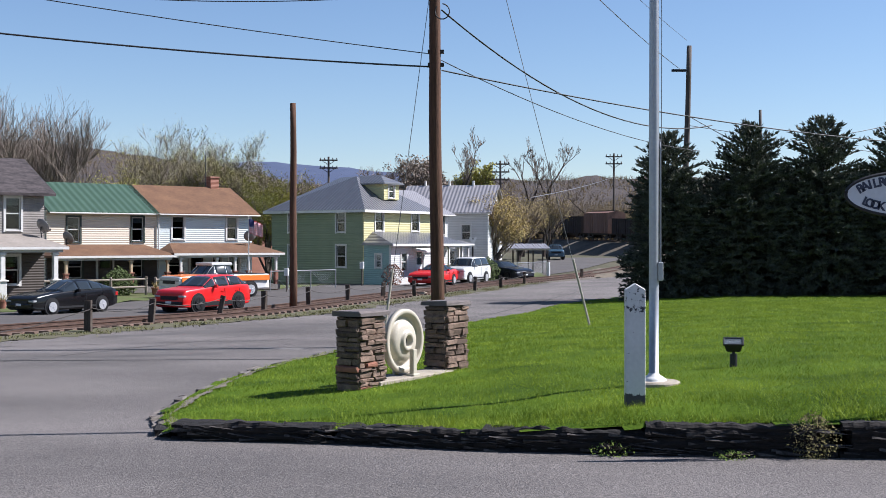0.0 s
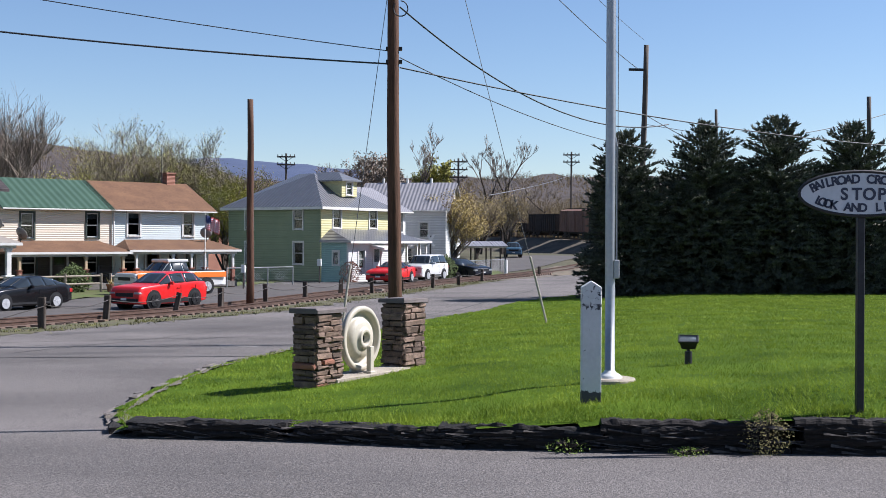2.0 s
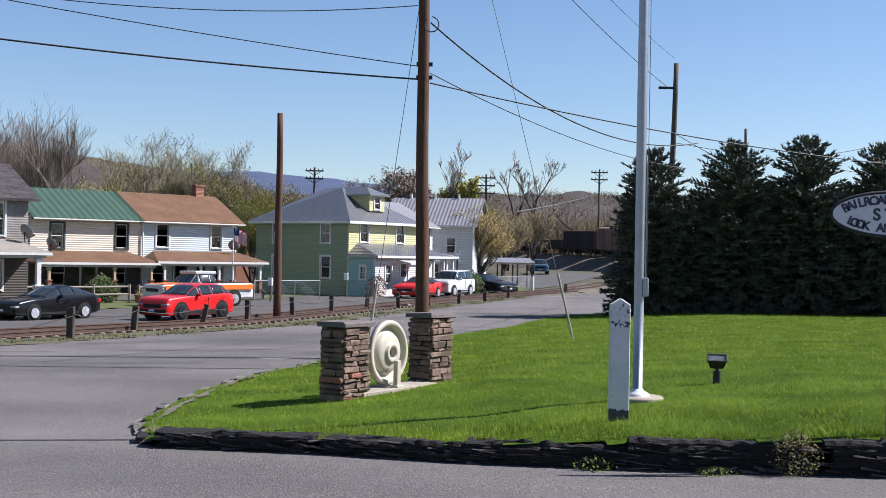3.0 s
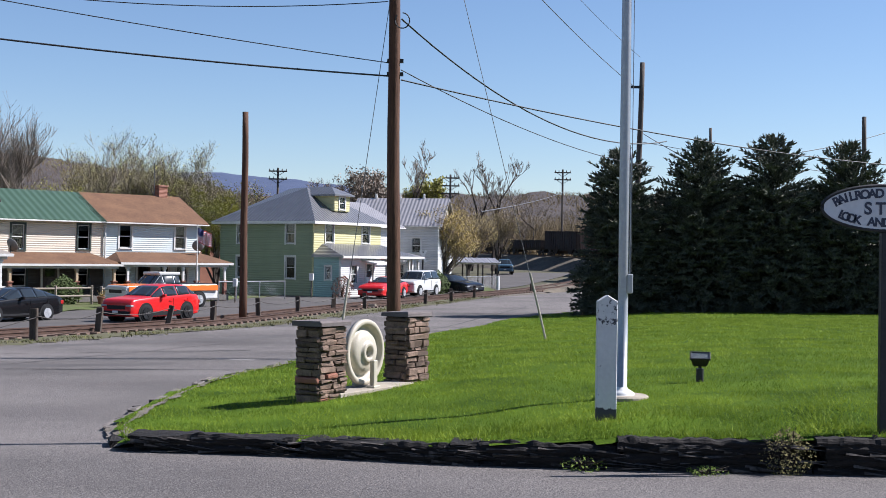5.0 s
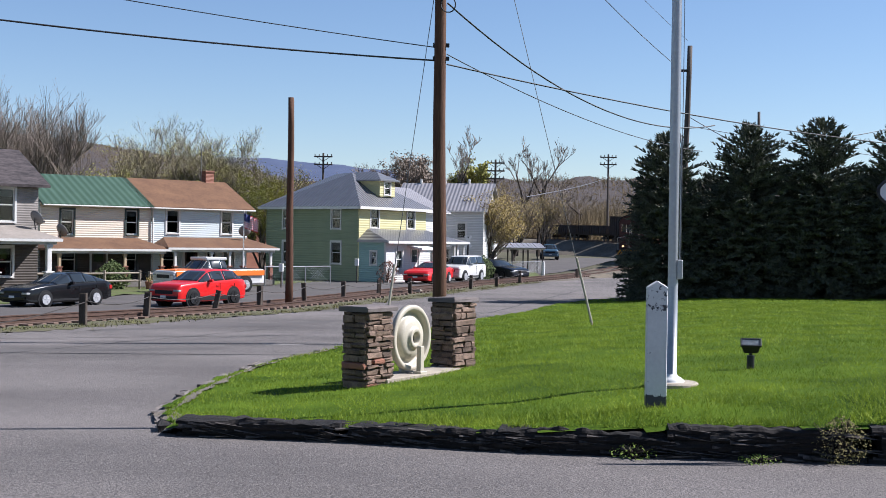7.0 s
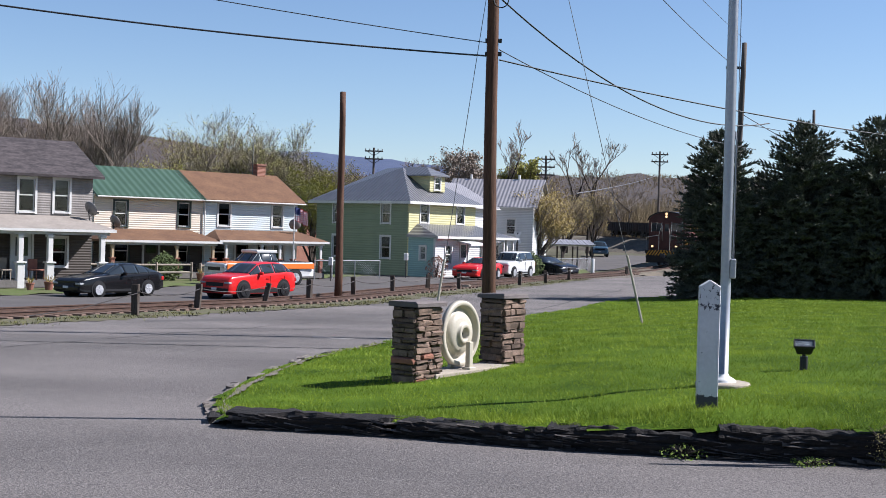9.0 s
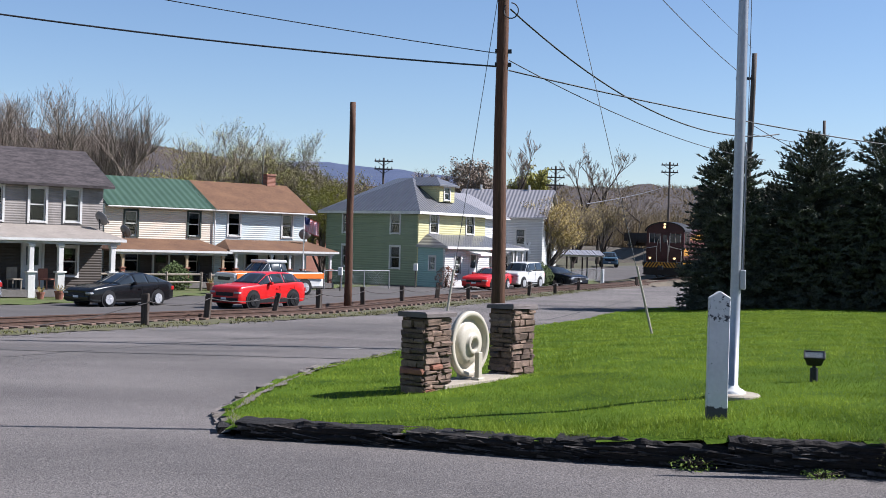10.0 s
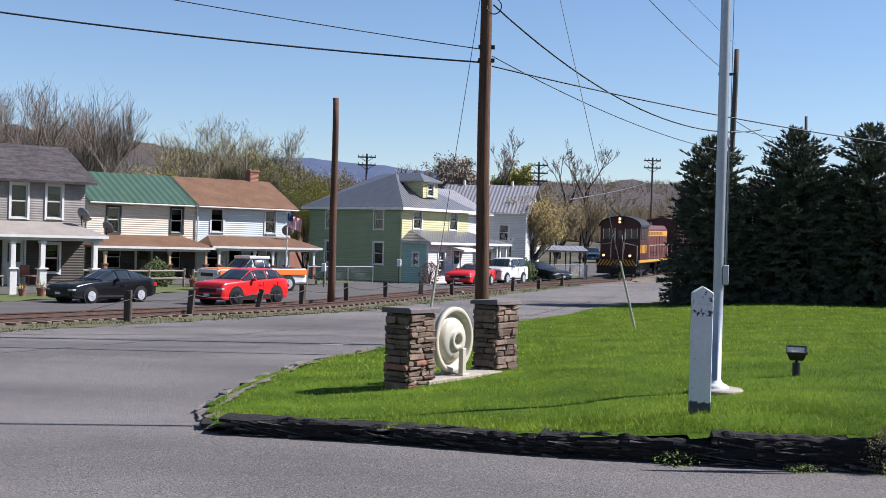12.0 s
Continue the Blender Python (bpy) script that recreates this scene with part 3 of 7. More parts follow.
# ---- spruces ----
def spruce(x, y, h, r, seed, label):
    """A spruce: whorls of drooping boughs, each a spray of short upturned needle shoots."""
    rnd = random.Random(seed)
    z = lawn_z(x, y)
    t = thing("blue_spruce", x, y, z, 0, label, "tree", "row of spruces")
    bm = bmesh.new()
    pipe(bm, [(0, 0, -0.2), (0, 0, h * 0.5), (0, 0, h)], [0.16, 0.09, 0.015], 8)
    part("trunk", bm, M_BARK, t)
    verts, faces = [], []

    def shoot(p, d, ln, w):
        d = d.normalized()
        a = d.cross(Vector((rnd.uniform(-1, 1), rnd.uniform(-1, 1), rnd.uniform(0.2, 1)))).normalized() * w
        b = d.cross(a).normalized() * w
        k = len(verts)
        q = p + d * ln
        for v in (p + a, p - a * 0.5 + b * 0.87, p - a * 0.5 - b * 0.87, q):
            verts.append(tuple(v))
        faces.extend(((k, k + 1, k + 3), (k + 1, k + 2, k + 3), (k + 2, k, k + 3)))

    zz = 0.12
    while zz < h - 0.15:
        f = zz / h
        rad = r * min((1 - f) ** 0.42, 2.9 * (1 - f)) * (0.9 + 0.1 * min(1, f * 8)) * rnd.uniform(0.88, 1.1) + 0.08
        nb = max(6, int(32 * (1 - f) + (7 if f < 0.6 else 3)))
        for i in range(nb):
            ang = rnd.uniform(0, 2 * math.pi)
            ln = rad * (rnd.uniform(0.72, 1.12) if f < 0.6 else rnd.uniform(0.55, 1.3))
            rise = -0.10 + 0.75 * f
            out = Vector((math.cos(ang), math.sin(ang), 0))
            steps_n = max(3, int(ln / 0.17))
            for s in range(1, steps_n + 1):
                u = s / steps_n
                if u < 0.12 and f < 0.5:
                    continue
                p = out * (ln * u) + Vector((0, 0, zz + rise * ln * u - 0.18 * ln * u * u + 0.16 * u ** 3))
                for q in range(3 if u < 0.6 else 6):
                    side = Vector((-out.y, out.x, 0)) * rnd.uniform(-1, 1) * (0.9 - 0.3 * u)
                    d = out * rnd.uniform(0.2, 1.0) + side + Vector((0, 0, rnd.uniform(-0.35, 0.75) + max(0.0, f - 0.5) * 1.2))
                    shoot(p + side * 0.16, d, rnd.uniform(0.12, 0.32), rnd.uniform(0.03, 0.06))
        zz += 0.19 * (1.0 - 0.35 * f)
    for i in range(10):
        shoot(Vector((0, 0, h - 0.3 + 0.03 * i)), Vector((rnd.uniform(-0.5, 0.5), rnd.uniform(-0.5, 0.5), 1)), 0.35, 0.04)
    me = bpy.data.meshes.new("crown")
    me.from_pydata(verts, [], faces)
    me.materials.append(M_SPRUCE)
    ob = new("crown", me)
    ob.parent = t
    return t


def at_px(u, y):
    """Sideways place of a bearing u at the distance y."""
    return 0.112 + 0.0153 * (y + 0.51) + u * (y + 0.51)


for u, y, h, r, sd in ((0.183, 57.5, 7.7, 2.15, 1), (0.249, 57.0, 7.9, 2.3, 2), (0.309, 56.5, 8.1, 2.35, 3), (0.372, 56.0, 7.8, 2.35, 4), (0.44, 55.5, 8.0, 2.35, 5), (0.219, 60.2, 5.8, 2.2, 6), (0.28, 60.0, 6.0, 2.2, 7), (0.345, 59.5, 6.0, 2.2, 8)):
    spruce(at_px(u, y), y, h, r, sd, "dense dark blue-green spruce in a row behind the lawn")

# ---- overhead wires ----
def wire(p, q, sag, r, label, material=None):
    bm = bmesh.new()
    p, q = Vector(p), Vector(q)
    pipe(bm, [p.lerp(q, i / 24) - Vector((0, 0, 4 * sag * (i / 24) * (1 - i / 24))) for i in range(25)], r, 5)
    return tagged(part("overhead_wire", bm, material or M_WIRE), label, "wire", "overhead wires")


wire((-15.94, 24.00, 6.15), (0.23, 27.00, 4.96), 0.22, 0.020, "thick black overhead cable tied to the utility pole")
wire((-13.74, 24.00, 6.93), (0.23, 27.00, 5.25), 0.12, 0.011, "thin black overhead wire tied to the utility pole")
wire((-11.45, 25.00, 6.72), (0.21, 27.00, 6.60), 0.42, 0.011, "thin black overhead wire tied to the utility pole")
wire((0.51, 27.00, 4.88), (25.72, 44.00, 4.48), 0.62, 0.017, "thick black overhead cable running over the lawn")
wire((0.51, 27.00, 6.22), (9.57, 40.00, 4.90), 0.95, 0.019, "twisted black overhead service cable")
wire((0.51, 27.00, 5.10), (10.09, 44.00, 4.35), 0.35, 0.012, "thin black overhead wire running to the spruces")
wire((4.73, 40.00, 10.12), (12.97, 61.00, 9.62), 0.15, 0.016, "thin black overhead wire tied to the grey pole", M_WIRE_GREY)
wire((5.66, 40.00, 10.49), (13.22, 61.00, 11.12), 0.1, 0.010, "faint grey overhead wire tied to the grey pole", M_WIRE_GREY)
wire((13.28, 61.00, 7.37), (20.37, 60.00, 3.81), 0.2, 0.02, "thin overhead wire dropping behind the spruces")
wire((13.28, 61.00, 6.89), (40.05, 75.00, 5.54), 0.3, 0.016, "thin overhead wire dropping behind the spruces")
wire((18.43, 61.00, 6.11), (30.87, 70.00, 8.96), 0.3, 0.02, "thin overhead wire crossing behind the spruces")
wire((9.69, 110.00, 5.06), (37.9, 245.00, 14.1), 0.3, 0.045, "pale service wire sloping from a far pole", M_WIRE_GREY)


def guard_wire(top, foot, split, label):
    """A guy wire whose lower end is sleeved by a pale guard tube."""
    top, foot = Vector(top), Vector(foot)
    t = thing("guy_wire", foot.x, foot.y, foot.z, 0, label, "guy wire", "guy wires")
    bm = bmesh.new()
    pipe(bm, [Vector((0, 0, -0.1)), (top - foot)], 0.008, 5)
    part("strand", bm, M_WIRE_GREY, t)
    bm = bmesh.new()
    tube(bm, Vector((0, 0, -0.05)), (top - foot) * split, 0.027, None, 8)
    part("guard", bm, M_GUARD, t, "pale weathered guard tube")


M_GUARD = mat("guard_tube", (0.374, 0.34, 0.286), (0.286, 0.252, 0.204), rough=0.7, scale=6, fine=30, bump=0.1)
guard_wire((0.99, 27.20, 10.28), (4.09, 28.80, -1.03), 0.15, "grey guy wire with a pale guard tube, anchored in the lawn")
guard_wire((0.26, 27.00, 6.70), (-0.72, 26.40, -0.69), 0.16, "grey guy wire with a pale guard tube beside the pole")
t = pole_b
for zz in (4.96, 5.25):
    bm = bmesh.new()
    box(bm, -0.22, 0.14, -0.05, 0.05, zz + 1.16, zz + 1.24)
    part("bracket", bm, M_DARK_STEEL, t)
bm = bmesh.new()
pipe(bm, [(0.1 + 0.16 * math.sin(a * 0.42), -0.14, 7.32 + 0.17 * math.cos(a * 0.42)) for a in range(14)], 0.014, 5)
part("cable_loop", bm, M_WIRE, t)
bm = bmesh.new()
box(bm, -0.55, 0.2, -0.12, 0.0, 11.3, 11.42)
part("insulator_arm", bm, M_DARK_STEEL, pole_c)


def far_pole(x, y, top, label, arms=2, size=1.0):
    z = ground_z(x, y)
    t = thing("distant_power_pole", x, y, z, 0, label, "pole", "distant power poles")
    h = top - z
    bm = bmesh.new()
    tube(bm, (0, 0, -0.3), (0, 0, h), 0.17 * size, 0.12 * size, 8)
    part("shaft", bm, M_POLE_GREY, t)
    for k in range(arms):
        za = h - (0.5 + 0.95 * k) * size
        bm = bmesh.new()
        box(bm, -1.1 * size, 1.1 * size, -0.1, 0.1, za, za + 0.16 * size)
        for i in (-1.0, -0.5, 0.5, 1.0):
            tube(bm, (i * size, 0, za + 0.16 * size), (i * size, 0, za + 0.38 * size), 0.06 * size, 0.05 * size, 6)
        for sgn in (-1, 1):
            tube(bm, (sgn * 0.75 * size, -0.12, za), (0, -0.12, za - 0.5 * size), 0.035 * size, None, 5)
        part("crossarm", bm, M_POLE_GREY, t)


far_pole(-11.45, 150,  11.44, "grey distant power pole with two crossarms")
far_pole(9.43, 150,  10.98, "grey distant power pole with crossarms behind the white house", 3)
far_pole(37.9, 245, 18.7, "grey distant power pole with two crossarms beyond the tracks", 2, 1.5)
wood_pole("cut_pole", 20.72, 75.0,  9.16, 0.12, "short grey pole top behind the spruces", material=M_POLE_GREY)
wood_pole("cut_pole", 25.13, 62.0,  8.49, 0.15, "grey wooden pole behind the spruces", material=M_POLE_GREY)

# ---- guard posts and track ----
GUARD_POSTS = ((-9.2, 34.0), (-8.68, 39.5), (-7.57, 46.0), (-6.37, 49.8), (-5.01, 54.7), (-3.45, 57.6), (-1.92, 61.0), (-0.39, 64.0), (1.23, 67.2), (3.07, 71.0), (4.86, 75.6), (6.87, 82.8), (12.2, 94.0))
M_CABLE = plain("old_cable", (0.0408, 0.034, 0.0306), 0.7)
for i, (x, y) in enumerate(GUARD_POSTS):
    rnd = random.Random(40 + i)
    t = thing("guard_post", x, y, ground_z(x, y), rnd.uniform(-20, 20), "short dark weathered wooden guard post beside the tracks", "post", "guard posts along the tracks")
    h = rnd.uniform(0.78, 0.88)
    bm = bmesh.new()
    tilt = pose(0, 0, 0, rnd.uniform(-4, 4), 12 if i == 2 else rnd.uniform(-4, 4), 0)
    for v in box(bm, -0.095, 0.095, -0.095, 0.095, -0.1, h, None, 0.012):
        v.co += Vector((rnd.uniform(-1, 1), rnd.uniform(-1, 1), rnd.uniform(-1, 1))) * 0.012
        v.co = tilt @ v.co
    part("post", bm, M_POST_WOOD, t)
    if 0 < i < 12:
        px, py = GUARD_POSTS[i - 1]
        bm = bmesh.new()
        a, b = Vector((px - 0.0, py, ground_z(px, py) + 0.66)), Vector((x, y, ground_z(x, y) + 0.66))
        off = Vector((0.1, -0.03, 0))
        pipe(bm, [a.lerp(b, k / 12) + off - Vector((0, 0, 4 * 0.16 * k / 12 * (1 - k / 12))) for k in range(13)], 0.014, 5)
        tagged(part("guard_cable", bm, M_CABLE), "sagging old steel cable strung between guard posts", "cable", "cables between guard posts")
bm = bmesh.new()
pipe(bm, [(-9.15, 33.95, ground_z(-9.2, 34) + 0.62), (-10.3, 32.6, ground_z(-10, 32) + 0.2), (-11.3, 31.4, ground_z(-11, 31) + 0.02)], 0.014, 5)
tagged(part("guard_cable", bm, M_CABLE), "loose end of old steel cable running to the ground", "cable", "cables between guard posts")

# the railway: straight beside the street, over the crossing, then climbing an S-bend behind the spruces
def track_points():
    pts = [along(a, -2.2 + 0.6 * smoothstep(30, 62, a)) for a in range(-60, 54, 6)]
    pts = [(p.x, p.y, p.z + 0.16) for p in pts]
    far = [(10.6, 96.0, -1.58), (12.67, 101.0, -1.56), (14.55, 105.5, -1.5), (16.4, 110.0, -1.42), (18.25, 114.5, -1.3), (23.5, 128, -0.95), (29.5, 145, -0.4), (33.5, 162, 0.25), (34.2, 178, 0.85), (31.9, 193, 1.25),
            (29.2, 206, 1.48), (25.6, 225, 1.65), (20.6, 245, 1.85), (12, 275, 2.1), (0, 310, 2.4), (-20, 360, 3.2)]
    eye = Vector((-0.13, -0.1, 1.016))
    pts += [eye + (Vector(p) - eye) * (0.96 if p[1] < 150 else 1.0) for p in far]
    pts = [Vector(p) for p in pts]
    out = []
    for i in range(1, len(pts) - 2):
        p0, p1, p2, p3 = pts[i - 1:i + 3]
        for k in range(8):
            u = k / 8
            out.append(0.5 * ((2 * p1) + (p2 - p0) * u + (2 * p0 - 5 * p1 + 4 * p2 - p3) * u * u + (3 * p1 - p0 - 3 * p2 + p3) * u ** 3))
    return out


TRACK = track_points()
TRACK_S = [0.0]
for p, q in zip(TRACK, TRACK[1:]):
    TRACK_S.append(TRACK_S[-1] + (q - p).length)


def on_track(s):
    """Place on the rails' centre line and its direction, s metres from the near end."""
    i = int(np.searchsorted(TRACK_S, s)) - 1
    i = max(0, min(i, len(TRACK) - 2))
    f = (s - TRACK_S[i]) / (TRACK_S[i + 1] - TRACK_S[i])
    return TRACK[i].lerp(TRACK[i + 1], f), (TRACK[i + 1] - TRACK[i]).normalized()


def ribbon(bm, prof, s0, s1, step):
    """Sweeps an open outline of (across, up) along the track."""
    rows = []
    for s in steps(s0, s1, int((s1 - s0) / step)):
        p, d = on_track(s)
        a = d.cross(Vector((0, 0, 1))).normalized()
        rows.append([bm.verts.new(p + a * x + Vector((0, 0, z))) for x, z in prof])
    for q, r in zip(rows, rows[1:]):
        for i in range(len(prof) - 1):
            bm.faces.new((q[i], q[i + 1], r[i + 1], r[i]))
    bmesh.ops.recalc_face_normals(bm, faces=bm.faces)


S_END = TRACK_S[-1]
S_CROSS = next(s for s, p in zip(TRACK_S, TRACK) if p.y > 96)
bm = bmesh.new()
ribbon(bm, [(-2.3, -0.34), (-1.5, -0.19), (1.5, -0.19), (2.2, -0.34)], 2, S_CROSS, 2.0)
tagged(part("track_bed", bm, M_BALLAST, smooth=True), "cinder ballast bed of the railway track", "track bed", "", "structure")
bm = bmesh.new()
ribbon(bm, [(-13, -4.6), (-10.5, -3.5), (-8, -2.5), (-5.2, -1.4), (-2.6, -0.35), (-1.7, -0.12), (1.7, -0.12), (2.6, -0.35), (5.2, -1.4), (8, -2.5), (10.5, -3.5), (13, -4.6)], S_CROSS + 1, S_END - 2, 1.5)
for v in bm.verts:
    v.co.z += noise.noise(v.co * 0.35) * 0.28 + noise.noise(v.co * 1.1) * 0.12 - 0.1
tagged(part("embankment", bm, M_CINDER, smooth=True), "dark cinder railway embankment with dry weeds", "embankment", "", "structure")
for side in (-0.75, 0.75):
    bm = bmesh.new()
    ribbon(bm, [(side - 0.07, -0.16), (side - 0.07, -0.145), (side - 0.012, -0.125), (side - 0.012, -0.045), (side - 0.036, -0.032), (side - 0.036, 0.0), (side + 0.036, 0.0), (side + 0.036, -0.032), (side + 0.012, -0.045), (side + 0.012, -0.125), (side + 0.07, -0.145), (side + 0.07, -0.16)], 2, S_END - 3, 2.5)
    tagged(part("rail", bm, M_RAIL), "rusty steel running rail", "rail", "rails", "structure")
tie_bm = bmesh.new()
box(tie_bm, -1.25, 1.25, -0.11, 0.11, -0.16, 0.0, None, 0.012)
tie_me = bpy.data.meshes.new("tie")
tie_bm.to_mesh(tie_me)
tie_bm.free()
tie_me.materials.append(M_TIE)
ties = thing("sleepers", 0, 0, 0, 0, "row of brown wooden sleepers under the rails", "sleepers", "", "structure")
for k in range(190):
    p, d = on_track(8 + k * 0.6)
    piece("tie", tie_me, ties, pose(p.x, p.y, p.z - 0.11, 0, 0, math.degrees(math.atan2(d.y, d.x)) - 90 + (k * 37 % 7 - 3) * 0.5))

# a strip of rough grass and cinders between the road and the track
sheet("verge", steps(-22, 12, 90), steps(18, 92, 150), lambda x, y: ground_z(x, y) + 0.012 + 0.02 * noise.noise(Vector((x, y, 0)) * 1.5), M_VERGE, "patchy grass and cinder verge beside the rails", "verge",
      lambda x, y: -0.7 < (Vector((x, y, 0)) - P0).dot(N) + 0.35 * noise.noise(Vector((x, y, 3)) * 0.6) < 0.85)

# ---- houses ----
M_BEIGE = banded("beige_siding", (0.608, 0.532, 0.426), (0.562, 0.486, 0.388), 0.12)
M_BLUE = banded("pale_blue_siding", (0.517, 0.57, 0.57), (0.471, 0.524, 0.524), 0.12)
M_GREEN = banded("green_siding", (0.22, 0.255, 0.163), (0.194, 0.228, 0.144), 0.16)
M_YELLOW_SIDING = banded("pale_yellow_siding", (0.517, 0.479, 0.251), (0.471, 0.433, 0.228), 0.16)
M_TEAL = banded("teal_siding", (0.251, 0.38, 0.357), (0.22, 0.342, 0.319), 0.14)
M_WHITE_SIDING = banded("white_siding", (0.547, 0.547, 0.532), (0.486, 0.486, 0.471), 0.13)
M_GREY_WALL = banded("grey_insulbrick", (0.30, 0.27, 0.245), (0.15, 0.135, 0.12), 0.11, profile="SIN", depth=0.01)
M_BRICK = banded("red_brick_wall", (0.274, 0.114, 0.0684), (0.205, 0.0836, 0.0532), 0.08, profile="SIN", depth=0.01)
M_ROOF_GREEN = banded("green_rib_roof", (0.062, 0.108, 0.07), (0.05, 0.088, 0.058), 0.42, "X", rough=0.4, metal=0.2, depth=0.03, profile="SIN")
M_ROOF_BROWN = mat("brown_shingles", (0.15, 0.082, 0.045), (0.095, 0.05, 0.03), rough=0.95, scale=1.2, fine=9, bump=0.6, dist=0.03)
M_ROOF_DARK = mat("dark_mixed_shingles", (0.075, 0.062, 0.062), (0.022, 0.019, 0.02), rough=0.9, scale=2.2, fine=7, bump=0.6, dist=0.03, stretch=(0.8, 2, 2))
M_ROOF_GREY = banded("grey_rib_roof", (0.205, 0.205, 0.213), (0.167, 0.167, 0.175), 0.3, "X", rough=0.35, metal=0.55, depth=0.03, profile="SIN")
M_ROOF_GREY_Y = banded("grey_rib_roof_side", (0.205, 0.205, 0.213), (0.167, 0.167, 0.175), 0.3, "Y", rough=0.35, metal=0.55, depth=0.03, profile="SIN")
M_ROOF_PORCH_GREY = mat("weathered_porch_roof", (0.258, 0.228, 0.198), (0.19, 0.167, 0.144), rough=0.85, scale=1.5, fine=8, bump=0.3)
M_INTERIOR = plain("dim_interior", (0.014, 0.013, 0.012), 0.9)
M_BLIND = mat("pale_blind", (0.471, 0.456, 0.418), (0.395, 0.38, 0.35), rough=0.8, scale=2, fine=20, bump=0.1)
M_DARK_WOOD = mat("dark_door_paint", (0.076, 0.0532, 0.0418), (0.0456, 0.0342, 0.0266), rough=0.6)
M_PORCH_FLOOR = mat("grey_porch_boards", (0.17, 0.156, 0.143), (0.116, 0.105, 0.0952), rough=0.9, scale=3, fine=12, stretch=(1, 6, 1))
# brown lower-storey siding, its colour darkened further to stand for porch shade
M_PORCH_SHADE_SIDING = banded("shaded_brown_porch_siding", (0.07, 0.057, 0.047), (0.045, 0.036, 0.03), 0.12)
M_SHUTTER = plain("dark_green_trim", (0.0228, 0.0342, 0.0266), 0.6)


def wall_mesh(bm, length, z0, z1, openings, m, th=0.16):
    """A wall of that length with openings (u0, u1, v0, v1) cut through; it stands along X, its outside towards -Y."""
    us = sorted({0.0, length, *[o[0] for o in openings], *[o[1] for o in openings]})
    vs = sorted({z0, z1, *[o[2] for o in openings], *[o[3] for o in openings]})
    full = {(i, j) for i in range(len(us) - 1) for j in range(len(vs) - 1)
            if not any(o[0] < (us[i] + us[i + 1]) / 2 < o[1] and o[2] < (vs[j] + vs[j + 1]) / 2 < o[3] for o in openings)}
    made = {}

    def v(i, j, k):
        if (i, j, k) not in made:
            made[i, j, k] = bm.verts.new(m @ Vector((us[i], th * k, vs[j])))
        return made[i, j, k]

    for i, j in full:
        bm.faces.new((v(i, j, 0), v(i + 1, j, 0), v(i + 1, j + 1, 0), v(i, j + 1, 0)))
        bm.faces.new((v(i, j, 1), v(i, j + 1, 1), v(i + 1, j + 1, 1), v(i + 1, j, 1)))
        for di, dj, p, q in ((-1, 0, (i, j), (i, j + 1)), (1, 0, (i + 1, j + 1), (i + 1, j)), (0, -1, (i + 1, j), (i, j)), (0, 1, (i, j + 1), (i + 1, j + 1))):
            if (i + di, j + dj) not in full:
                bm.faces.new((v(*p, 0), v(*q, 0), v(*q, 1), v(*p, 1)))
    bmesh.ops.recalc_face_normals(bm, faces=bm.faces)


def window(t, m, o, frame_material=None, blind=0.5):
    """A double-hung sash window filling an opening: surround and sill, two sashes with a meeting rail, panes, a half-drawn blind."""
    u0, u1, v0, v1 = o
    fm = frame_material or M_TRIM
    bm = bmesh.new()
    e = 0.10
    box(bm, u0 - e, u0, -0.045, 0.1, v0 - e, v1 + e, m)
    box(bm, u1, u1 + e, -0.045, 0.1, v0 - e, v1 + e, m)
    box(bm, u0, u1, -0.045, 0.1, v1, v1 + e, m)
    box(bm, u0, u1, -0.07, 0.1, v0 - e * 0.7, v0, m)
    w = part("window", bm, fm, t)
    mid = (v0 + v1) / 2
    bm = bmesh.new()
    for a, b, yy in ((mid - 0.02, v1, 0.03), (v0, mid + 0.02, 0.06)):
        box(bm, u0, u0 + 0.05, yy, yy + 0.03, a, b, m)
        box(bm, u1 - 0.05, u1, yy, yy + 0.03, a, b, m)
        box(bm, u0 + 0.05, u1 - 0.05, yy, yy + 0.03, a, a + 0.05, m)
        box(bm, u0 + 0.05, u1 - 0.05, yy, yy + 0.03, b - 0.05, b, m)
    part("sash", bm, M_TRIM, w)
    for a, b, yy in ((mid, v1 - 0.04, 0.042), (v0 + 0.04, mid, 0.072)):
        bm = bmesh.new()
        box(bm, u0 + 0.04, u1 - 0.04, yy, yy + 0.006, a, b, m)
        pane = part("pane", bm, M_GLASS, w)
        pane.visible_shadow = False
    if blind:
        bm = bmesh.new()
        box(bm, u0 + 0.03, u1 - 0.03, 0.13, 0.14, v1 - (v1 - v0) * blind, v1, m)
        part("blind", bm, M_BLIND, w)
    return w


def door(t, m, u0, u1, v0, v1, material):
    bm = bmesh.new()
    box(bm, u0 - 0.1, u0, -0.04, 0.1, v0, v1 + 0.1, m)
    box(bm, u1, u1 + 0.1, -0.04, 0.1, v0, v1 + 0.1, m)
    box(bm, u0, u1, -0.04, 0.1, v1, v1 + 0.1, m)
    d = part("door_frame", bm, M_TRIM, t)
    bm = bmesh.new()
    box(bm, u0, u1, 0.03, 0.08, v0, v1, m)
    box(bm, u0 + 0.12, u1 - 0.12, 0.02, 0.03, v0 + 0.15, v0 + 0.8, m)
    part("door", bm, material, d)
    bm = bmesh.new()
    box(bm, u0 + 0.14, u1 - 0.14, 0.018, 0.029, v0 + 1.0, v1 - 0.15, m)
    part("pane", bm, M_GLASS, d)


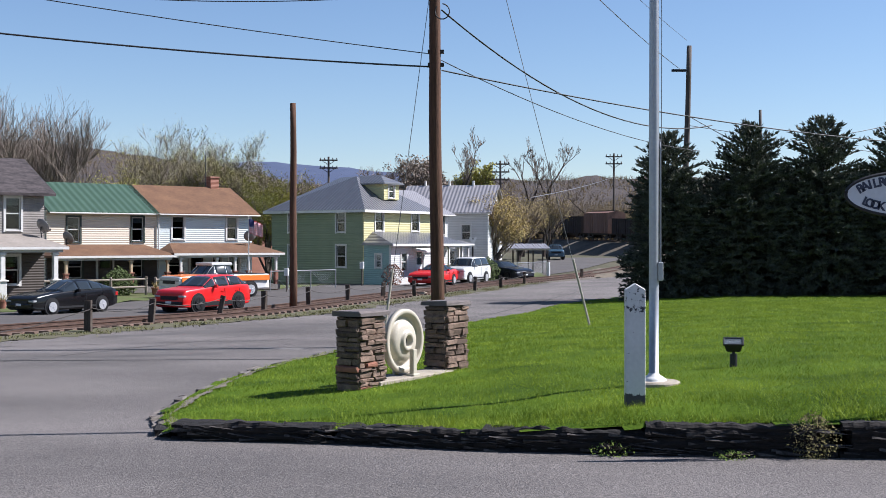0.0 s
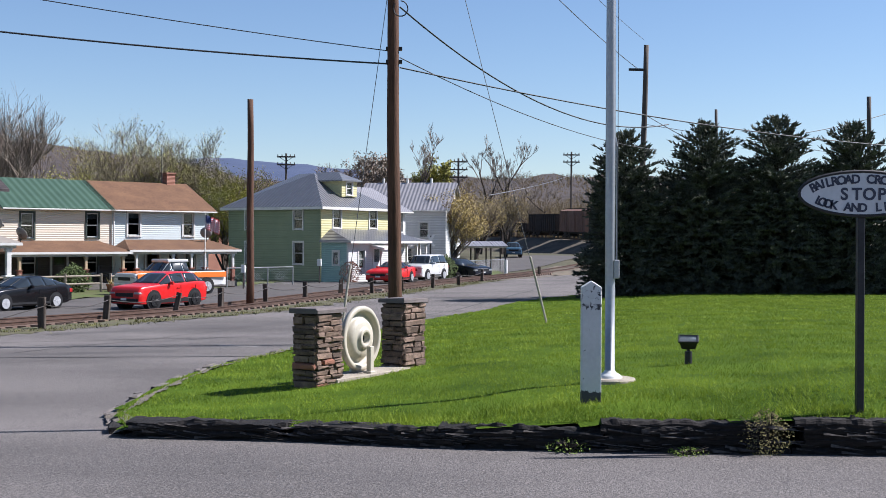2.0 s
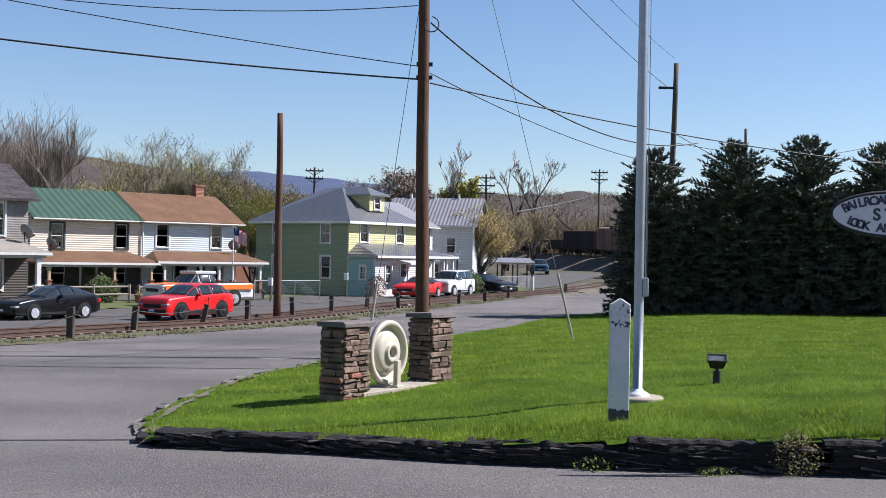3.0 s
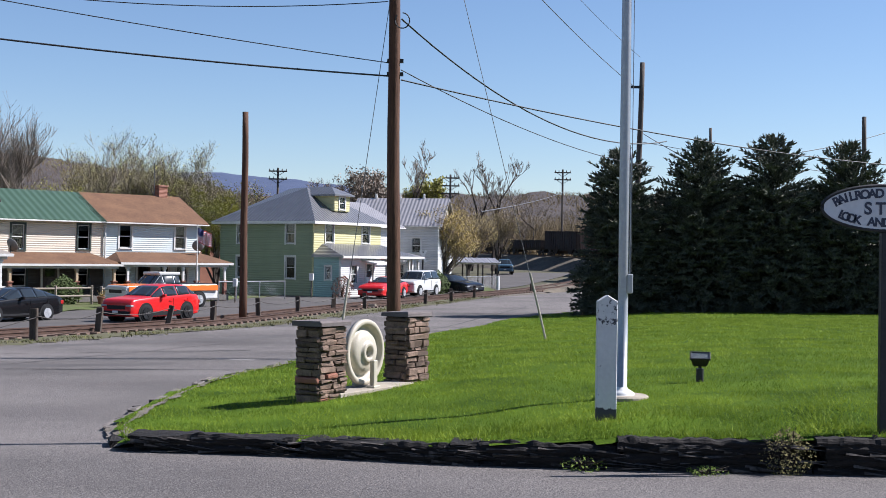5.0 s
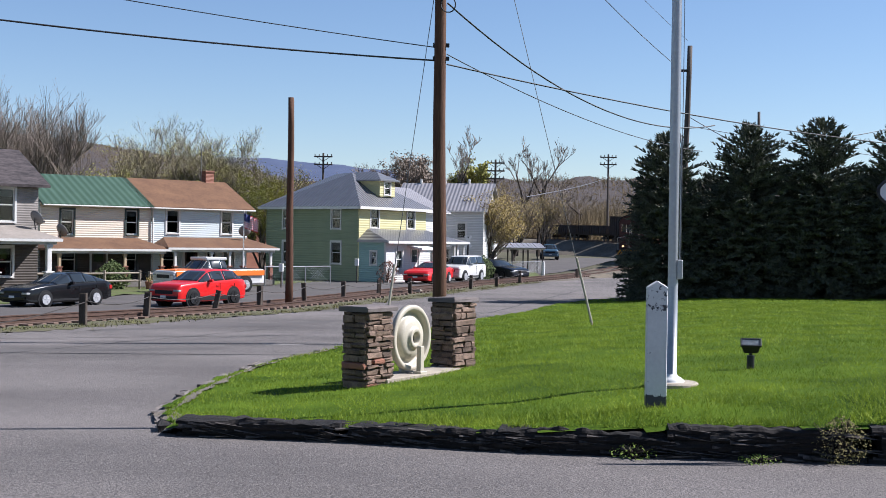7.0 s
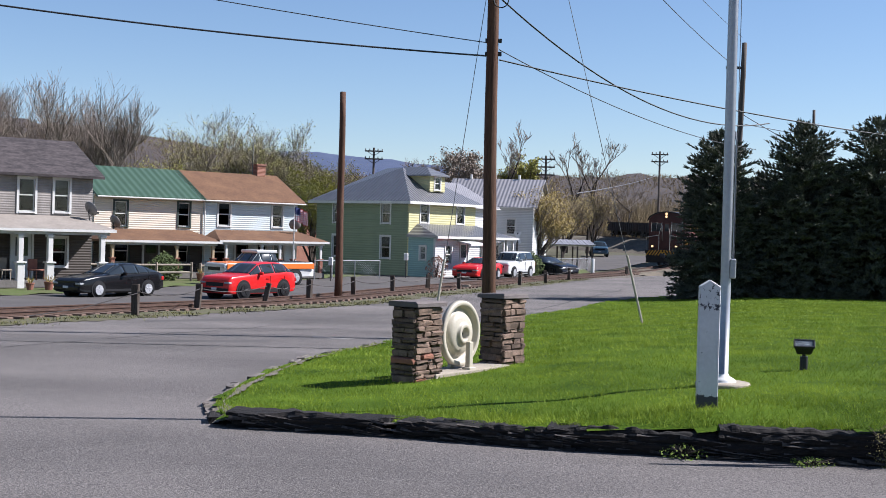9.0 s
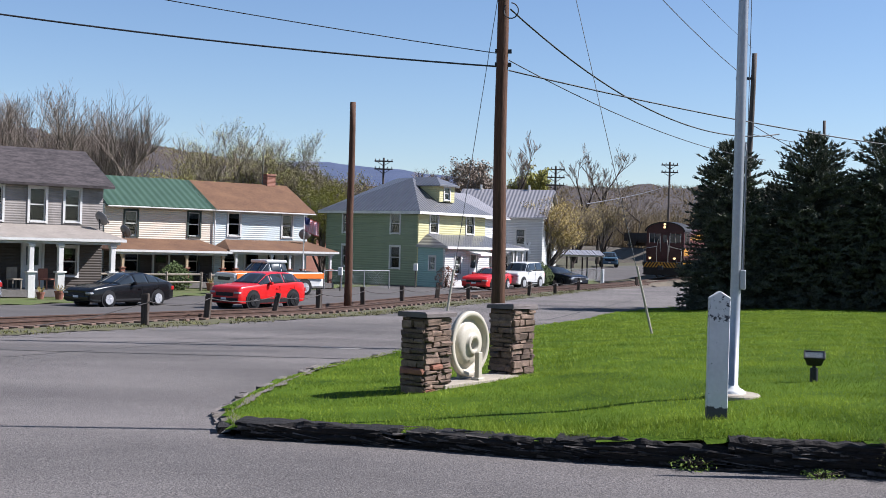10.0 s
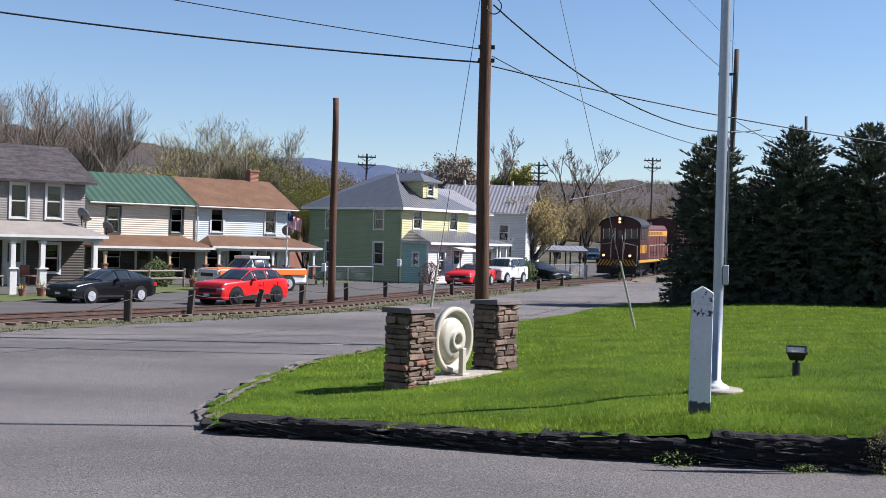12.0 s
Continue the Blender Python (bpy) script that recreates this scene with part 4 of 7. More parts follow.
def roof_slab(bm, pts, th=0.12):
    """A roof plane with thickness from its corners, in order."""
    lo = [bm.verts.new(Vector(p) - Vector((0, 0, th))) for p in pts]
    hi = [bm.verts.new(Vector(p)) for p in pts]
    bm.faces.new(hi)
    bm.faces.new(lo[::-1])
    n = len(pts)
    for i in range(n):
        bm.faces.new((lo[i], lo[(i + 1) % n], hi[(i + 1) % n], hi[i]))


def shell(t, L, D, H, wall, front, right=(), left=(), blinds=0.38, frame_material=None, front_wall=None, lower=None):
    """Four walls with windows, a dim floor and ceiling inside. front, right, left: openings on those walls."""
    ms = (pose(0, 0, 0), pose(L, 0, 0, 0, 0, 90), pose(L, D, 0, 0, 0, 180), pose(0, D, 0, 0, 0, -90))
    for m, ln, ops in zip(ms, (L, D - 0.16, L, D - 0.16), (front, right, (), left)):
        bm = bmesh.new()
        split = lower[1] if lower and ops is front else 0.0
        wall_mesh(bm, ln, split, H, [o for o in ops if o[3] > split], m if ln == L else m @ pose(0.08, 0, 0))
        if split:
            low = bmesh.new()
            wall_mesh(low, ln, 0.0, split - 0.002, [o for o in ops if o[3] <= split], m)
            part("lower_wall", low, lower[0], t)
        part("wall", bm, front_wall if front_wall and ops is front else wall, t)
        for k, o in enumerate(ops):
            if len(o) == 4 and o[2] > 0.3:
                window(t, m if ln == L else m @ pose(0.08, 0, 0), o, frame_material, blinds if (k + int(L * 10)) % 3 else 0.25)
    bm = bmesh.new()
    box(bm, 0.2, L - 0.2, 0.9, 0.95, 0.2, H - 0.1)
    box(bm, 0.2, L - 0.2, 0.18, D - 0.18, 0.1, 0.2)
    part("interior", bm, M_INTERIOR, t)


def gable_roof(t, L, D, H, ridge, material, over=0.35, wall=None, x0=0.0, ends=True, trim=True):
    bm = bmesh.new()
    k = (ridge - H) / (D / 2)
    zo = H - over * k
    roof_slab(bm, [(x0 - over * ends, -over, zo + 0.1), (x0 + L + over * ends, -over, zo + 0.1), (x0 + L + over * ends, D / 2, ridge + 0.1), (x0 - over * ends, D / 2, ridge + 0.1)])
    roof_slab(bm, [(x0 + L + over * ends, D + over, zo + 0.1), (x0 - over * ends, D + over, zo + 0.1), (x0 - over * ends, D / 2, ridge + 0.1), (x0 + L + over * ends, D / 2, ridge + 0.1)])
    r = part("roof", bm, material, t)
    if wall:
        for xx in (x0, x0 + L - 0.16):
            bm = bmesh.new()
            prism(bm, [(0, H), (D, H), (D / 2, ridge)], xx, xx + 0.16, "X")
            part("gable", bm, wall, t)
    if trim:
        bm = bmesh.new()
        box(bm, x0 - over * ends, x0 + L + over * ends, -over - 0.09, -over - 0.005, zo - 0.02, zo + 0.055, None, 0.015)
        part("gutter", bm, M_TRIM, r, "white rain gutter")
    return r


def porch(t, x0, x1, depth, wall_z, eave_z, cols, roof_material, col_material, floor=0.35, hip=True, square=0.075, pier=None):
    """A lean-to porch before the front wall: roof, fascia, posts, floor."""
    bm = bmesh.new()
    o = 0.25
    h = 0.9 if hip else 0.0
    roof_slab(bm, [(x0 - o, -depth - o, eave_z), (x1 + o, -depth - o, eave_z), (x1 + o - h, -0.02, wall_z), (x0 - o + h, -0.02, wall_z)], 0.1)
    if hip:
        roof_slab(bm, [(x1 + o, -depth - o, eave_z), (x1 + o, -0.02, eave_z), (x1 + o - h, -0.02, wall_z)], 0.1)
        roof_slab(bm, [(x0 - o, -0.02, eave_z), (x0 - o, -depth - o, eave_z), (x0 - o + h, -0.02, wall_z)], 0.1)
    bmesh.ops.recalc_face_normals(bm, faces=bm.faces)
    p = part("porch_roof", bm, roof_material, t)
    bm = bmesh.new()
    box(bm, x0 - o, x1 + o, -depth - o - 0.03, -depth - o - 0.004, eave_z - 0.13, eave_z - 0.01)
    box(bm, x0 - 0.05, x1 + 0.05, -depth - 0.06, -depth + 0.06, eave_z - 0.26, eave_z - 0.1)
    box(bm, x1 - 0.05, x1 + 0.05, -depth + 0.06, -0.02, eave_z - 0.26, eave_z - 0.1)
    part("fascia", bm, M_TRIM, p)
    for c in cols:
        bm = bmesh.new()
        s = square
        box(bm, c - s, c + s, -depth - s, -depth + s, floor + 0.75, eave_z - 0.26, None, 0.02)
        box(bm, c - s * 1.35, c + s * 1.35, -depth - s * 1.35, -depth + s * 1.35, eave_z - 0.38, eave_z - 0.27, None, 0.01)
        col = part("column", bm, col_material, t)
        bm = bmesh.new()
        box(bm, c - s * 1.45, c + s * 1.45, -depth - s * 1.45, -depth + s * 1.45, 0.0, floor + 0.75, None, 0.015)
        box(bm, c - s * 2.0, c + s * 2.0, -depth - s * 2.0, -depth + s * 2.0, floor + 0.75, floor + 0.82, None, 0.01)
        part("pier", bm, pier or M_TRIM, col)
    bm = bmesh.new()
    box(bm, x0, x1, -depth - 0.15, -0.01, 0.05, floor)
    part("porch_floor", bm, M_PORCH_FLOOR, t)


M_TAN = mat("tan_paint", (0.418, 0.319, 0.205), (0.35, 0.266, 0.167), rough=0.6)
M_PIER = mat("brick_pier", (0.258, 0.116, 0.0816), (0.19, 0.0816, 0.0578), rough=0.9, scale=5, fine=20, bump=0.5)
GZ = -1.75
M_ROOF_PALE = banded("pale_rib_roof", (0.304, 0.289, 0.296), (0.258, 0.247, 0.251), 0.3, "X", rough=0.4, metal=0.35, depth=0.03, profile="SIN")
R40 = radians(40)


def back_from(x, y, u, yaw):
    return x - u * math.cos(radians(yaw)), y - u * math.sin(radians(yaw))


def dish(x, y, z, aim, label):
    t = thing("satellite_dish", x, y, z, aim, label, "satellite dish", "satellite dishes")
    bm = bmesh.new()
    lathe(bm, [(0.0, 0.0), (0.18, -0.025), (0.36, -0.10), (0.36, -0.085), (0.18, -0.01), (0.0, 0.015)], 20, "Y")
    bmesh.ops.recalc_face_normals(bm, faces=bm.faces)
    bmesh.ops.rotate(bm, verts=bm.verts, matrix=Matrix.Rotation(radians(-28), 3, "X"))
    bmesh.ops.translate(bm, verts=bm.verts, vec=(0, 0, 0.5))
    part("reflector", bm, M_DISH, t, smooth=True)
    bm = bmesh.new()
    pipe(bm, [(0, 0.0, 0), (0, 0.05, 0.3), (0, 0.04, 0.5)], 0.025)
    pipe(bm, [(0, 0.0, 0.2), (0, -0.45, 0.35)], 0.015)
    box(bm, -0.05, 0.05, -0.52, -0.44, 0.32, 0.42)
    part("arm", bm, M_DARK_STEEL, t)


M_DISH = mat("dish_grey", (0.204, 0.197, 0.19), (0.163, 0.16, 0.156), rough=0.5, scale=3, fine=20, bump=0)

# grey house
gx, gy = back_from(-17.44, 57.0, 8.6, 40)
grey = thing("grey_house", gx, gy, GZ, 40, "grey two-storey house with a dark shingle roof and white-framed windows", "house")
shell(grey, 8.6, 6.6, 5.15, M_GREY_WALL, [(5.15, 5.88, 3.35, 4.84), (6.78, 7.48, 3.38, 4.86), (3.2, 3.93, 3.35, 4.84), (1.2, 1.93, 3.35, 4.84), (6.75, 7.4, 0.9, 2.2), (2.6, 3.4, 0.9, 2.2)], [(2.6, 3.3, 3.3, 4.7)], lower=(M_PORCH_SHADE_SIDING, 2.9), blinds=0)
gable_roof(grey, 8.6, 6.6, 5.15, 6.75, M_ROOF_DARK, 0.4, M_GREY_WALL, trim=False)
porch(grey, -0.2, 8.5, 2.1, 3.2, 2.62, (0.2, 2.3, 4.5, 5.8, 8.2), M_ROOF_PORCH_GREY, M_TRIM, square=0.11)
door(grey, pose(0, -0.06, 0), 4.9, 5.75, 0.36, 2.35, M_WHITE_PAINT)
dish(gx + 8.25 * math.cos(R40) + 0.4, gy + 8.25 * math.sin(R40) - 0.6, GZ + 3.02, 150, "grey satellite dish on the porch roof")
# twin house: one half with beige siding and a green metal roof, the other pale blue with brown shingles
twin_a = thing("beige_house", -20.07, 66.0, GZ, 40, "beige sided half of a twin house with a green metal roof", "house")
twin_b = thing("pale_blue_house", -20.07 + 6.52 * math.cos(R40), 66.0 + 6.52 * math.sin(R40), GZ, 40, "pale blue half of a twin house with brown shingle roof", "house")
shell(twin_a, 6.5, 6.2, 4.55, M_BEIGE, [(1.17, 1.87, 2.83, 4.17), (4.97, 5.65, 2.88, 4.22), (1.2, 2.0, 0.85, 2.1), (4.9, 5.6, 0.85, 2.1)], frame_material=M_SHUTTER, lower=(M_PORCH_SHADE_SIDING, 2.4))
gable_roof(twin_a, 6.5, 6.2, 4.55, 6.1, M_ROOF_GREEN, 0.35, None, ends=False)
porch(twin_a, -0.3, 6.3, 2.0, 2.68, 2.1, (0.2, 3.9, 6.1), M_ROOF_BROWN, M_TAN, pier=M_PIER)
door(twin_a, pose(0, -0.06, 0), 2.9, 3.75, 0.36, 2.05, M_DARK_WOOD)
shell(twin_b, 6.3, 6.2, 4.55, M_BLUE, [(0.97, 1.72, 3.0, 4.3), (4.57, 5.25, 3.0, 4.32), (0.7, 1.5, 0.85, 2.1), (3.6, 4.2, 0.85, 2.1), (4.7, 5.4, 0.85, 2.1)])
gable_roof(twin_b, 6.3, 6.2, 4.55, 6.1, M_ROOF_BROWN, 0.35, M_BLUE, ends=True)
porch(twin_b, 0.1, 6.9, 2.0, 2.76, 2.2, (0.4, 2.7, 3.9, 4.8, 6.7), M_ROOF_BROWN, M_TRIM, pier=M_PIER)
door(twin_b, pose(0, -0.06, 0), 2.1, 2.95, 0.36, 2.1, M_DARK_WOOD)
bm = bmesh.new()
tube(bm, (0, 0, 0.1), (0, 0, 4.5), 0.045)
bmesh.ops.translate(bm, verts=bm.verts, vec=(6.56, -0.1, 0))
part("downpipe", bm, M_TRIM, twin_a)
bm = bmesh.new()
box(bm, 5.15, 5.75, 2.9, 3.5, 5.4, 6.75, None, 0.02)
box(bm, 5.1, 5.8, 2.85, 3.55, 6.75, 6.85, None, 0.02)
part("chimney", bm, M_BRICK, twin_b, "red brick chimney stack")
bm = bmesh.new()
pipe(bm, [(5.0, 3.2, 6.1), (5.0, 3.2, 8.2)], 0.03)
part("vent_pipe", bm, M_WIRE_GREY, twin_b)
dish(-20.07 + 0.9 * math.cos(R40) + 0.5, 66 + 0.9 * math.sin(R40) - 0.9, GZ + 2.52, 150, "grey satellite dish on the porch roof")
dish(-20.07 + 12.3 * math.cos(R40) + 0.4, 66 + 12.3 * math.sin(R40) - 0.6, GZ + 2.65, 190, "white satellite dish on the porch roof")

# green house
green = thing("green_house", -3.89, 82.0, GZ, 54, "green two-storey house with yellow front and grey metal roof", "house")
GL, GD, GH, GR = 7.6, 8.3, 5.0, 7.45
shell(green, GL, GD, GH, M_GREEN, [(1.25, 2.1, 3.6, 4.95 - 0.1), (5.35, 6.2, 3.6, 4.85)], (), [(5.85, 6.6, 3.5, 4.82), (5.85, 6.65, 1.15, 2.6), (1.5, 2.2, 3.5, 4.82), (1.5, 2.2, 1.15, 2.6)], front_wall=M_YELLOW_SIDING)
bm = bmesh.new()
o = 0.4
ra, rb = (GL / 2 - 0.5, 3.3), (GL / 2 + 0.2, GD - 3.0)
roof_slab(bm, [(-o, GD + o, GH), (-o, -o, GH), (*ra, GR), (*rb, GR)], 0.14)
roof_slab(bm, [(GL + o, -o, GH), (GL + o, GD + o, GH), (*rb, GR), (*ra, GR)], 0.14)
bmesh.ops.recalc_face_normals(bm, faces=bm.faces)
part("roof", bm, M_ROOF_GREY_Y, green)
bm = bmesh.new()
roof_slab(bm, [(-o, -o, GH), (GL + o, -o, GH), (*ra, GR)], 0.14)
roof_slab(bm, [(GL + o, GD + o, GH), (-o, GD + o, GH), (*rb, GR)], 0.14)
bmesh.ops.recalc_face_normals(bm, faces=bm.faces)
part("roof", bm, M_ROOF_GREY, green)
bm = bmesh.new()
for a in ((-o - 0.08, GL + o, -o - 0.08, -o), (-o - 0.08, -o, -o, GD + o)):
    box(bm, *a, GH - 0.2, GH - 0.02)
part("gutter", bm, M_TRIM, green)
# dormer
bm = bmesh.new()
wall_mesh(bm, 1.7, 5.75, 6.85, [(0.55, 1.15, 5.9, 6.75)], pose(2.9, 0.55, 0))
box(bm, 2.9, 3.04, 0.72, 2.6, 5.75, 6.85)
box(bm, 4.46, 4.6, 0.72, 2.6, 5.75, 6.85)
dm = part("dormer", bm, M_YELLOW_SIDING, green)
window(green, pose(2.9, 0.55, 0), (0.55, 1.15, 5.9, 6.75), None, 0)
bm = bmesh.new()
roof_slab(bm, [(2.65, 0.3, 6.9), (4.85, 0.3, 6.9), (3.75, 1.5, 7.5)], 0.1)
roof_slab(bm, [(2.65, 3.4, 6.9), (2.65, 0.3, 6.9), (3.75, 1.5, 7.5), (3.75, 3.4, 7.5)], 0.1)
roof_slab(bm, [(4.85, 0.3, 6.9), (4.85, 3.4, 6.9), (3.75, 3.4, 7.5), (3.75, 1.5, 7.5)], 0.1)
bmesh.ops.recalc_face_normals(bm, faces=bm.faces)
part("dormer_roof", bm, M_ROOF_GREY_Y, dm)
# enclosed porch: teal side, white front
bm = bmesh.new()
wall_mesh(bm, 2.1, 0, 2.75, [(1.0, 1.45, 1.15, 2.0)], pose(0.02, -0.001, 0, 0, 0, -90) @ pose(0, 0, 0))
part("porch_side", bm, M_TEAL, green, "pale teal porch side wall")
window(green, pose(0.02, -0.001, 0, 0, 0, -90), (1.0, 1.45, 1.15, 2.0), None, 0.9)
bm = bmesh.new()
wall_mesh(bm, 5.0, 0, 2.75, [(1.1, 1.75, 0.9, 2.1), (2.75, 3.6, 0.3, 2.3)], pose(0.02, -2.26, 0))
part("porch_front", bm, M_WHITE_SIDING, green, "white sided porch front")
window(green, pose(0.02, -2.26, 0), (1.1, 1.75, 0.9, 2.1), None, 0.7)
door(green, pose(0.02, -2.26, 0), 2.75, 3.6, 0.3, 2.3, M_WHITE_PAINT)
bm = bmesh.new()
roof_slab(bm, [(-0.25, -2.6, 2.72), (8.6, -2.6, 2.72), (7.6, -0.03, 3.5), (0.9, -0.03, 3.5)], 0.12)
roof_slab(bm, [(-0.25, -0.03, 2.72), (-0.25, -2.6, 2.72), (0.9, -0.03, 3.5)], 0.12)
bmesh.ops.recalc_face_normals(bm, faces=bm.faces)
part("porch_roof", bm, M_ROOF_GREY, green)
bm = bmesh.new()
box(bm, -0.28, 8.6, -2.7, -2.61, 2.55, 2.71)
part("gutter", bm, M_TRIM, green)
bm = bmesh.new()
roof_slab(bm, [(2.3, -3.5, 2.25), (4.1, -3.5, 2.25), (4.1, -2.3, 2.45), (2.3, -2.3, 2.45)], 0.12)
part("door_hood", bm, M_TRIM, green)
for c in (5.3, 8.2):
    bm = bmesh.new()
    box(bm, c - 0.08, c + 0.08, -2.4, -2.24, 0.0, 2.6)
    part("column", bm, M_TRIM, green)
bm = bmesh.new()
for k in range(14):
    box(bm, 5.3 + k * 0.2, 5.34 + k * 0.2, -2.34, -2.30, 0.25, 1.0)
box(bm, 5.2, 8.2, -2.36, -2.28, 1.0, 1.07)
part("porch_railing", bm, M_DARK_STEEL, green)

# white houses beyond
wh2 = thing("white_house", 0.2, 90.6, GZ, 54, "white sided house with a pale metal roof behind the green house", "house", "white houses")
shell(wh2, 2.9, 7.0, 5.0, M_WHITE_SIDING, [(1.9, 2.5, 3.4, 4.8)])
gable_roof(wh2, 2.9, 7.0, 5.0, 6.7, M_ROOF_PALE, 0.4, M_WHITE_SIDING)
bm = bmesh.new()
box(bm, 0.3, 0.9, 3.2, 3.8, 6.2, 7.4)
part("chimney", bm, M_BRICK, wh2, "brick chimney stack")
porch(wh2, 0, 2.9, 2.0, 3.2, 2.7, (0.2, 1.5, 2.7), M_ROOF_PALE, M_TRIM)
wh1 = thing("white_house", -1.69, 98.46, GZ, -12, "white sided house with a ribbed metal gable roof", "house", "white houses")
shell(wh1, 7.0, 7.6, 5.26, M_WHITE_SIDING, [(4.9, 5.6, 3.0, 4.2), (3.6, 4.3, 0.8, 2.1)], [(1.6, 2.3, 3.0, 4.3), (4.8, 5.5, 3.0, 4.3), (3.2, 4.0, 0.8, 2.2)])
gable_roof(wh1, 7.0, 7.6, 5.26, 7.40, M_ROOF_PALE, 0.35, M_WHITE_SIDING)
bm = bmesh.new()
for k in range(3):
    tube(bm, (1.2 + 2.0 * k, 3.8, 7.30), (1.2 + 2.0 * k, 3.8, 7.85), 0.12, 0.09)
tagged(part("roof_vent", bm, M_TRIM, wh1), kind="stuff")
porch(wh1, 0.2, 4.4, 1.8, 2.9, 2.4, (0.3, 2.3, 4.2), M_ROOF_PALE, M_TRIM)
bk = thing("brick_house", -13.8, 98.0, GZ, 40, "red brick house with a rust-brown roof between the yards", "house")
shell(bk, 7.0, 7.0, 4.6, M_BRICK, [(4.4, 5.1, 2.9, 4.1)])
gable_roof(bk, 7.0, 7.0, 4.6, 6.0, M_ROOF_BROWN, 0.3, M_BRICK)

# ---- trees and hills ----
def grow(rnd, h, spread, levels, up, kids, trunk_r, first=0.25, stem=0.56):
    """Branches of a bare tree as (points, radii) and the twig ends."""
    limbs, ends = [], []

    def limb(p, d, ln, r, lv):
        n = 4
        pts, q = [p], p.copy()
        for i in range(n):
            d = (d + Vector((rnd.uniform(-1, 1), rnd.uniform(-1, 1), rnd.uniform(-0.4, 0.8) * up)) * 0.16).normalized()
            q = q + d * (ln / n)
            pts.append(q.copy())
        limbs.append((pts, [r * (1 - 0.6 * i / n) for i in range(n + 1)], lv))
        if lv == 0:
            ends.append((pts[-1], d))
            ends.append((pts[-2], d))
            return
        k = (kids if lv > 1 else kids + 1) + (3 if lv == levels and stem < 0.5 else 0)
        for i in range(k):
            f = first + (1 - first) * (i + rnd.uniform(0.3, 1.0)) / k if lv == levels else rnd.uniform(0.3, 1.0)
            j = min(n - 1, int(f * n))
            b = pts[j].lerp(pts[j + 1], f * n - j if f < 1 else 1)
            side = Vector((rnd.uniform(-1, 1), rnd.uniform(-1, 1), 0)).normalized()
            nd = (d * (0.75 if lv < levels else 0.55) + side * spread + Vector((0, 0, 0.25 * up))).normalized()
            longer = (0.75 - stem) / stem if lv == levels and stem < 0.5 else 1.0
            limb(b, nd, ln * rnd.uniform(0.5, 0.72) * longer, r * 0.5, lv - 1)

    limb(Vector((0, 0, -0.2)), Vector((rnd.uniform(-0.08, 0.08), rnd.uniform(-0.08, 0.08), 1)), h * stem, trunk_r, levels)
    return limbs, ends


def branches_mesh(bm, limbs, least):
    for pts, rad, lv in limbs:
        pipe(bm, pts, [max(r, least) for r in rad], 5 if lv > 2 else 3)


def tree(x, y, h, seed, label, leaf=None, leaf_n=6, leaf_size=0.12, spread=0.62, levels=5, kids=4, up=1.0, trunk_r=0.22, least=0.012, z=None, material=None, first=0.25, leaf_reach=0.4, width=None, stem=0.56):
    rnd = random.Random(seed)
    t = thing("tree", x, y, ground_z(x, y) if z is None else z, rnd.uniform(0, 360), label, "tree", "deciduous trees")
    limbs, ends = grow(rnd, h, spread, levels, up, kids, trunk_r, first, stem)
    top = max(e[0].z for e in ends)
    side = sorted(math.hypot(e[0].x, e[0].y) for e in ends)[int(len(ends) * 0.93)]
    kx = (width / 2) / side if width else h / top
    k = Matrix.Diagonal((kx, kx, h / top))
    bm = bmesh.new()
    branches_mesh(bm, [([k @ p for p in pts], rad, lv) for pts, rad, lv in limbs if lv >= levels - 1], least)
    part("trunk", bm, M_BARK, t)
    bm = bmesh.new()
    branches_mesh(bm, [([k @ p for p in pts], rad, lv) for pts, rad, lv in limbs if lv < levels - 1], least)
    part("branchwork", bm, material or M_TWIG, t)
    if leaf:
        verts, faces = [], []
        for p, d in ends:
            for i in range(leaf_n):
                c = k @ p + Vector((rnd.uniform(-1, 1), rnd.uniform(-1, 1), rnd.uniform(-1, 1))) * leaf_reach
                a = Vector((rnd.uniform(-1, 1), rnd.uniform(-1, 1), rnd.uniform(-1, 1))).normalized() * leaf_size * rnd.uniform(0.6, 1.2)
                b = a.orthogonal() * rnd.uniform(0.5, 0.9)
                q = len(verts)
                verts.extend((tuple(c + a), tuple(c + b), tuple(c - a), tuple(c - b)))
                faces.append((q, q + 1, q + 2, q + 3))
        me = bpy.data.meshes.new("leaves")
        me.from_pydata(verts, [], faces)
        me.materials.append(leaf)
        ob = new("leaves", me)
        ob.parent = t
    return t


BARE = "bare grey early-spring tree with fine upswept twigs"
tree(-30.62, 84, 14.0, 1, BARE, spread=0.52, levels=5, kids=5, up=1.3, first=0.06, trunk_r=0.22, least=0.007, width=10, stem=0.2)
tree(-30.31, 90, 14.2, 2, BARE, spread=0.52, levels=5, kids=5, up=1.3, first=0.06, trunk_r=0.22, least=0.007, width=9, stem=0.2)
tree(-26.20, 86, 13.2, 3, BARE, spread=0.58, levels=5, kids=5, up=1.1, first=0.06, trunk_r=0.22, least=0.007, width=10, stem=0.2)
tree(-36.12, 90, 13.5, 21, BARE, spread=0.52, levels=5, kids=5, up=1.3, first=0.06, trunk_r=0.22, least=0.007, width=10, stem=0.2)
tree(-18.72, 100, 13.0, 4, "broad rounded tree with pale green spring buds", M_BUD, 1, 0.042, spread=0.7, levels=6, kids=4, up=1.2, first=0.03, least=0.008, width=12.5, stem=0.12)
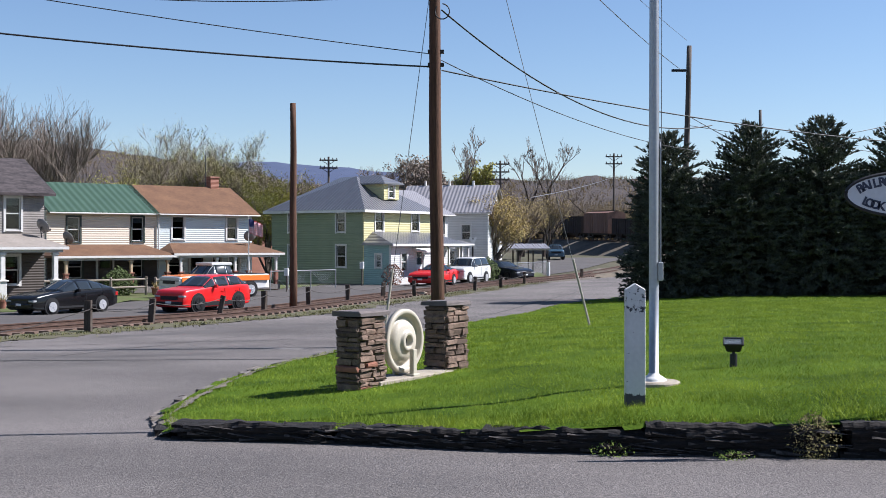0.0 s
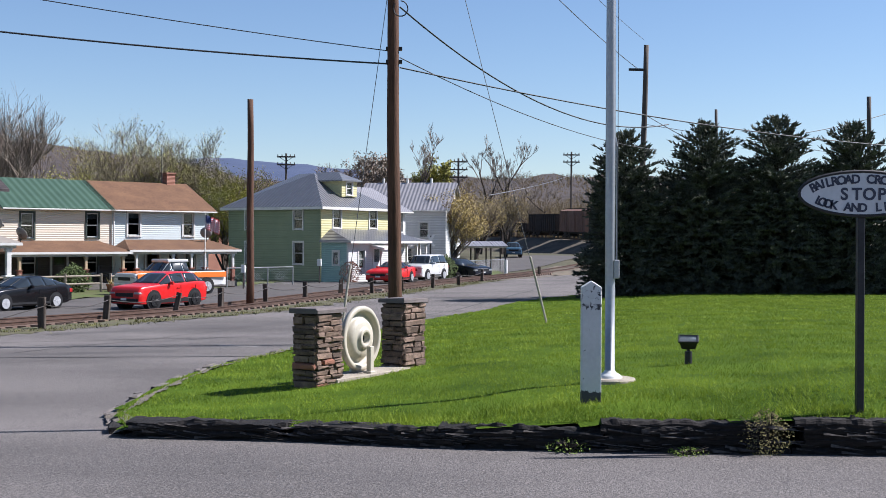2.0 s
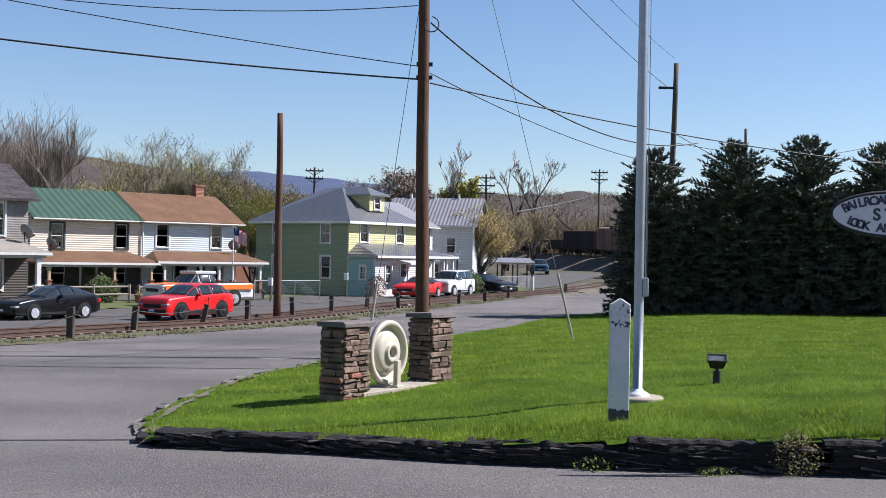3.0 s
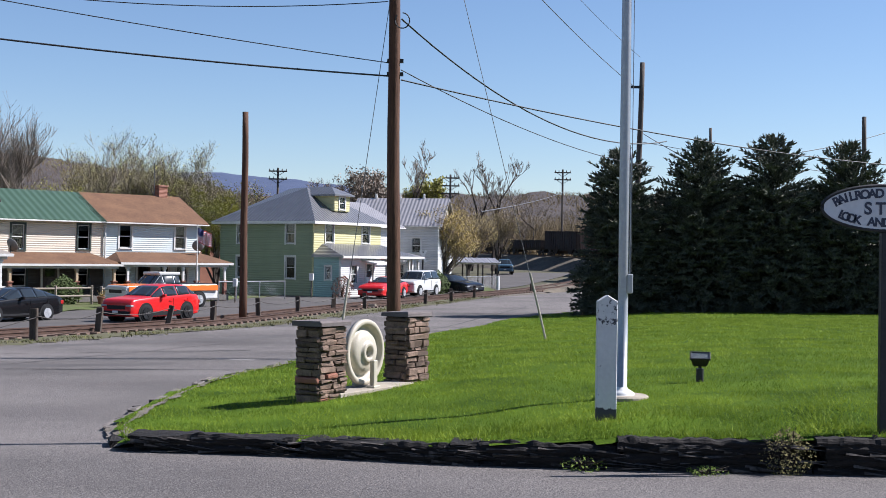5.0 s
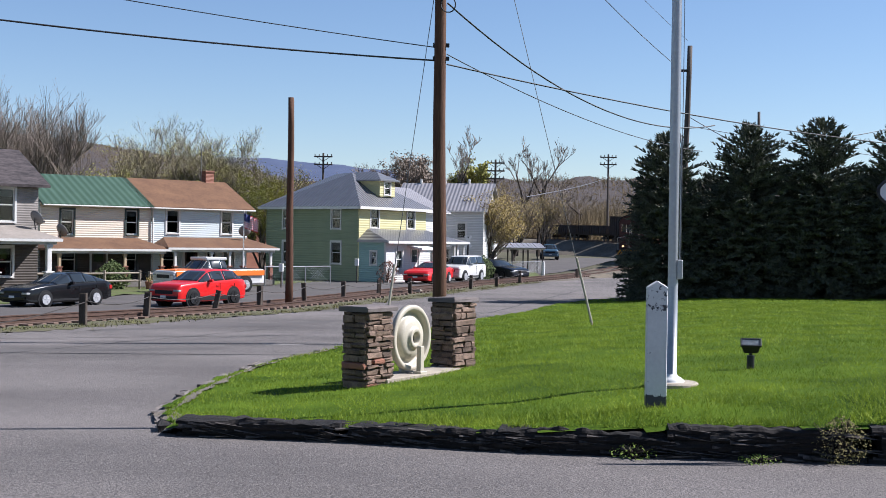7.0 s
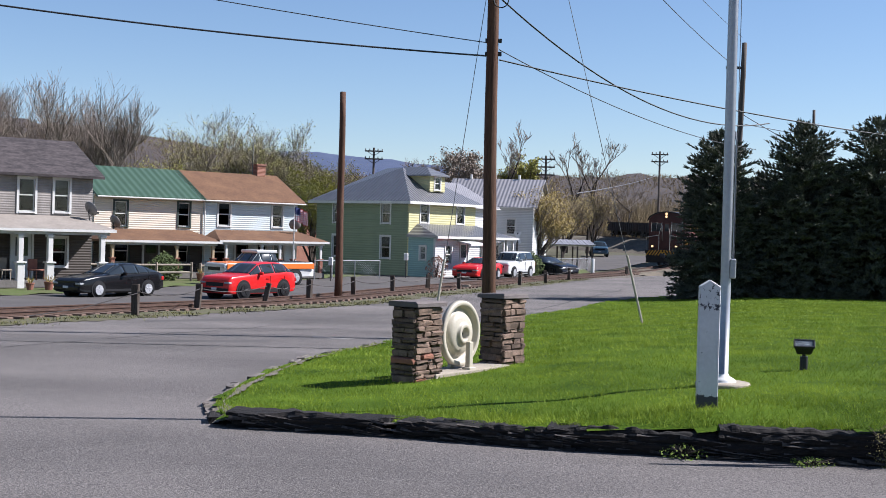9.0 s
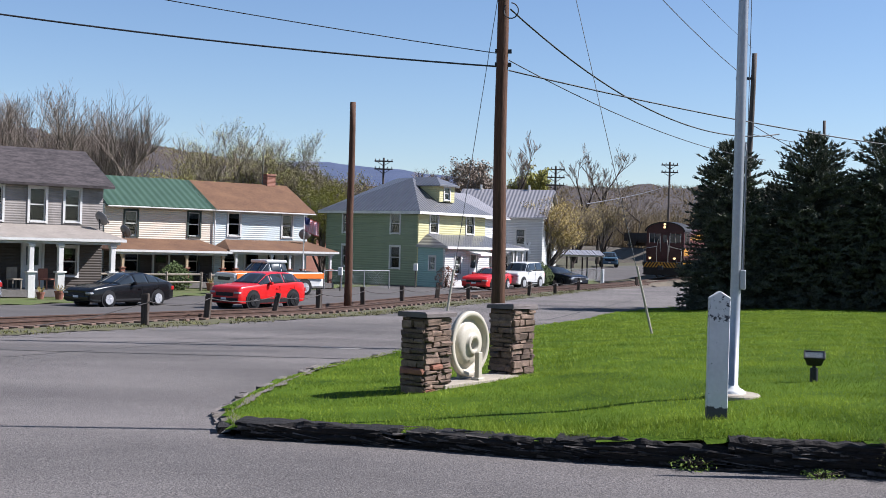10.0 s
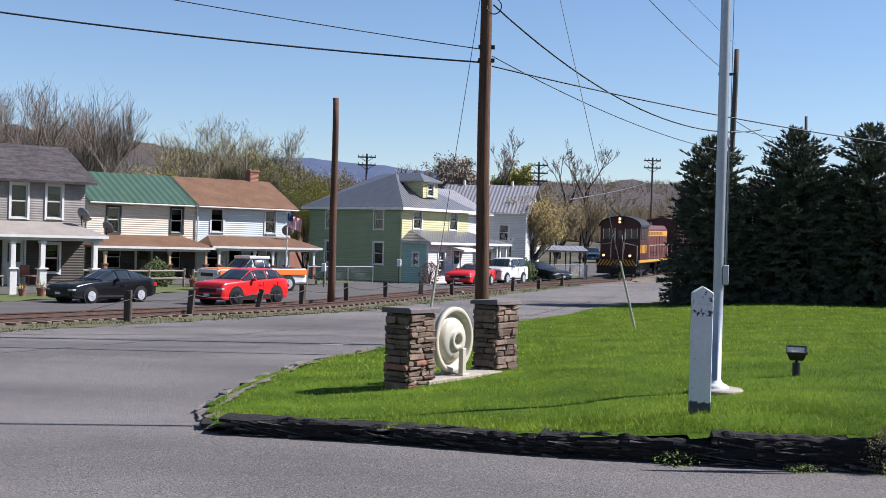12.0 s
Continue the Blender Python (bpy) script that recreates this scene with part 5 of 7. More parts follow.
tree(-14.52, 98, 12.0, 5, "broad rounded tree with pale green spring buds", M_BUD, 1, 0.055, spread=0.7, levels=6, kids=4, up=1.0, first=0.03, least=0.008, width=9.5, stem=0.12)
tree(-11.54, 92, 7.6, 6, "leafy yellow-green spring tree beside the houses", M_BUD, 4, 0.07, spread=0.7, levels=5, kids=4, first=0.05, width=5, stem=0.15)
tree(-26.86, 104, 9.4, 7, "yellow-green budding shrub tree behind the twin house", M_BUD, 2, 0.07, spread=0.8, levels=5, kids=5, first=0.05, width=8, stem=0.12)
tree(-30.21, 104, 9.0, 8, "yellow-green budding shrub tree behind the twin house", M_BUD, 2, 0.07, spread=0.8, levels=5, kids=5, first=0.05, width=8, stem=0.12)
tree(5.96, 99.5, 6.8, 9, "small tree with yellow-tan buds beside the white house", M_BUD_YELLOW, 1, 0.055, spread=0.9, levels=6, kids=4, first=0.4, trunk_r=0.34, width=7.6, least=0.008, stem=0.24)
tree(4.47, 150, 16.5, 10, "tall bare tree on the far side of the village", spread=0.7, levels=5, kids=3, least=0.02, first=0.6, width=6, up=0.6)
tree(6.40, 152, 12.5, 11, "yellow-green leafing tree in the far hedgerow", M_BUD, 2, 0.13, spread=0.5, levels=5, kids=4, least=0.015, width=5)
tree(14.17, 175, 17.0, 12, "tall bare tree beyond the tracks", spread=0.8, levels=5, kids=3, least=0.02, first=0.6, trunk_r=0.3, width=7, up=0.6)
tree(17.20, 175, 17.0, 13, "tall bare tree beyond the tracks", spread=0.8, levels=5, kids=3, least=0.02, first=0.6, trunk_r=0.3, width=8, up=0.6)
tree(31.6, 250, 17.5, 14, "bare spreading tree beyond the tracks", spread=0.8, levels=5, kids=4, least=0.014, first=0.3, trunk_r=0.3, width=15)
tree(10.99, 140, 8.6, 15, "tan budding scrub tree beyond the tracks", M_BUD_YELLOW, 1, 0.05, spread=0.7, levels=5, kids=5, least=0.01, first=0.12, width=5.5, stem=0.2)
tree(15.21, 150, 8.4, 16, "tan budding scrub tree beyond the tracks", M_BUD_YELLOW, 1, 0.05, spread=0.7, levels=5, kids=4, least=0.01, first=0.12, width=6, stem=0.2)
tree(-0.85, 145, 12.0, 17, "pale blossoming tree behind the white house", M_BLOSSOM, 3, 0.12, spread=0.6, levels=5, kids=4, least=0.015, first=0.15, width=9)
tree(-4.99, 150, 11.5, 18, "bare grey tree behind the green house", spread=0.6, levels=5, kids=5, least=0.015, first=0.15, width=9)
tree(-14.59, 150, 9.0, 19, "bare grey tree in the far woods", spread=0.6, levels=5, kids=5, least=0.015, first=0.15, width=9)

# wooded hills, nearer brown woods and the far ridge, coloured blue for haze
def hill(name, y0, y1, outline, material, label, rough, seed):
    """A long hill whose crest follows heights given against bearing; it falls to the plain in front."""
    xs = steps(-0.75, 0.75, 150)
    bm = bmesh.new()
    rows = []
    for f in (0.0, 0.25, 0.5, 0.75, 1.0):
        y = y0 + (y1 - y0) * f
        row = []
        for b in xs:
            hh = np.interp(b, [o[0] for o in outline], [o[1] for o in outline]) * y1
            n = noise.noise(Vector((b * 40, f * 3, seed))) * rough + noise.noise(Vector((b * 170, f * 9, seed + 5))) * rough * 0.45
            z = -3 + (hh + 4 + n) * (f ** 0.8)
            row.append(bm.verts.new((b * y, y, z)))
        rows.append(row)
    for q, r in zip(rows, rows[1:]):
        for i in range(len(xs) - 1):
            bm.faces.new((q[i], q[i + 1], r[i + 1], r[i]))
    return tagged(part(name, bm, material, smooth=True), label, "hill", "", "structure")


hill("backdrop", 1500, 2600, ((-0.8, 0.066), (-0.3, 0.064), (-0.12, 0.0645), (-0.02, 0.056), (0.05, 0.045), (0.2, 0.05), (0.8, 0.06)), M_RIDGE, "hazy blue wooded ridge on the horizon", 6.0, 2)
NEAR_HILL = ((-0.8, 0.10), (-0.4, 0.088), (-0.27, 0.076), (-0.16, 0.060), (-0.10, 0.047), (-0.04, 0.046), (0.02, 0.05), (0.10, 0.051), (0.16, 0.053), (0.3, 0.050), (0.8, 0.055))
hill("backdrop", 380, 900, NEAR_HILL, M_WOODS, "brown leafless wooded hill", 3.5, 4)

verts, faces = [], []
rnd = random.Random(77)
for i in range(12000):
    zone = i % 4
    y = rnd.uniform(165, 420) if zone == 1 else (rnd.uniform(118, 165) if zone == 0 else rnd.uniform(420, 900))
    b = rnd.uniform(-0.36, 0.36)
    x = b * y
    if y < 232 and 0.05 < b < 0.24:
        y = rnd.uniform(258, 330)
        x = b * y
    if y < 440 and any((TRACK[k].xy - Vector((x, y))).length < 7 for k in range(0, len(TRACK), 4)):
        continue
    if y > 420:
        f = (y - 380) / 520
        crest = np.interp(b, [o[0] for o in NEAR_HILL], [o[1] for o in NEAR_HILL]) * 900
        z = -4 + (crest + 4) * f ** 0.8
    else:
        z = ground_z(x, y) - 0.2
    h = rnd.uniform(2.5, 5.0) if y > 420 else (rnd.uniform(7.0, 13.0) if y > 165 else rnd.uniform(2.0, 5.0))
    r = h * rnd.uniform(0.2, 0.34)
    wide = 0.9 if y < 165 else (1.7 if y < 420 else 2.4)
    for k in range(36 if y < 420 else 20):
        a, q = rnd.uniform(0, 6.28), len(verts)
        lean = Vector((math.cos(a), math.sin(a), 0)) * r * rnd.uniform(0.2, 1.6)
        hh = h * rnd.uniform(0.35, 1.0)
        w = rnd.uniform(0.012, 0.035) * wide
        side = Vector((-math.sin(a + 1), math.cos(a + 1), 0)) * w
        base = Vector((x, y, z)) + lean * 0.15 + Vector((0, 0, h * rnd.uniform(0, 0.35)))
        tip = Vector((x, y, z)) + lean + Vector((0, 0, hh))
        verts.extend((tuple(base - side), tuple(base + side), tuple(tip)))
        faces.append((q, q + 1, q + 2))
me = bpy.data.meshes.new("far_woods")
me.from_pydata(verts, [], faces)
me.materials.append(M_WOODS_TWIG)
tagged(new("far_woods", me), "brown leafless thicket and woods beyond the tracks", "woods", "", "stuff")

# ---- vehicles ----
def paint(name, c, metal=0.0):
    m = plain(name, c, 0.28, metal, 0.5)
    m.node_tree.nodes["Principled BSDF"].inputs["Coat Weight"].default_value = 0.25
    return m


M_RED = paint("red_car_paint", (0.50, 0.012, 0.012))
M_CAR_BLACK = plain("black_car_paint", (0.008, 0.008, 0.009), 0.16, 0.0, 0.3)
M_CAR_WHITE = paint("white_car_paint", (0.5, 0.5, 0.49))
M_CAR_BLUE = paint("dark_blue_car_paint", (0.05, 0.10, 0.15))
M_CAR_NAVY = plain("navy_car_paint", (0.012, 0.015, 0.022), 0.16, 0.0, 0.3)
M_ORANGE = paint("orange_car_paint", (0.72, 0.17, 0.03))
M_CAR_GLASS = plain("car_glass", (0.02, 0.025, 0.028), 0.05, 0.0, 0.8)
M_HEADLIGHT = plain("headlight_glass", (0.42, 0.43, 0.43), 0.1, 0.3)
M_TAIL = plain("tail_lamp", (0.35, 0.02, 0.02), 0.2)
M_CHROME = plain("bright_metal", (0.7, 0.7, 0.72), 0.2, 0.9)
M_HUB = plain("silver_wheel", (0.36, 0.365, 0.38), 0.4, 0.2)
M_HUB_DARK = plain("black_wheel", (0.014, 0.014, 0.015), 0.4, 0.0, 0.3)
M_PLASTIC = plain("black_plastic", (0.010, 0.010, 0.011), 0.6, 0.0, 0.3)
M_PLATE = plain("blank_plate", (0.6, 0.6, 0.58), 0.5)


def road_wheel(t, x, y, r, hub, out):
    """One wheel: tyre and rim with spokes, its face towards the side out."""
    bm = bmesh.new()
    w = 0.2
    lathe(bm, [(r * 0.62, -w / 2), (r * 0.93, -w / 2), (r, -w / 2 + 0.03), (r, w / 2 - 0.03), (r * 0.93, w / 2), (r * 0.62, w / 2)], 20, "Y")
    bmesh.ops.recalc_face_normals(bm, faces=bm.faces)
    bmesh.ops.translate(bm, verts=bm.verts, vec=(x, y, r))
    wh = part("wheel", bm, M_BLACK, t, "black rubber tyre", smooth=True)
    bm = bmesh.new()
    f = y + out * (w / 2 + 0.024)
    lathe(bm, [(0, 0), (r * 0.64, 0)], 20, "Y")
    bmesh.ops.translate(bm, verts=bm.verts, vec=(x, f - out * 0.018, r))
    for k in range(5):
        a = 2 * math.pi * k / 5 + 0.3
        p, q = Vector((x + 0.05 * r * math.cos(a), f, r + 0.05 * r * math.sin(a))), Vector((x + 0.62 * r * math.cos(a), f, r + 0.62 * r * math.sin(a)))
        tube(bm, p, q, r * 0.10, r * 0.08, 6)
    lathe_pts = [(r * 0.56, -0.015), (r * 0.66, -0.015), (r * 0.66, 0.015), (r * 0.56, 0.015)]
    k0 = len(bm.verts)
    lathe(bm, lathe_pts, 20, "Y")
    bm.verts.ensure_lookup_table()
    for v in bm.verts[k0:]:
        v.co += Vector((x, f, r))
    part("rim", bm, hub, wh)


def car(name, x, y, yaw, st, label, body, hub, wheels, r, width, glass_from, glass_to, lower=None, size=1.0):
    """A car from stations (along, underside, belt, roof, half width at roof); its front is towards -X. wheels: the axles' places.
    glass_from, glass_to: the stations between which the cabin's glass lies."""
    t = thing(name, x, y, ground_z(x, y), yaw, label, "car" if "pickup" not in name else "pickup truck")
    hw = width / 2
    grid = []
    n = len(st)
    for i, (xx, zb, zbelt, zr, hr) in enumerate(st):
        pinch = 0.90 if i in (0, n - 1) else (0.97 if i in (1, n - 2) else 1.0)
        h = hw * pinch
        half = [(h * 0.90, zb), (h * 0.985, zb + 0.12), (h, (zb + zbelt) / 2 + 0.05), (h * 0.955, zbelt), (hr * pinch, zr - 0.05 if zr > zbelt + 0.1 else zr - 0.01), (hr * 0.6 * pinch, zr)]
        sec = [Vector((xx, -a, b)) for a, b in half] + [Vector((xx, a, b)) for a, b in half[::-1]]
        grid.append(sec)
    m = len(grid[0])

    def at(i, u, j, v):
        """A place on the body: u from station i to the next, v from rail j to the next, curved along the car and rounded across it."""
        def rail(jj):
            p0, p1, p2, p3 = (grid[max(0, min(n - 1, q))][jj % m] for q in (i - 1, i, i + 1, i + 2))
            ta, tb = (p2 - p0) * 0.30, (p3 - p1) * 0.30
            return p1 * (2 * u ** 3 - 3 * u * u + 1) + ta * (u ** 3 - 2 * u * u + u) + p2 * (3 * u * u - 2 * u ** 3) + tb * (u ** 3 - u * u)
        q0, q1, q2, q3 = rail(j - 1), rail(j), rail(j + 1), rail(j + 2)
        ta, tb = (q2 - q0) * 0.26, (q3 - q1) * 0.26
        return q1 * (2 * v ** 3 - 3 * v * v + 1) + ta * (v ** 3 - 2 * v * v + v) + q2 * (3 * v * v - 2 * v ** 3) + tb * (v ** 3 - v * v)

    bm = bmesh.new()
    vs = []
    for i in range(n):
        for u in ((0, 0.2, 0.4, 0.6, 0.8) if i < n - 1 else (0,)):
            vs.append([bm.verts.new(at(min(i, n - 2), u if i < n - 1 else 1.0, j, v)) for j in range(m) for v in (0, 0.33, 0.67)])
    k = len(vs[0])
    for q, s in zip(vs, vs[1:]):
        for j in range(k):
            bm.faces.new((q[j], q[(j + 1) % k], s[(j + 1) % k], s[j]))
    bm.faces.new(vs[0][::-1])
    bm.faces.new(vs[-1])
    bmesh.ops.recalc_face_normals(bm, faces=bm.faces)
    b = part("body", bm, body, t, smooth=False)
    for f in b.data.polygons:
        f.use_smooth = len(f.vertices) == 4

    def patch(pname, i, j, u0, u1, v0, v1, material, off=0.014, nu=6, nv=4):
        """A curved pane or panel lying just over the body between those stations and rails."""
        bmm = bmesh.new()
        pts = [[at(i, u0 + (u1 - u0) * a / nu, j, v0 + (v1 - v0) * c / nv) for c in range(nv + 1)] for a in range(nu + 1)]
        mid = pts[nu // 2][nv // 2]
        nrm = (pts[nu][nv // 2] - pts[0][nv // 2]).cross(pts[nu // 2][nv] - pts[nu // 2][0]).normalized()
        if nrm.dot(mid - Vector((mid.x * 0.6, 0, 0.7))) < 0:
            nrm = -nrm
        q = [[bmm.verts.new(p + nrm * off) for p in row] for row in pts]
        for a in range(nu):
            for c in range(nv):
                bmm.faces.new((q[a][c], q[a + 1][c], q[a + 1][c + 1], q[a][c + 1]))
        rim = [(a, 0) for a in range(nu)] + [(nu, c) for c in range(nv)] + [(a, nv) for a in range(nu, 0, -1)] + [(0, c) for c in range(nv, 0, -1)]
        low = {ac: bmm.verts.new(pts[ac[0]][ac[1]] - nrm * 0.02) for ac in rim}
        for e in range(len(rim)):
            x, y = rim[e], rim[(e + 1) % len(rim)]
            bmm.faces.new((q[x[0]][x[1]], low[x], low[y], q[y[0]][y[1]]))
        bmesh.ops.recalc_face_normals(bmm, faces=bmm.faces)
        return part(pname, bmm, material, t, smooth=True)

    for j in (3, 7):
        for i in range(glass_from, glass_to):
            patch("side_window", i, j, 0.05, 0.95, 0.10, 0.90, M_CAR_GLASS)
    for i, pname in ((glass_from, "windscreen"), (glass_to - 1, "rear_window")):
        for j, side in ((4, (0.1, 1)), (5, (0, 1)), (6, (0, 0.9))):
            patch(pname, i, j, 0.08, 0.90, *side, M_CAR_GLASS, 0.016)
    for ax in wheels:
        for sgn in (-1, 1):
            bm = bmesh.new()
            lathe(bm, [(0, 0), (r * 1.2, 0), (r * 1.2, 0.3), (0, 0.3)], 18, "Y")
            bmesh.ops.recalc_face_normals(bm, faces=bm.faces)
            if sgn > 0:
                bmesh.ops.rotate(bm, verts=bm.verts, matrix=Matrix.Rotation(math.pi, 3, "Z"))
            bmesh.ops.translate(bm, verts=bm.verts, vec=(ax, sgn * (hw + 0.004), r * 1.04))
            part("wheel_arch", bm, M_PLASTIC, t)
            road_wheel(t, ax, sgn * (hw - 0.075), r, hub, sgn)
    x0, x1 = st[0][0], st[-1][0]
    zb0, belt0 = st[0][1], st[0][2]
    for sgn in (-1, 1):
        bm = bmesh.new()
        box(bm, x0 - 0.015, x0 + 0.30, sgn * hw * 0.60 if sgn > 0 else -hw * 0.955, hw * 0.955 if sgn > 0 else -hw * 0.60, belt0 - 0.10, belt0 - 0.015, None, 0.015)
        part("headlight", bm, M_HEADLIGHT, t)
        bm = bmesh.new()
        zt = st[-1][2]
        box(bm, x1 - 0.16, x1 + 0.015, sgn * hw * 0.66 if sgn > 0 else -hw * 0.945, hw * 0.945 if sgn > 0 else -hw * 0.66, zt - 0.22, zt - 0.05, None, 0.015)
        part("tail_light", bm, M_TAIL, t)
        gx0 = st[glass_from + 1][0] - 0.15
        bm = bmesh.new()
        box(bm, gx0 - 0.06, gx0 + 0.06, min(sgn * (hw - 0.02), sgn * (hw + 0.18)), max(sgn * (hw - 0.02), sgn * (hw + 0.18)), st[glass_from][2] + 0.0, st[glass_from][2] + 0.14, None, 0.02)
        part("wing_mirror", bm, body, t)
        for k in (0.35, 0.68):
            hx = st[glass_from][0] + (st[glass_to][0] - st[glass_from][0]) * k + 0.12
            bm = bmesh.new()
            box(bm, hx - 0.1, hx + 0.1, min(sgn * (hw - 0.03), sgn * (hw + 0.025)), max(sgn * (hw - 0.03), sgn * (hw + 0.025)), st[2][2] - 0.15, st[2][2] - 0.12)
            part("door_handle", bm, body, t)
            bm = bmesh.new()
            box(bm, hx + 0.16, hx + 0.17, min(sgn * (hw - 0.03), sgn * (hw + 0.006)), max(sgn * (hw - 0.03), sgn * (hw + 0.006)), zb0 + 0.16, st[2][2] - 0.02)
            part("door_seam", bm, M_PLASTIC, t)
        bm = bmesh.new()
        box(bm, wheels[0] + r * 1.15, wheels[1] - r * 1.15, min(sgn * (hw - 0.04), sgn * (hw + 0.008)), max(sgn * (hw - 0.04), sgn * (hw + 0.008)), zb0 - 0.02, zb0 + (0.16 if lower else 0.07))
        part("sill", bm, lower or M_PLASTIC, t)
    bm = bmesh.new()
    box(bm, x0 - 0.02, x0 + 0.1, -hw * 0.56, hw * 0.56, belt0 - 0.22, belt0 - 0.05, None, 0.01)
    part("grille", bm, M_PLASTIC, t)
    bm = bmesh.new()
    box(bm, x0 - 0.05, x0 + 0.15, -hw * 0.86, hw * 0.86, zb0 + 0.02, zb0 + 0.20, None, 0.03)
    part("front_bumper", bm, lower or body, t)
    bm = bmesh.new()
    box(bm, x1 - 0.15, x1 + 0.05, -hw * 0.86, hw * 0.86, zb0 + 0.04, zb0 + 0.26, None, 0.03)
    part("rear_bumper", bm, lower or body, t)
    bm = bmesh.new()
    box(bm, x0 - 0.062, x0 - 0.05, -0.16, 0.16, zb0 + 0.12, zb0 + 0.22)
    part("number_plate", bm, M_PLATE, t)
    for o in t.children:
        o.scale = (size, size, size)
    return t


SUV = [(-2.28, 0.30, 0.80, 0.86, 0.70), (-2.10, 0.24, 0.98, 1.03, 0.72), (-1.35, 0.22, 1.05, 1.11, 0.74), (-0.95, 0.22, 1.08, 1.14, 0.74), (-0.15, 0.22, 1.10, 1.60, 0.62), (0.75, 0.22, 1.13, 1.66, 0.62), (1.60, 0.24, 1.17, 1.60, 0.60), (2.10, 0.28, 1.15, 1.22, 0.62), (2.30, 0.38, 0.98, 1.02, 0.6)]
SEDAN = [(-2.42, 0.28, 0.66, 0.70, 0.66), (-2.2, 0.20, 0.78, 0.83, 0.7), (-1.4, 0.18, 0.90, 0.96, 0.72), (-0.85, 0.18, 0.94, 1.0, 0.72), (0.10, 0.18, 0.97, 1.43, 0.56), (0.85, 0.18, 0.99, 1.46, 0.56), (1.45, 0.20, 1.02, 1.34, 0.56), (2.1, 0.24, 1.04, 1.10, 0.66), (2.42, 0.36, 0.92, 0.97, 0.64)]
COUPE = [(-2.32, 0.28, 0.66, 0.70, 0.66), (-2.1, 0.20, 0.80, 0.86, 0.7), (-1.2, 0.18, 0.90, 0.97, 0.72), (-0.55, 0.18, 0.92, 0.99, 0.72), (0.25, 0.18, 0.94, 1.36, 0.54), (0.75, 0.18, 0.96, 1.38, 0.54), (1.25, 0.20, 1.0, 1.28, 0.54), (1.75, 0.24, 1.02, 1.08, 0.64), (2.32, 0.36, 0.94, 0.99, 0.64)]
BOXY = [(-2.2, 0.36, 0.92, 0.98, 0.72), (-2.05, 0.28, 1.04, 1.09, 0.74), (-1.2, 0.26, 1.10, 1.15, 0.75), (-0.85, 0.26, 1.12, 1.17, 0.75), (-0.35, 0.26, 1.14, 1.72, 0.68), (0.7, 0.26, 1.15, 1.78, 0.68), (1.75, 0.28, 1.16, 1.76, 0.68), (2.1, 0.30, 1.16, 1.22, 0.70), (2.2, 0.42, 1.08, 1.12, 0.68)]
PICKUP = [(-2.75, 0.40, 0.96, 1.02, 0.76), (-2.6, 0.34, 1.06, 1.12, 0.78), (-1.5, 0.34, 1.10, 1.15, 0.79), (-1.1, 0.34, 1.12, 1.17, 0.79), (-0.55, 0.34, 1.14, 1.70, 0.66), (0.1, 0.34, 1.14, 1.74, 0.66), (0.42, 0.34, 1.14, 1.68, 0.66), (0.55, 0.34, 1.14, 1.18, 0.79), (2.75, 0.42, 1.14, 1.18, 0.79)]
car("black_sedan", -14.3, 49.2, 58, SEDAN, "shiny black four-door sedan parked on the street", M_CAR_BLACK, M_HUB, (-1.45, 1.40), 0.33, 1.85, 3, 7, size=0.9)
car("red_suv", -8.95, 50.6, 58, SUV, "bright red compact SUV parked beside the tracks", M_RED, M_HUB_DARK, (-1.38, 1.34), 0.39, 1.86, 3, 7, lower=M_PLASTIC, size=0.89)
car("red_coupe", 0.75, 80.4, 68, COUPE, "red sports coupe parked before the green house", M_RED, M_HUB, (-1.42, 1.30), 0.33, 1.86, 3, 7)
car("white_suv", 3.05, 84.8, 63, BOXY, "boxy white SUV parked before the white house", M_CAR_WHITE, M_HUB, (-1.38, 1.28), 0.37, 1.84, 3, 7)
car("dark_sedan", 6.05, 91.4, 128, SEDAN, "dark navy sedan parked in the yard entrance", M_CAR_NAVY, M_HUB_DARK, (-1.45, 1.40), 0.33, 1.85, 3, 7)
pk = car("pickup_truck", -10.60, 63.18, 44, PICKUP, "old orange and white pickup truck parked behind the red SUV", M_CAR_WHITE, M_HUB, (-1.7, 1.5), 0.38, 1.98, 3, 7, lower=M_CAR_WHITE)
for sgn in (-1, 1):
    for xa, xb, za, zb in ((0.58, 2.72, 0.84, 1.12), (-2.62, -1.0, 0.80, 1.07)):
        bm = bmesh.new()
        box(bm, xa, xb, sgn * 0.955 if sgn > 0 else -1.0, 1.0 if sgn > 0 else -0.955, za, zb, None, 0.012)
        part("orange_panel", bm, M_ORANGE, pk, "orange upper body panel")
bm = bmesh.new()
prism(bm, [(-2.62, 1.10), (-1.2, 1.15), (-1.2, 1.185), (-2.62, 1.135)], -0.86, 0.86, "Y")
part("bonnet", bm, M_ORANGE, pk, "orange bonnet")
bm = bmesh.new()
box(bm, -0.72, 0.56, -0.72, 0.72, 1.62, 1.78, None, 0.04)
part("cab_roof", bm, M_CAR_WHITE, pk, "white cab roof")
bm = bmesh.new()
box(bm, 0.62, 2.68, -0.8, 0.8, 1.181, 1.19)
part("cargo_bed", bm, M_PLASTIC, pk)
bt = car("pickup_truck", 15.7, 146.0, 86, PICKUP, "dark blue pickup truck facing the crossing road", M_CAR_BLUE, M_HUB_DARK, (-1.7, 1.5), 0.38, 1.98, 3, 7)
GREY_NOSE = car("grey_sedan", -19.6, 43.4, 46, SEDAN, "grey sedan parked further down the street", M_CHROME, M_HUB, (-1.45, 1.40), 0.33, 1.85, 3, 7)

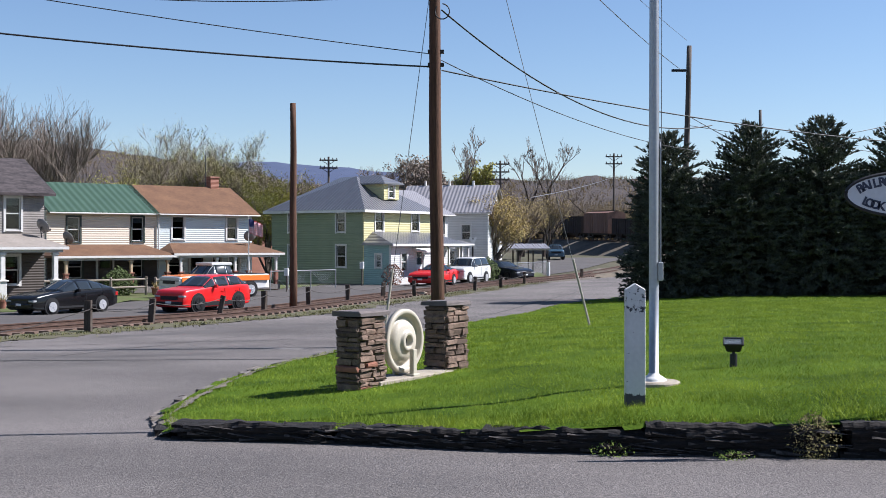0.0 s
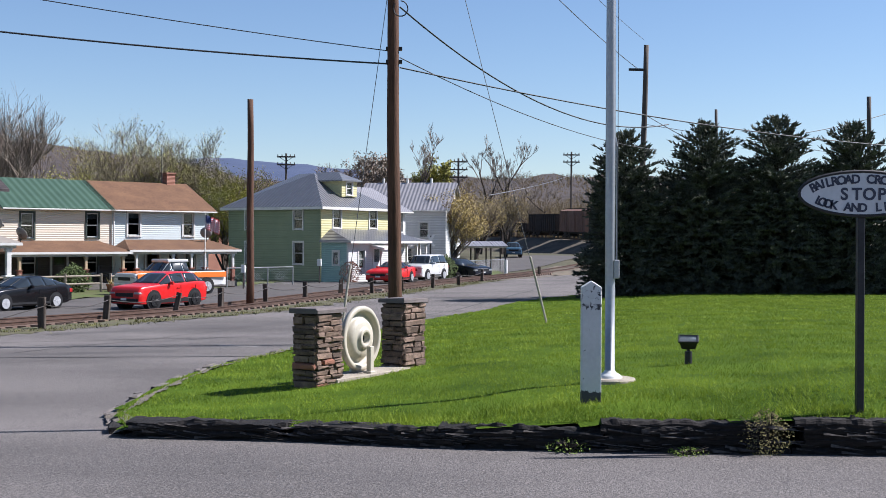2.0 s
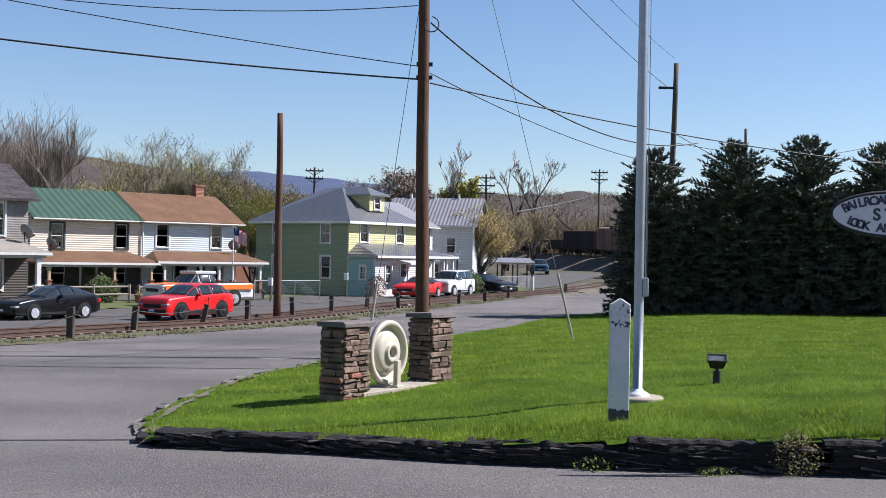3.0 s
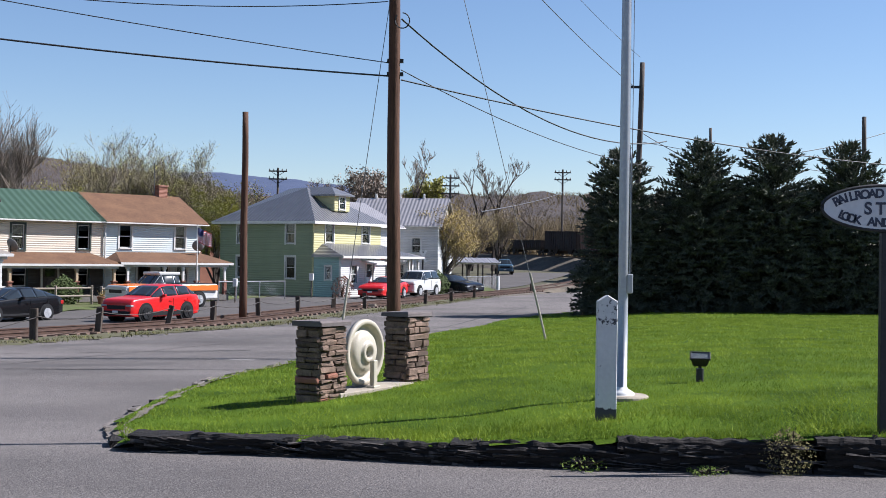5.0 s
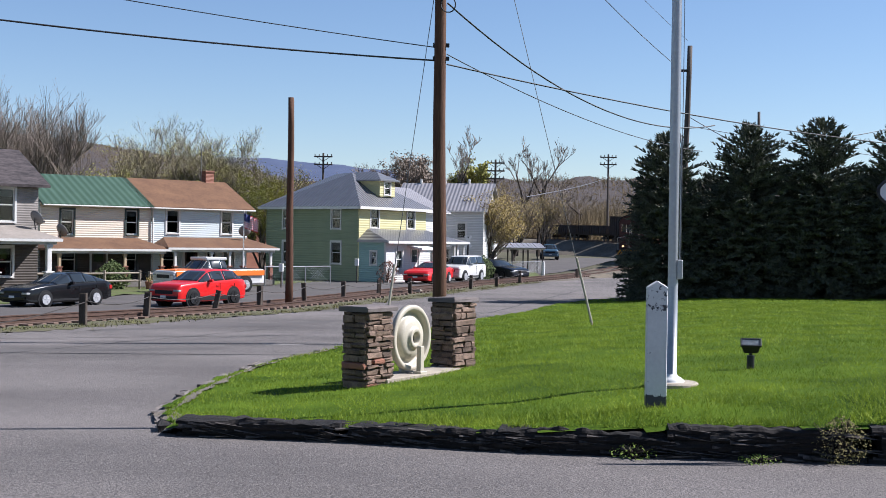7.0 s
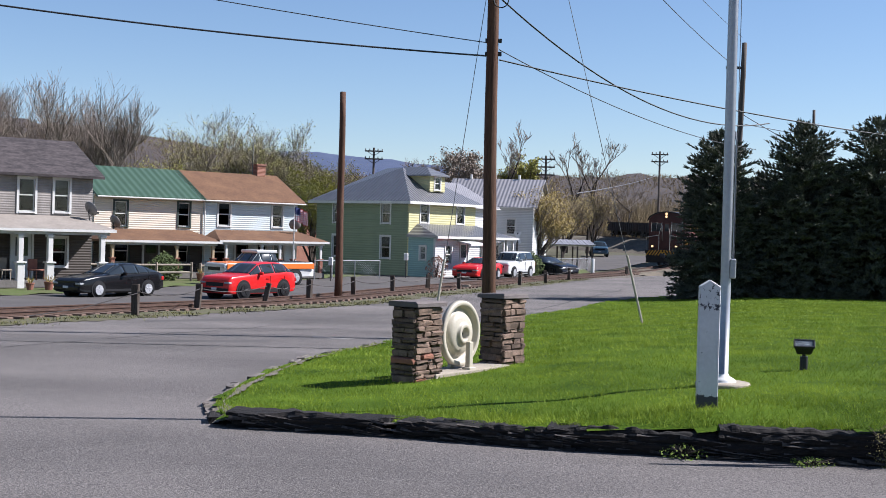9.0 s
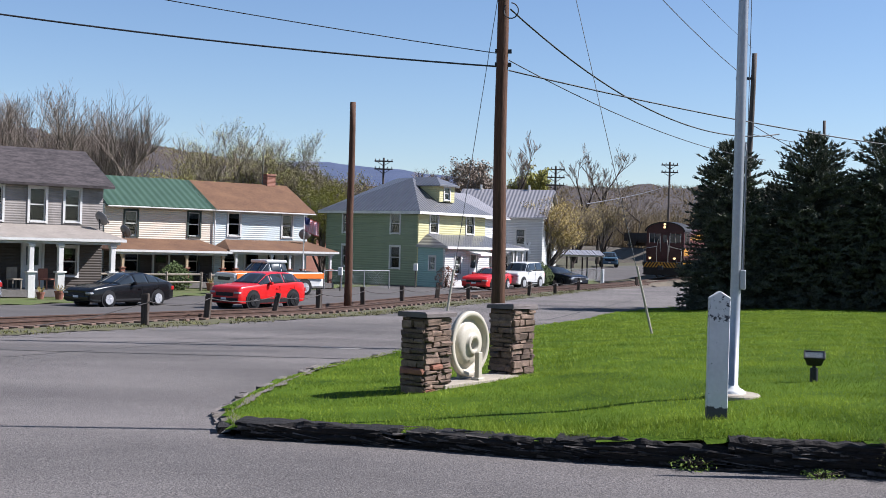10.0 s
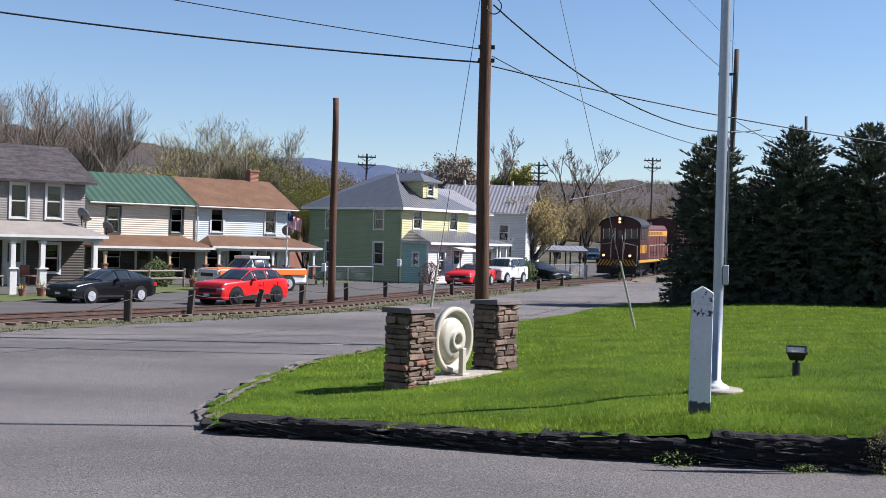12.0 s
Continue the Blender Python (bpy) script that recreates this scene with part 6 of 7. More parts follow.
# ---- train ----
M_MAROON = mat("maroon_loco_paint", (0.0578, 0.015, 0.0136), (0.0374, 0.0109, 0.0102), rough=0.4, scale=2, fine=15, bump=0.05)
M_LOCO_RED = mat("loco_side_paint", (0.116, 0.034, 0.0272), (0.0816, 0.0252, 0.0204), rough=0.4, scale=2, fine=15, bump=0.05)
M_LOCO_BLACK = mat("loco_black", (0.0136, 0.0122, 0.0116), (0.00816, 0.00748, 0.00748), rough=0.6, scale=3, fine=20, bump=0.1)
M_YELLOW = mat("loco_yellow", (0.49, 0.245, 0.0204), (0.408, 0.19, 0.0136), rough=0.5, scale=3, fine=20, bump=0.05)
M_LAMP = plain("lit_headlamp", (1.0, 0.60, 0.26), 0.3, glow=0.8)
M_CAR_RUST = mat("rusty_boxcar", (0.224, 0.129, 0.0952), (0.136, 0.0782, 0.0578), rough=0.8, scale=1.2, fine=9, bump=0.2, stretch=(1, 1, 0.3))
M_CAR_DARK = mat("dark_hopper_steel", (0.0374, 0.0272, 0.0258), (0.0204, 0.0163, 0.0156), rough=0.8, scale=1.5, fine=10, bump=0.2)
M_CAR_MAROON = mat("maroon_boxcar", (0.0816, 0.0306, 0.0272), (0.0578, 0.0218, 0.0204), rough=0.7, scale=1.2, fine=9, bump=0.2)


def bogie(t, x, wheels=(-0.95, 0.95), r=0.42):
    bm = bmesh.new()
    for sgn in (-1, 1):
        box(bm, x - 1.35, x + 1.35, min(sgn * 0.93, sgn * 1.07), max(sgn * 0.93, sgn * 1.07), 0.36, 0.62, None, 0.04)
        box(bm, x - 0.35, x + 0.35, min(sgn * 0.93, sgn * 1.1), max(sgn * 0.93, sgn * 1.1), 0.24, 0.75, None, 0.04)
    box(bm, x - 0.2, x + 0.2, -0.95, 0.95, 0.45, 0.95)
    b = part("bogie", bm, M_LOCO_BLACK, t)
    made = []
    for w in wheels:
        bm = bmesh.new()
        for sgn in (-1, 1):
            k0 = len(bm.verts)
            lathe(bm, [(0, -0.06), (r, -0.06), (r, 0.04), (r + 0.03, 0.045), (r + 0.03, 0.07), (0, 0.07)], 16, "Y")
            bm.verts.ensure_lookup_table()
            for v in bm.verts[k0:]:
                v.co = Vector((v.co.x, v.co.y * -sgn + sgn * 0.78, v.co.z))
        tube(bm, (0, -0.8, 0), (0, 0.8, 0), 0.09, None, 8)
        bmesh.ops.recalc_face_normals(bm, faces=bm.faces)
        ax = part("wheelset", bm, M_DARK_STEEL, t)
        ax.location = (x + w, 0, r)
        made.append((ax, x + w, r))
    return made


def locomotive():
    """A road switcher, short hood and cab first: +X is forward, the origin lies on the rails under its middle."""
    t = thing("diesel_locomotive", 0, 0, 0, 0, "maroon diesel locomotive with yellow stripes and lit headlights", "locomotive")
    L = 13.6
    f = L / 2
    W = 1.58
    bm = bmesh.new()
    box(bm, -f, f, -W, W, 1.05, 1.32, None, 0.02)
    part("frame", bm, M_LOCO_BLACK, t)
    for sgn in (-1, 1):
        bm = bmesh.new()
        box(bm, -f + 0.3, f - 0.4, min(sgn * (W + 0.002), sgn * (W + 0.02)), max(sgn * (W + 0.002), sgn * (W + 0.02)), 1.12, 1.30)
        part("sill_stripe", bm, M_YELLOW, t, "yellow stripe along the sill")
    # end platform: pilot with striped plate, steps
    bm = bmesh.new()
    box(bm, f - 0.05, f + 0.06, -W + 0.1, W - 0.1, 0.28, 1.32, None, 0.02)
    pilot = part("pilot", bm, M_LOCO_BLACK, t)
    for k in range(-6, 7):
        a = 0.245 * k
        d = 0.30 if k >= 0 else -0.30
        bm = bmesh.new()
        prism(bm, [(a - 0.055, 0.88), (a + 0.055, 0.88), (a + 0.055 - d * 0.0 + (-d), 1.30), (a - 0.055 + (-d), 1.30)], f + 0.062, f + 0.07, "X")
        part("chevron", bm, M_YELLOW, pilot, "slanted yellow warning stripe")
    for sgn in (-1, 1):
        bm = bmesh.new()
        for z in (0.35, 0.72, 1.05):
            box(bm, f - 0.55, f - 0.08, min(sgn * 1.2, sgn * W), max(sgn * 1.2, sgn * W), z, z + 0.05)
        part("step", bm, M_LOCO_BLACK, t)
    bm = bmesh.new()
    box(bm, f + 0.05, f + 0.55, -0.14, 0.14, 0.72, 1.0, None, 0.03)
    box(bm, f + 0.45, f + 0.62, -0.2, 0.2, 0.68, 1.04, None, 0.05)
    part("coupler", bm, M_DARK_STEEL, t)
    # cab across the front
    arch = [(-1.5, 1.32), (1.5, 1.32), (1.5, 3.75)] + [(1.5 * math.cos(a), 3.75 + 0.68 * math.sin(a)) for a in [math.pi * k / 14 for k in range(1, 14)]] + [(-1.5, 3.75)]
    bm = bmesh.new()
    prism(bm, arch, f - 3.6, f - 0.95, "X")
    cab = part("cab", bm, M_MAROON, t)
    for a in (-1.05, -0.62, 0.62, 1.05):
        bm = bmesh.new()
        box(bm, f - 0.96, f - 0.935, a - 0.19, a + 0.19, 2.85, 3.55, None, 0.01)
        part("cab_window", bm, M_CAR_GLASS, cab)
        bm = bmesh.new()
        box(bm, f - 0.945, f - 0.925, a - 0.23, a - 0.20, 2.8, 3.6)
        box(bm, f - 0.945, f - 0.925, a + 0.20, a + 0.23, 2.8, 3.6)
        part("window_frame", bm, M_CHROME, cab)
    bm = bmesh.new()
    box(bm, f - 0.96, f - 0.93, -0.3, 0.3, 1.5, 3.55, None, 0.01)
    d = part("front_door", bm, M_MAROON, cab)
    bm = bmesh.new()
    box(bm, f - 0.93, f - 0.92, -0.16, 0.16, 2.85, 3.45)
    part("pane", bm, M_CAR_GLASS, d)
    for sgn in (-1, 1):
        for xx in (f - 1.7, f - 2.7):
            bm = bmesh.new()
            box(bm, xx - 0.35, xx + 0.35, min(sgn * 1.49, sgn * 1.52), max(sgn * 1.49, sgn * 1.52), 2.8, 3.6)
            part("cab_window", bm, M_CAR_GLASS, cab)
    bm = bmesh.new()
    prism(bm, [(1.62 * math.cos(a), 3.72 + 0.78 * math.sin(a)) for a in [math.pi * k / 14 for k in range(0, 15)]] + [(1.5 * math.cos(a), 3.72 + 0.69 * math.sin(a)) for a in [math.pi * k / 14 for k in range(14, -1, -1)]], f - 3.75, f - 0.8, "X")
    part("cab_roof", bm, M_LOCO_BLACK, cab)
    # headlights
    bm = bmesh.new()
    box(bm, f - 0.95, f - 0.72, -0.17, 0.17, 3.95, 4.42, None, 0.04)
    hl = part("headlight_box", bm, M_LOCO_BLACK, t)
    for z in (4.07, 4.3):
        bm = bmesh.new()
        tube(bm, (f - 0.75, 0, z), (f - 0.68, 0, z), 0.09, 0.10, 14)
        part("headlamp", bm, M_LAMP, hl, "lit round headlamp")
    for sgn in (-1, 1):
        bm = bmesh.new()
        tube(bm, (f - 0.05, sgn * 0.98, 1.62), (f + 0.09, sgn * 0.98, 1.62), 0.085, 0.09, 14)
        part("ditch_lamp", bm, M_LAMP, t, "lit low ditch lamp")
        bm = bmesh.new()
        box(bm, f - 0.04, f + 0.05, min(sgn * 0.82, sgn * 1.14), max(sgn * 0.82, sgn * 1.14), 1.32, 1.48)
        part("lamp_bracket", bm, M_LOCO_BLACK, t)
        bm = bmesh.new()
        pipe(bm, [(f - 0.02, sgn * 1.5, 0.9), (f - 0.02, sgn * 1.5, 2.35), (f - 0.02, sgn * 0.45, 2.55), (f - 0.02, sgn * 0.35, 3.1)], 0.028)
        pipe(bm, [(f - 0.02, sgn * 0.45, 1.32), (f - 0.02, sgn * 0.45, 2.55)], 0.024)
        part("handrail", bm, M_RAILING, t, "pale handrail of the end platform")
        bm = bmesh.new()
        pipe(bm, [(f - 0.94, sgn * 0.36, 2.1), (f - 0.88, sgn * 0.36, 2.15), (f - 0.88, sgn * 0.36, 3.3), (f - 0.94, sgn * 0.36, 3.35)], 0.02)
        part("grab_iron", bm, M_RAILING, cab)
        bm = bmesh.new()
        pipe(bm, [(f - 3.8, sgn * 1.52, 2.35), (-f + 0.2, sgn * 1.52, 2.35)], 0.025)
        for k in range(6):
            pipe(bm, [(f - 3.9 - 1.6 * k, sgn * 1.52, 1.3), (f - 3.9 - 1.6 * k, sgn * 1.52, 2.35)], 0.02)
        part("side_handrail", bm, M_RAILING, t)
    # long hood behind the cab
    hood = [(-0.95, 1.32), (0.95, 1.32), (0.95, 3.55), (0.7, 3.85), (-0.7, 3.85), (-0.95, 3.55)]
    bm = bmesh.new()
    prism(bm, hood, -f + 0.9, f - 3.6, "X")
    hd = part("hood", bm, M_LOCO_RED, t)
    for sgn in (-1, 1):
        for k in range(8):
            xx = f - 4.3 - 1.0 * k
            bm = bmesh.new()
            box(bm, xx - 0.42, xx + 0.42, min(sgn * 0.95, sgn * 0.975), max(sgn * 0.95, sgn * 0.975), 1.5, 3.0, None, 0.008)
            part("hood_door", bm, M_LOCO_RED, hd)
        bm = bmesh.new()
        box(bm, -f + 1.0, f - 3.65, min(sgn * 0.953, sgn * 0.985), max(sgn * 0.953, sgn * 0.985), 3.02, 3.42)
        part("name_band", bm, M_YELLOW, hd, "yellow band along the hood")
        bm = bmesh.new()
        for k in range(13):
            box(bm, f - 4.2 - 0.55 * k, f - 3.9 - 0.55 * k, min(sgn * 0.986, sgn * 0.992), max(sgn * 0.986, sgn * 0.992), 3.1, 3.34)
        tagged(part("lettering", bm, M_LOCO_RED, hd, "row of small dark bars in place of lettering"), kind="stuff")
        bm = bmesh.new()
        for k in range(5):
            box(bm, f - 1.3 - 0.42 * k, f - 1.05 - 0.42 * k, min(sgn * 1.502, sgn * 1.51), max(sgn * 1.502, sgn * 1.51), 1.8, 2.4)
        tagged(part("lettering", bm, M_YELLOW, cab, "row of yellow bars in place of lettering"), kind="stuff")
    bm = bmesh.new()
    for k, xx in enumerate((1.2, -0.6, -3.0)):
        tube(bm, (xx, 0, 3.85), (xx, 0, 4.1), 0.35 if k else 0.2, 0.3 if k else 0.2, 12)
    part("exhaust_stack", bm, M_LOCO_BLACK, hd)
    bm = bmesh.new()
    tube(bm, (-1.9, 0, 0.72), (1.9, 0, 0.72), 0.55, None, 14)
    part("fuel_tank", bm, M_LOCO_BLACK, t)
    bm = bmesh.new()
    for y in (-0.25, 0.0, 0.3):
        tube(bm, (f - 1.8, y, 4.42), (f - 1.4, y, 4.45), 0.05, 0.08, 8)
    part("horn", bm, M_DARK_STEEL, cab)
    axles = bogie(t, f - 3.1, (-1.2, 1.2), 0.5) + bogie(t, -f + 3.1, (-1.2, 1.2), 0.5)
    for o in t.children_recursive:
        if o.parent is t:
            o.scale = (1.0, 1.08, 1.08)
            if o.name.startswith("wheelset"):
                o.location.z *= 1.08
    return t, L, [(ax, x, r * 1.08) for ax, x, r in axles]


M_RAILING = plain("pale_handrail", (0.374, 0.34, 0.286), 0.4)


def freight_car(kind, L, H, material, label):
    """kind: boxcar, hopper or gondola. Ribbed sides on a frame with two bogies."""
    t = thing(kind, 0, 0, 0, 0, label, "freight car", "freight cars of the train")
    f, W = L / 2 - 0.4, 1.45
    top = H
    bm = bmesh.new()
    box(bm, -f, f, -W * 0.55, W * 0.55, 0.82, 1.1)
    for sgn in (-1, 1):
        box(bm, sgn * f - 0.0 if sgn > 0 else -f - 0.45, f + 0.45 if sgn > 0 else -f, -0.12, 0.12, 0.75, 1.0)
    part("underframe", bm, M_LOCO_BLACK, t)
    if kind == "boxcar":
        bm = bmesh.new()
        prism(bm, [(-W, 1.1), (W, 1.1), (W, top - 0.3), (0, top), (-W, top - 0.3)], -f, f, "X")
        part("body", bm, material, t)
        for sgn in (-1, 1):
            bm = bmesh.new()
            box(bm, -1.1, 1.1, min(sgn * W, sgn * (W + 0.06)), max(sgn * W, sgn * (W + 0.06)), 1.15, top - 0.45, None, 0.01)
            part("sliding_door", bm, material, t)
        bm = bmesh.new()
        box(bm, -f - 0.1, f + 0.1, -0.3, 0.3, top + 0.03, top + 0.08)
        part("roof_walk", bm, M_LOCO_BLACK, t)
    else:
        bm = bmesh.new()
        for sgn in (-1, 1):
            box(bm, -f, f, min(sgn * (W - 0.06), sgn * W), max(sgn * (W - 0.06), sgn * W), 1.1, top)
            box(bm, min(sgn * f, sgn * (f - 0.06)), max(sgn * f, sgn * (f - 0.06)), -W + 0.06, W - 0.06, 1.1, top)
        box(bm, -f, f, -W + 0.06, W - 0.06, 1.1, 1.18)
        body = part("body", bm, material, t)
        bm = bmesh.new()
        for sgn in (-1, 1):
            box(bm, -f - 0.04, f + 0.04, min(sgn * W, sgn * (W + 0.08)), max(sgn * W, sgn * (W + 0.08)), top - 0.1, top + 0.03)
        part("top_chord", bm, material, body)
        if kind == "hopper":
            for xx in (-f * 0.45, f * 0.45):
                bm = bmesh.new()
                prism(bm, [(xx - 1.4, 1.1), (xx + 1.4, 1.1), (xx + 0.4, 0.35), (xx - 0.4, 0.35)], -1.0, 1.0, "Y")
                part("hopper_chute", bm, material, t)
    n = int(L / 1.1)
    for sgn in (-1, 1):
        for k in range(n + 1):
            xx = -f + 0.08 + (2 * f - 0.16) * k / n
            if kind == "boxcar" and abs(xx) < 1.15:
                continue
            bm = bmesh.new()
            box(bm, xx - 0.05, xx + 0.05, min(sgn * W, sgn * (W + 0.07)), max(sgn * W, sgn * (W + 0.07)), 1.1, (top if kind != "boxcar" else top - 0.32) - 0.1)
            part("side_rib", bm, material, t)
    bogie(t, f - 1.7)
    bogie(t, -f + 1.7)
    return t, L


def consist():
    """The locomotive and its cars in order, with the distance of each one's middle behind the front."""
    loco, ll, axles = locomotive()
    out = [(loco, ll, ll / 2)]
    at = ll + 0.9
    B, H, G = "boxcar", "hopper", "gondola"
    for kind, L, hh, m, lab in ((B, 13.0, 4.9, M_CAR_MAROON, "maroon wooden boxcar coupled behind the locomotive"), (H, 10.0, 3.5, M_CAR_DARK, "dark steel hopper car"), (H, 9.2, 3.5, M_CAR_DARK, "dark steel hopper car"),
                                (B, 12.5, 4.75, M_CAR_RUST, "rusty brown boxcar with weathered sides"), (H, 15.4, 3.95, M_CAR_DARK, "tall dark ribbed hopper car"),
                                (G, 18.6, 2.45, M_CAR_DARK, "low dark ribbed gondola car"), (H, 15.8, 2.5, M_CAR_DARK, "low dark hopper car at the end of the train")):
        c, L = freight_car(kind, L, hh, m, lab)
        out.append((c, L, at + L / 2))
        at += L + 0.9
    return out, axles


TRAIN, AXLES = consist()
S_AT_END = next(s for s, p in zip(TRACK_S, TRACK) if p.y >= 97.0)
SPEED = 4.5


def train_pose(L, behind, t):
    s = S_AT_END + SPEED * (12.0 - t) + behind
    a, _ = on_track(s - L * 0.32)
    b, _ = on_track(s + L * 0.32)
    mid = (a + b) / 2
    d = (a - b).normalized()
    return pose(mid.x, mid.y, mid.z, 0, -math.degrees(math.asin(d.z)), math.degrees(math.atan2(d.y, d.x)))


# ---- flag on the porch ----
M_FLAG_RED = plain("flag_red", (0.45, 0.02, 0.03), 0.8)
M_FLAG_WHITE = plain("flag_white", (0.75, 0.75, 0.75), 0.8)
M_FLAG_BLUE = plain("flag_blue", (0.02, 0.03, 0.12), 0.8)
FLAG_AT = (-9.64, 68.50, 2.43)
flag_pole = thing("porch_flagpole", FLAG_AT[0], FLAG_AT[1], GZ, 0, "thin white flagpole standing at the porch corner", "flagpole")
bm = bmesh.new()
tube(bm, (0, 0, -0.1), (0, 0, FLAG_AT[2] - GZ + 0.1), 0.035, 0.025, 10)
part("pole", bm, M_TRIM, flag_pole)
flag_scale = 0.8
flag = thing("national_flag", FLAG_AT[0], FLAG_AT[1], FLAG_AT[2] - 0.05, -20, "striped red, white and blue flag flying from a porch pole", "flag")
FLAG_STRIPS = []
for k in range(7):
    bm = bmesh.new()
    mats = []
    for r in range(13):
        z0 = -0.075 * (r + 1)
        box(bm, 0.0, 0.205, -0.004, 0.004, z0, z0 + 0.075)
        mats += [2 if (k < 3 and r < 7) else (0 if r % 2 == 0 else 1)] * 6
    me = bpy.data.meshes.new("cloth_strip")
    bm.to_mesh(me)
    bm.free()
    for m in (M_FLAG_RED, M_FLAG_WHITE, M_FLAG_BLUE):
        me.materials.append(m)
    for p, q in zip(me.polygons, mats):
        p.material_index = q
    me.transform(Matrix.Diagonal((flag_scale, 1, flag_scale, 1)))
    ob = new("cloth_strip", me)
    ob.parent = flag
    FLAG_STRIPS.append(ob)


def flag_rows(k):
    """The strip's pose in the flag's space, as a wave runs out along the cloth."""
    rows = []
    for i in range(41):
        t = 0.3 * i
        p = Vector((0.03, 0, 0))
        for j in range(k + 1):
            yaw = (50 if j % 2 else -34) + 9 * math.sin(3.1 * t - 0.95 * j) + 6 * math.sin(1.3 * t)
            m = pose(p.x, p.y, p.z, 0, 3 * math.sin(1.1 * t + j), yaw)
            if j < k:
                p = m @ Vector((0.2 * flag_scale, 0, -0.05))
        rows.append((t, m))
    return rows


# ---- railway warning sign ----
M_SIGN = chipped("chipped_sign_white", (0.562, 0.57, 0.578), (0.076, 0.0684, 0.0684), 0.86, 16)
M_LETTER = plain("sign_lettering", (0.03, 0.035, 0.06), 0.6)


def crossing_sign():
    """A cast oval sign on a square steel post; the words follow the rim."""
    x, y = 4.27, 10.0 + 0.75
    y = 10.75
    x = 4.57
    z = lawn_z(x, y)
    t = thing("railway_warning_sign", x, y, z - 0.05, 0, "white oval cast warning sign with dark letters on a post", "sign")
    c, a, b = 2.10, 0.60, 0.205
    rim = lambda k, r: (a * r * math.cos(k), c + b * r * math.sin(k))
    ring = [2 * math.pi * i / 48 for i in range(48)]
    bm = bmesh.new()
    prism(bm, [rim(k, 1.0) for k in ring], -0.012, 0.012)
    plate = part("plate", bm, M_SIGN, t)
    bm = bmesh.new()
    pipe(bm, [(rim(k, 1.0)[0], -0.005, rim(k, 1.0)[1]) for k in ring + [0.0, 0.13]], 0.017, 6)
    part("rim", bm, M_DARK_STEEL, plate, "dark raised rim")

    def letters(word, size, place):
        for i, ch in enumerate(word):
            if ch == " ":
                continue
            px, pz, tilt = place(i, len(word))
            cu = bpy.data.curves.new("letter", "FONT")
            cu.body, cu.size, cu.extrude, cu.offset, cu.align_x = ch, size, 0.003, 0.004, "CENTER"
            cu.materials.append(M_LETTER)
            ob = new("letter", cu)
            ob.parent = plate
            ob.matrix_basis = pose(px, -0.014, pz, 90, 0, 0) @ pose(0, 0, 0, 0, 0, tilt)

    def arc(sign, span, lift):
        def place(i, n):
            u = (i + 0.5) / n - 0.5
            k = math.pi / 2 - u * span
            px = a * 0.80 * math.cos(k) * 1.06
            pz = c + sign * (b * 0.70 * math.sin(k)) - lift
            slope = math.degrees(math.atan2(-sign * b * 0.70 * math.sin(u * span), a * 0.80 * math.cos(u * span)))
            return px, pz, slope
        return place

    letters("RAILROAD CROSSING", 0.112, arc(1, 2.3, 0.045))
    letters("STOP", 0.155, lambda i, n: ((i - 1.5) * 0.118, c - 0.055, 0))
    letters("LOOK AND LISTEN", 0.108, arc(-1, 2.2, 0.022))
    bm = bmesh.new()
    box(bm, -0.033, 0.033, 0.014, 0.08, -0.3, c + 0.18, None, 0.006)
    part("post", bm, M_DARK_STEEL, t)


crossing_sign()

# ---- yards along the street ----
sheet("yard", steps(-46, 2, 60), steps(36, 92, 70), lambda x, y: ground_z(x, y) + 0.015 + 0.03 * noise.noise(Vector((x, y, 7)) * 0.8), M_YARD, "patchy green yard grass before the houses", "yard",
      lambda x, y: (Vector((x, y, 0)) - P0).dot(N) < -12.0)
sheet("yard", steps(4, 14, 30), steps(97, 114, 30), lambda x, y: ground_z(x, y) + 0.02 + 0.03 * noise.noise(Vector((x, y, 7)) * 0.8), M_YARD, "patchy green yard grass round the open shelter", "yard",
      lambda x, y: 0.052 < x / y < 0.098 + 0.006 * noise.noise(Vector((x, y, 2)) * 0.5))
M_CHAIN = plain("galvanised_wire", (0.286, 0.292, 0.299), 0.4, 0.6)


def rail_fence(pts, h, label):
    """Posts with two rails; the outline runs through the points."""
    t = thing("rail_fence", *pts[0], ground_z(*pts[0]), 0, label, "fence")
    o = Vector((*pts[0], ground_z(*pts[0])))
    for i, p in enumerate(pts):
        q = Vector((*p, ground_z(*p))) - o
        bm = bmesh.new()
        box(bm, q.x - 0.06, q.x + 0.06, q.y - 0.06, q.y + 0.06, q.z - 0.1, q.z + h, None, 0.01)
        part("post", bm, M_FENCE, t)
        if i:
            r = Vector((*pts[i - 1], ground_z(*pts[i - 1]))) - o
            for f in (0.45, 0.85):
                bm = bmesh.new()
                tube(bm, r + Vector((0, 0, h * f)), q + Vector((0, 0, h * f + 0.02 * (i % 2))), 0.055, 0.05, 8)
                part("rail", bm, M_FENCE, t)
    return t


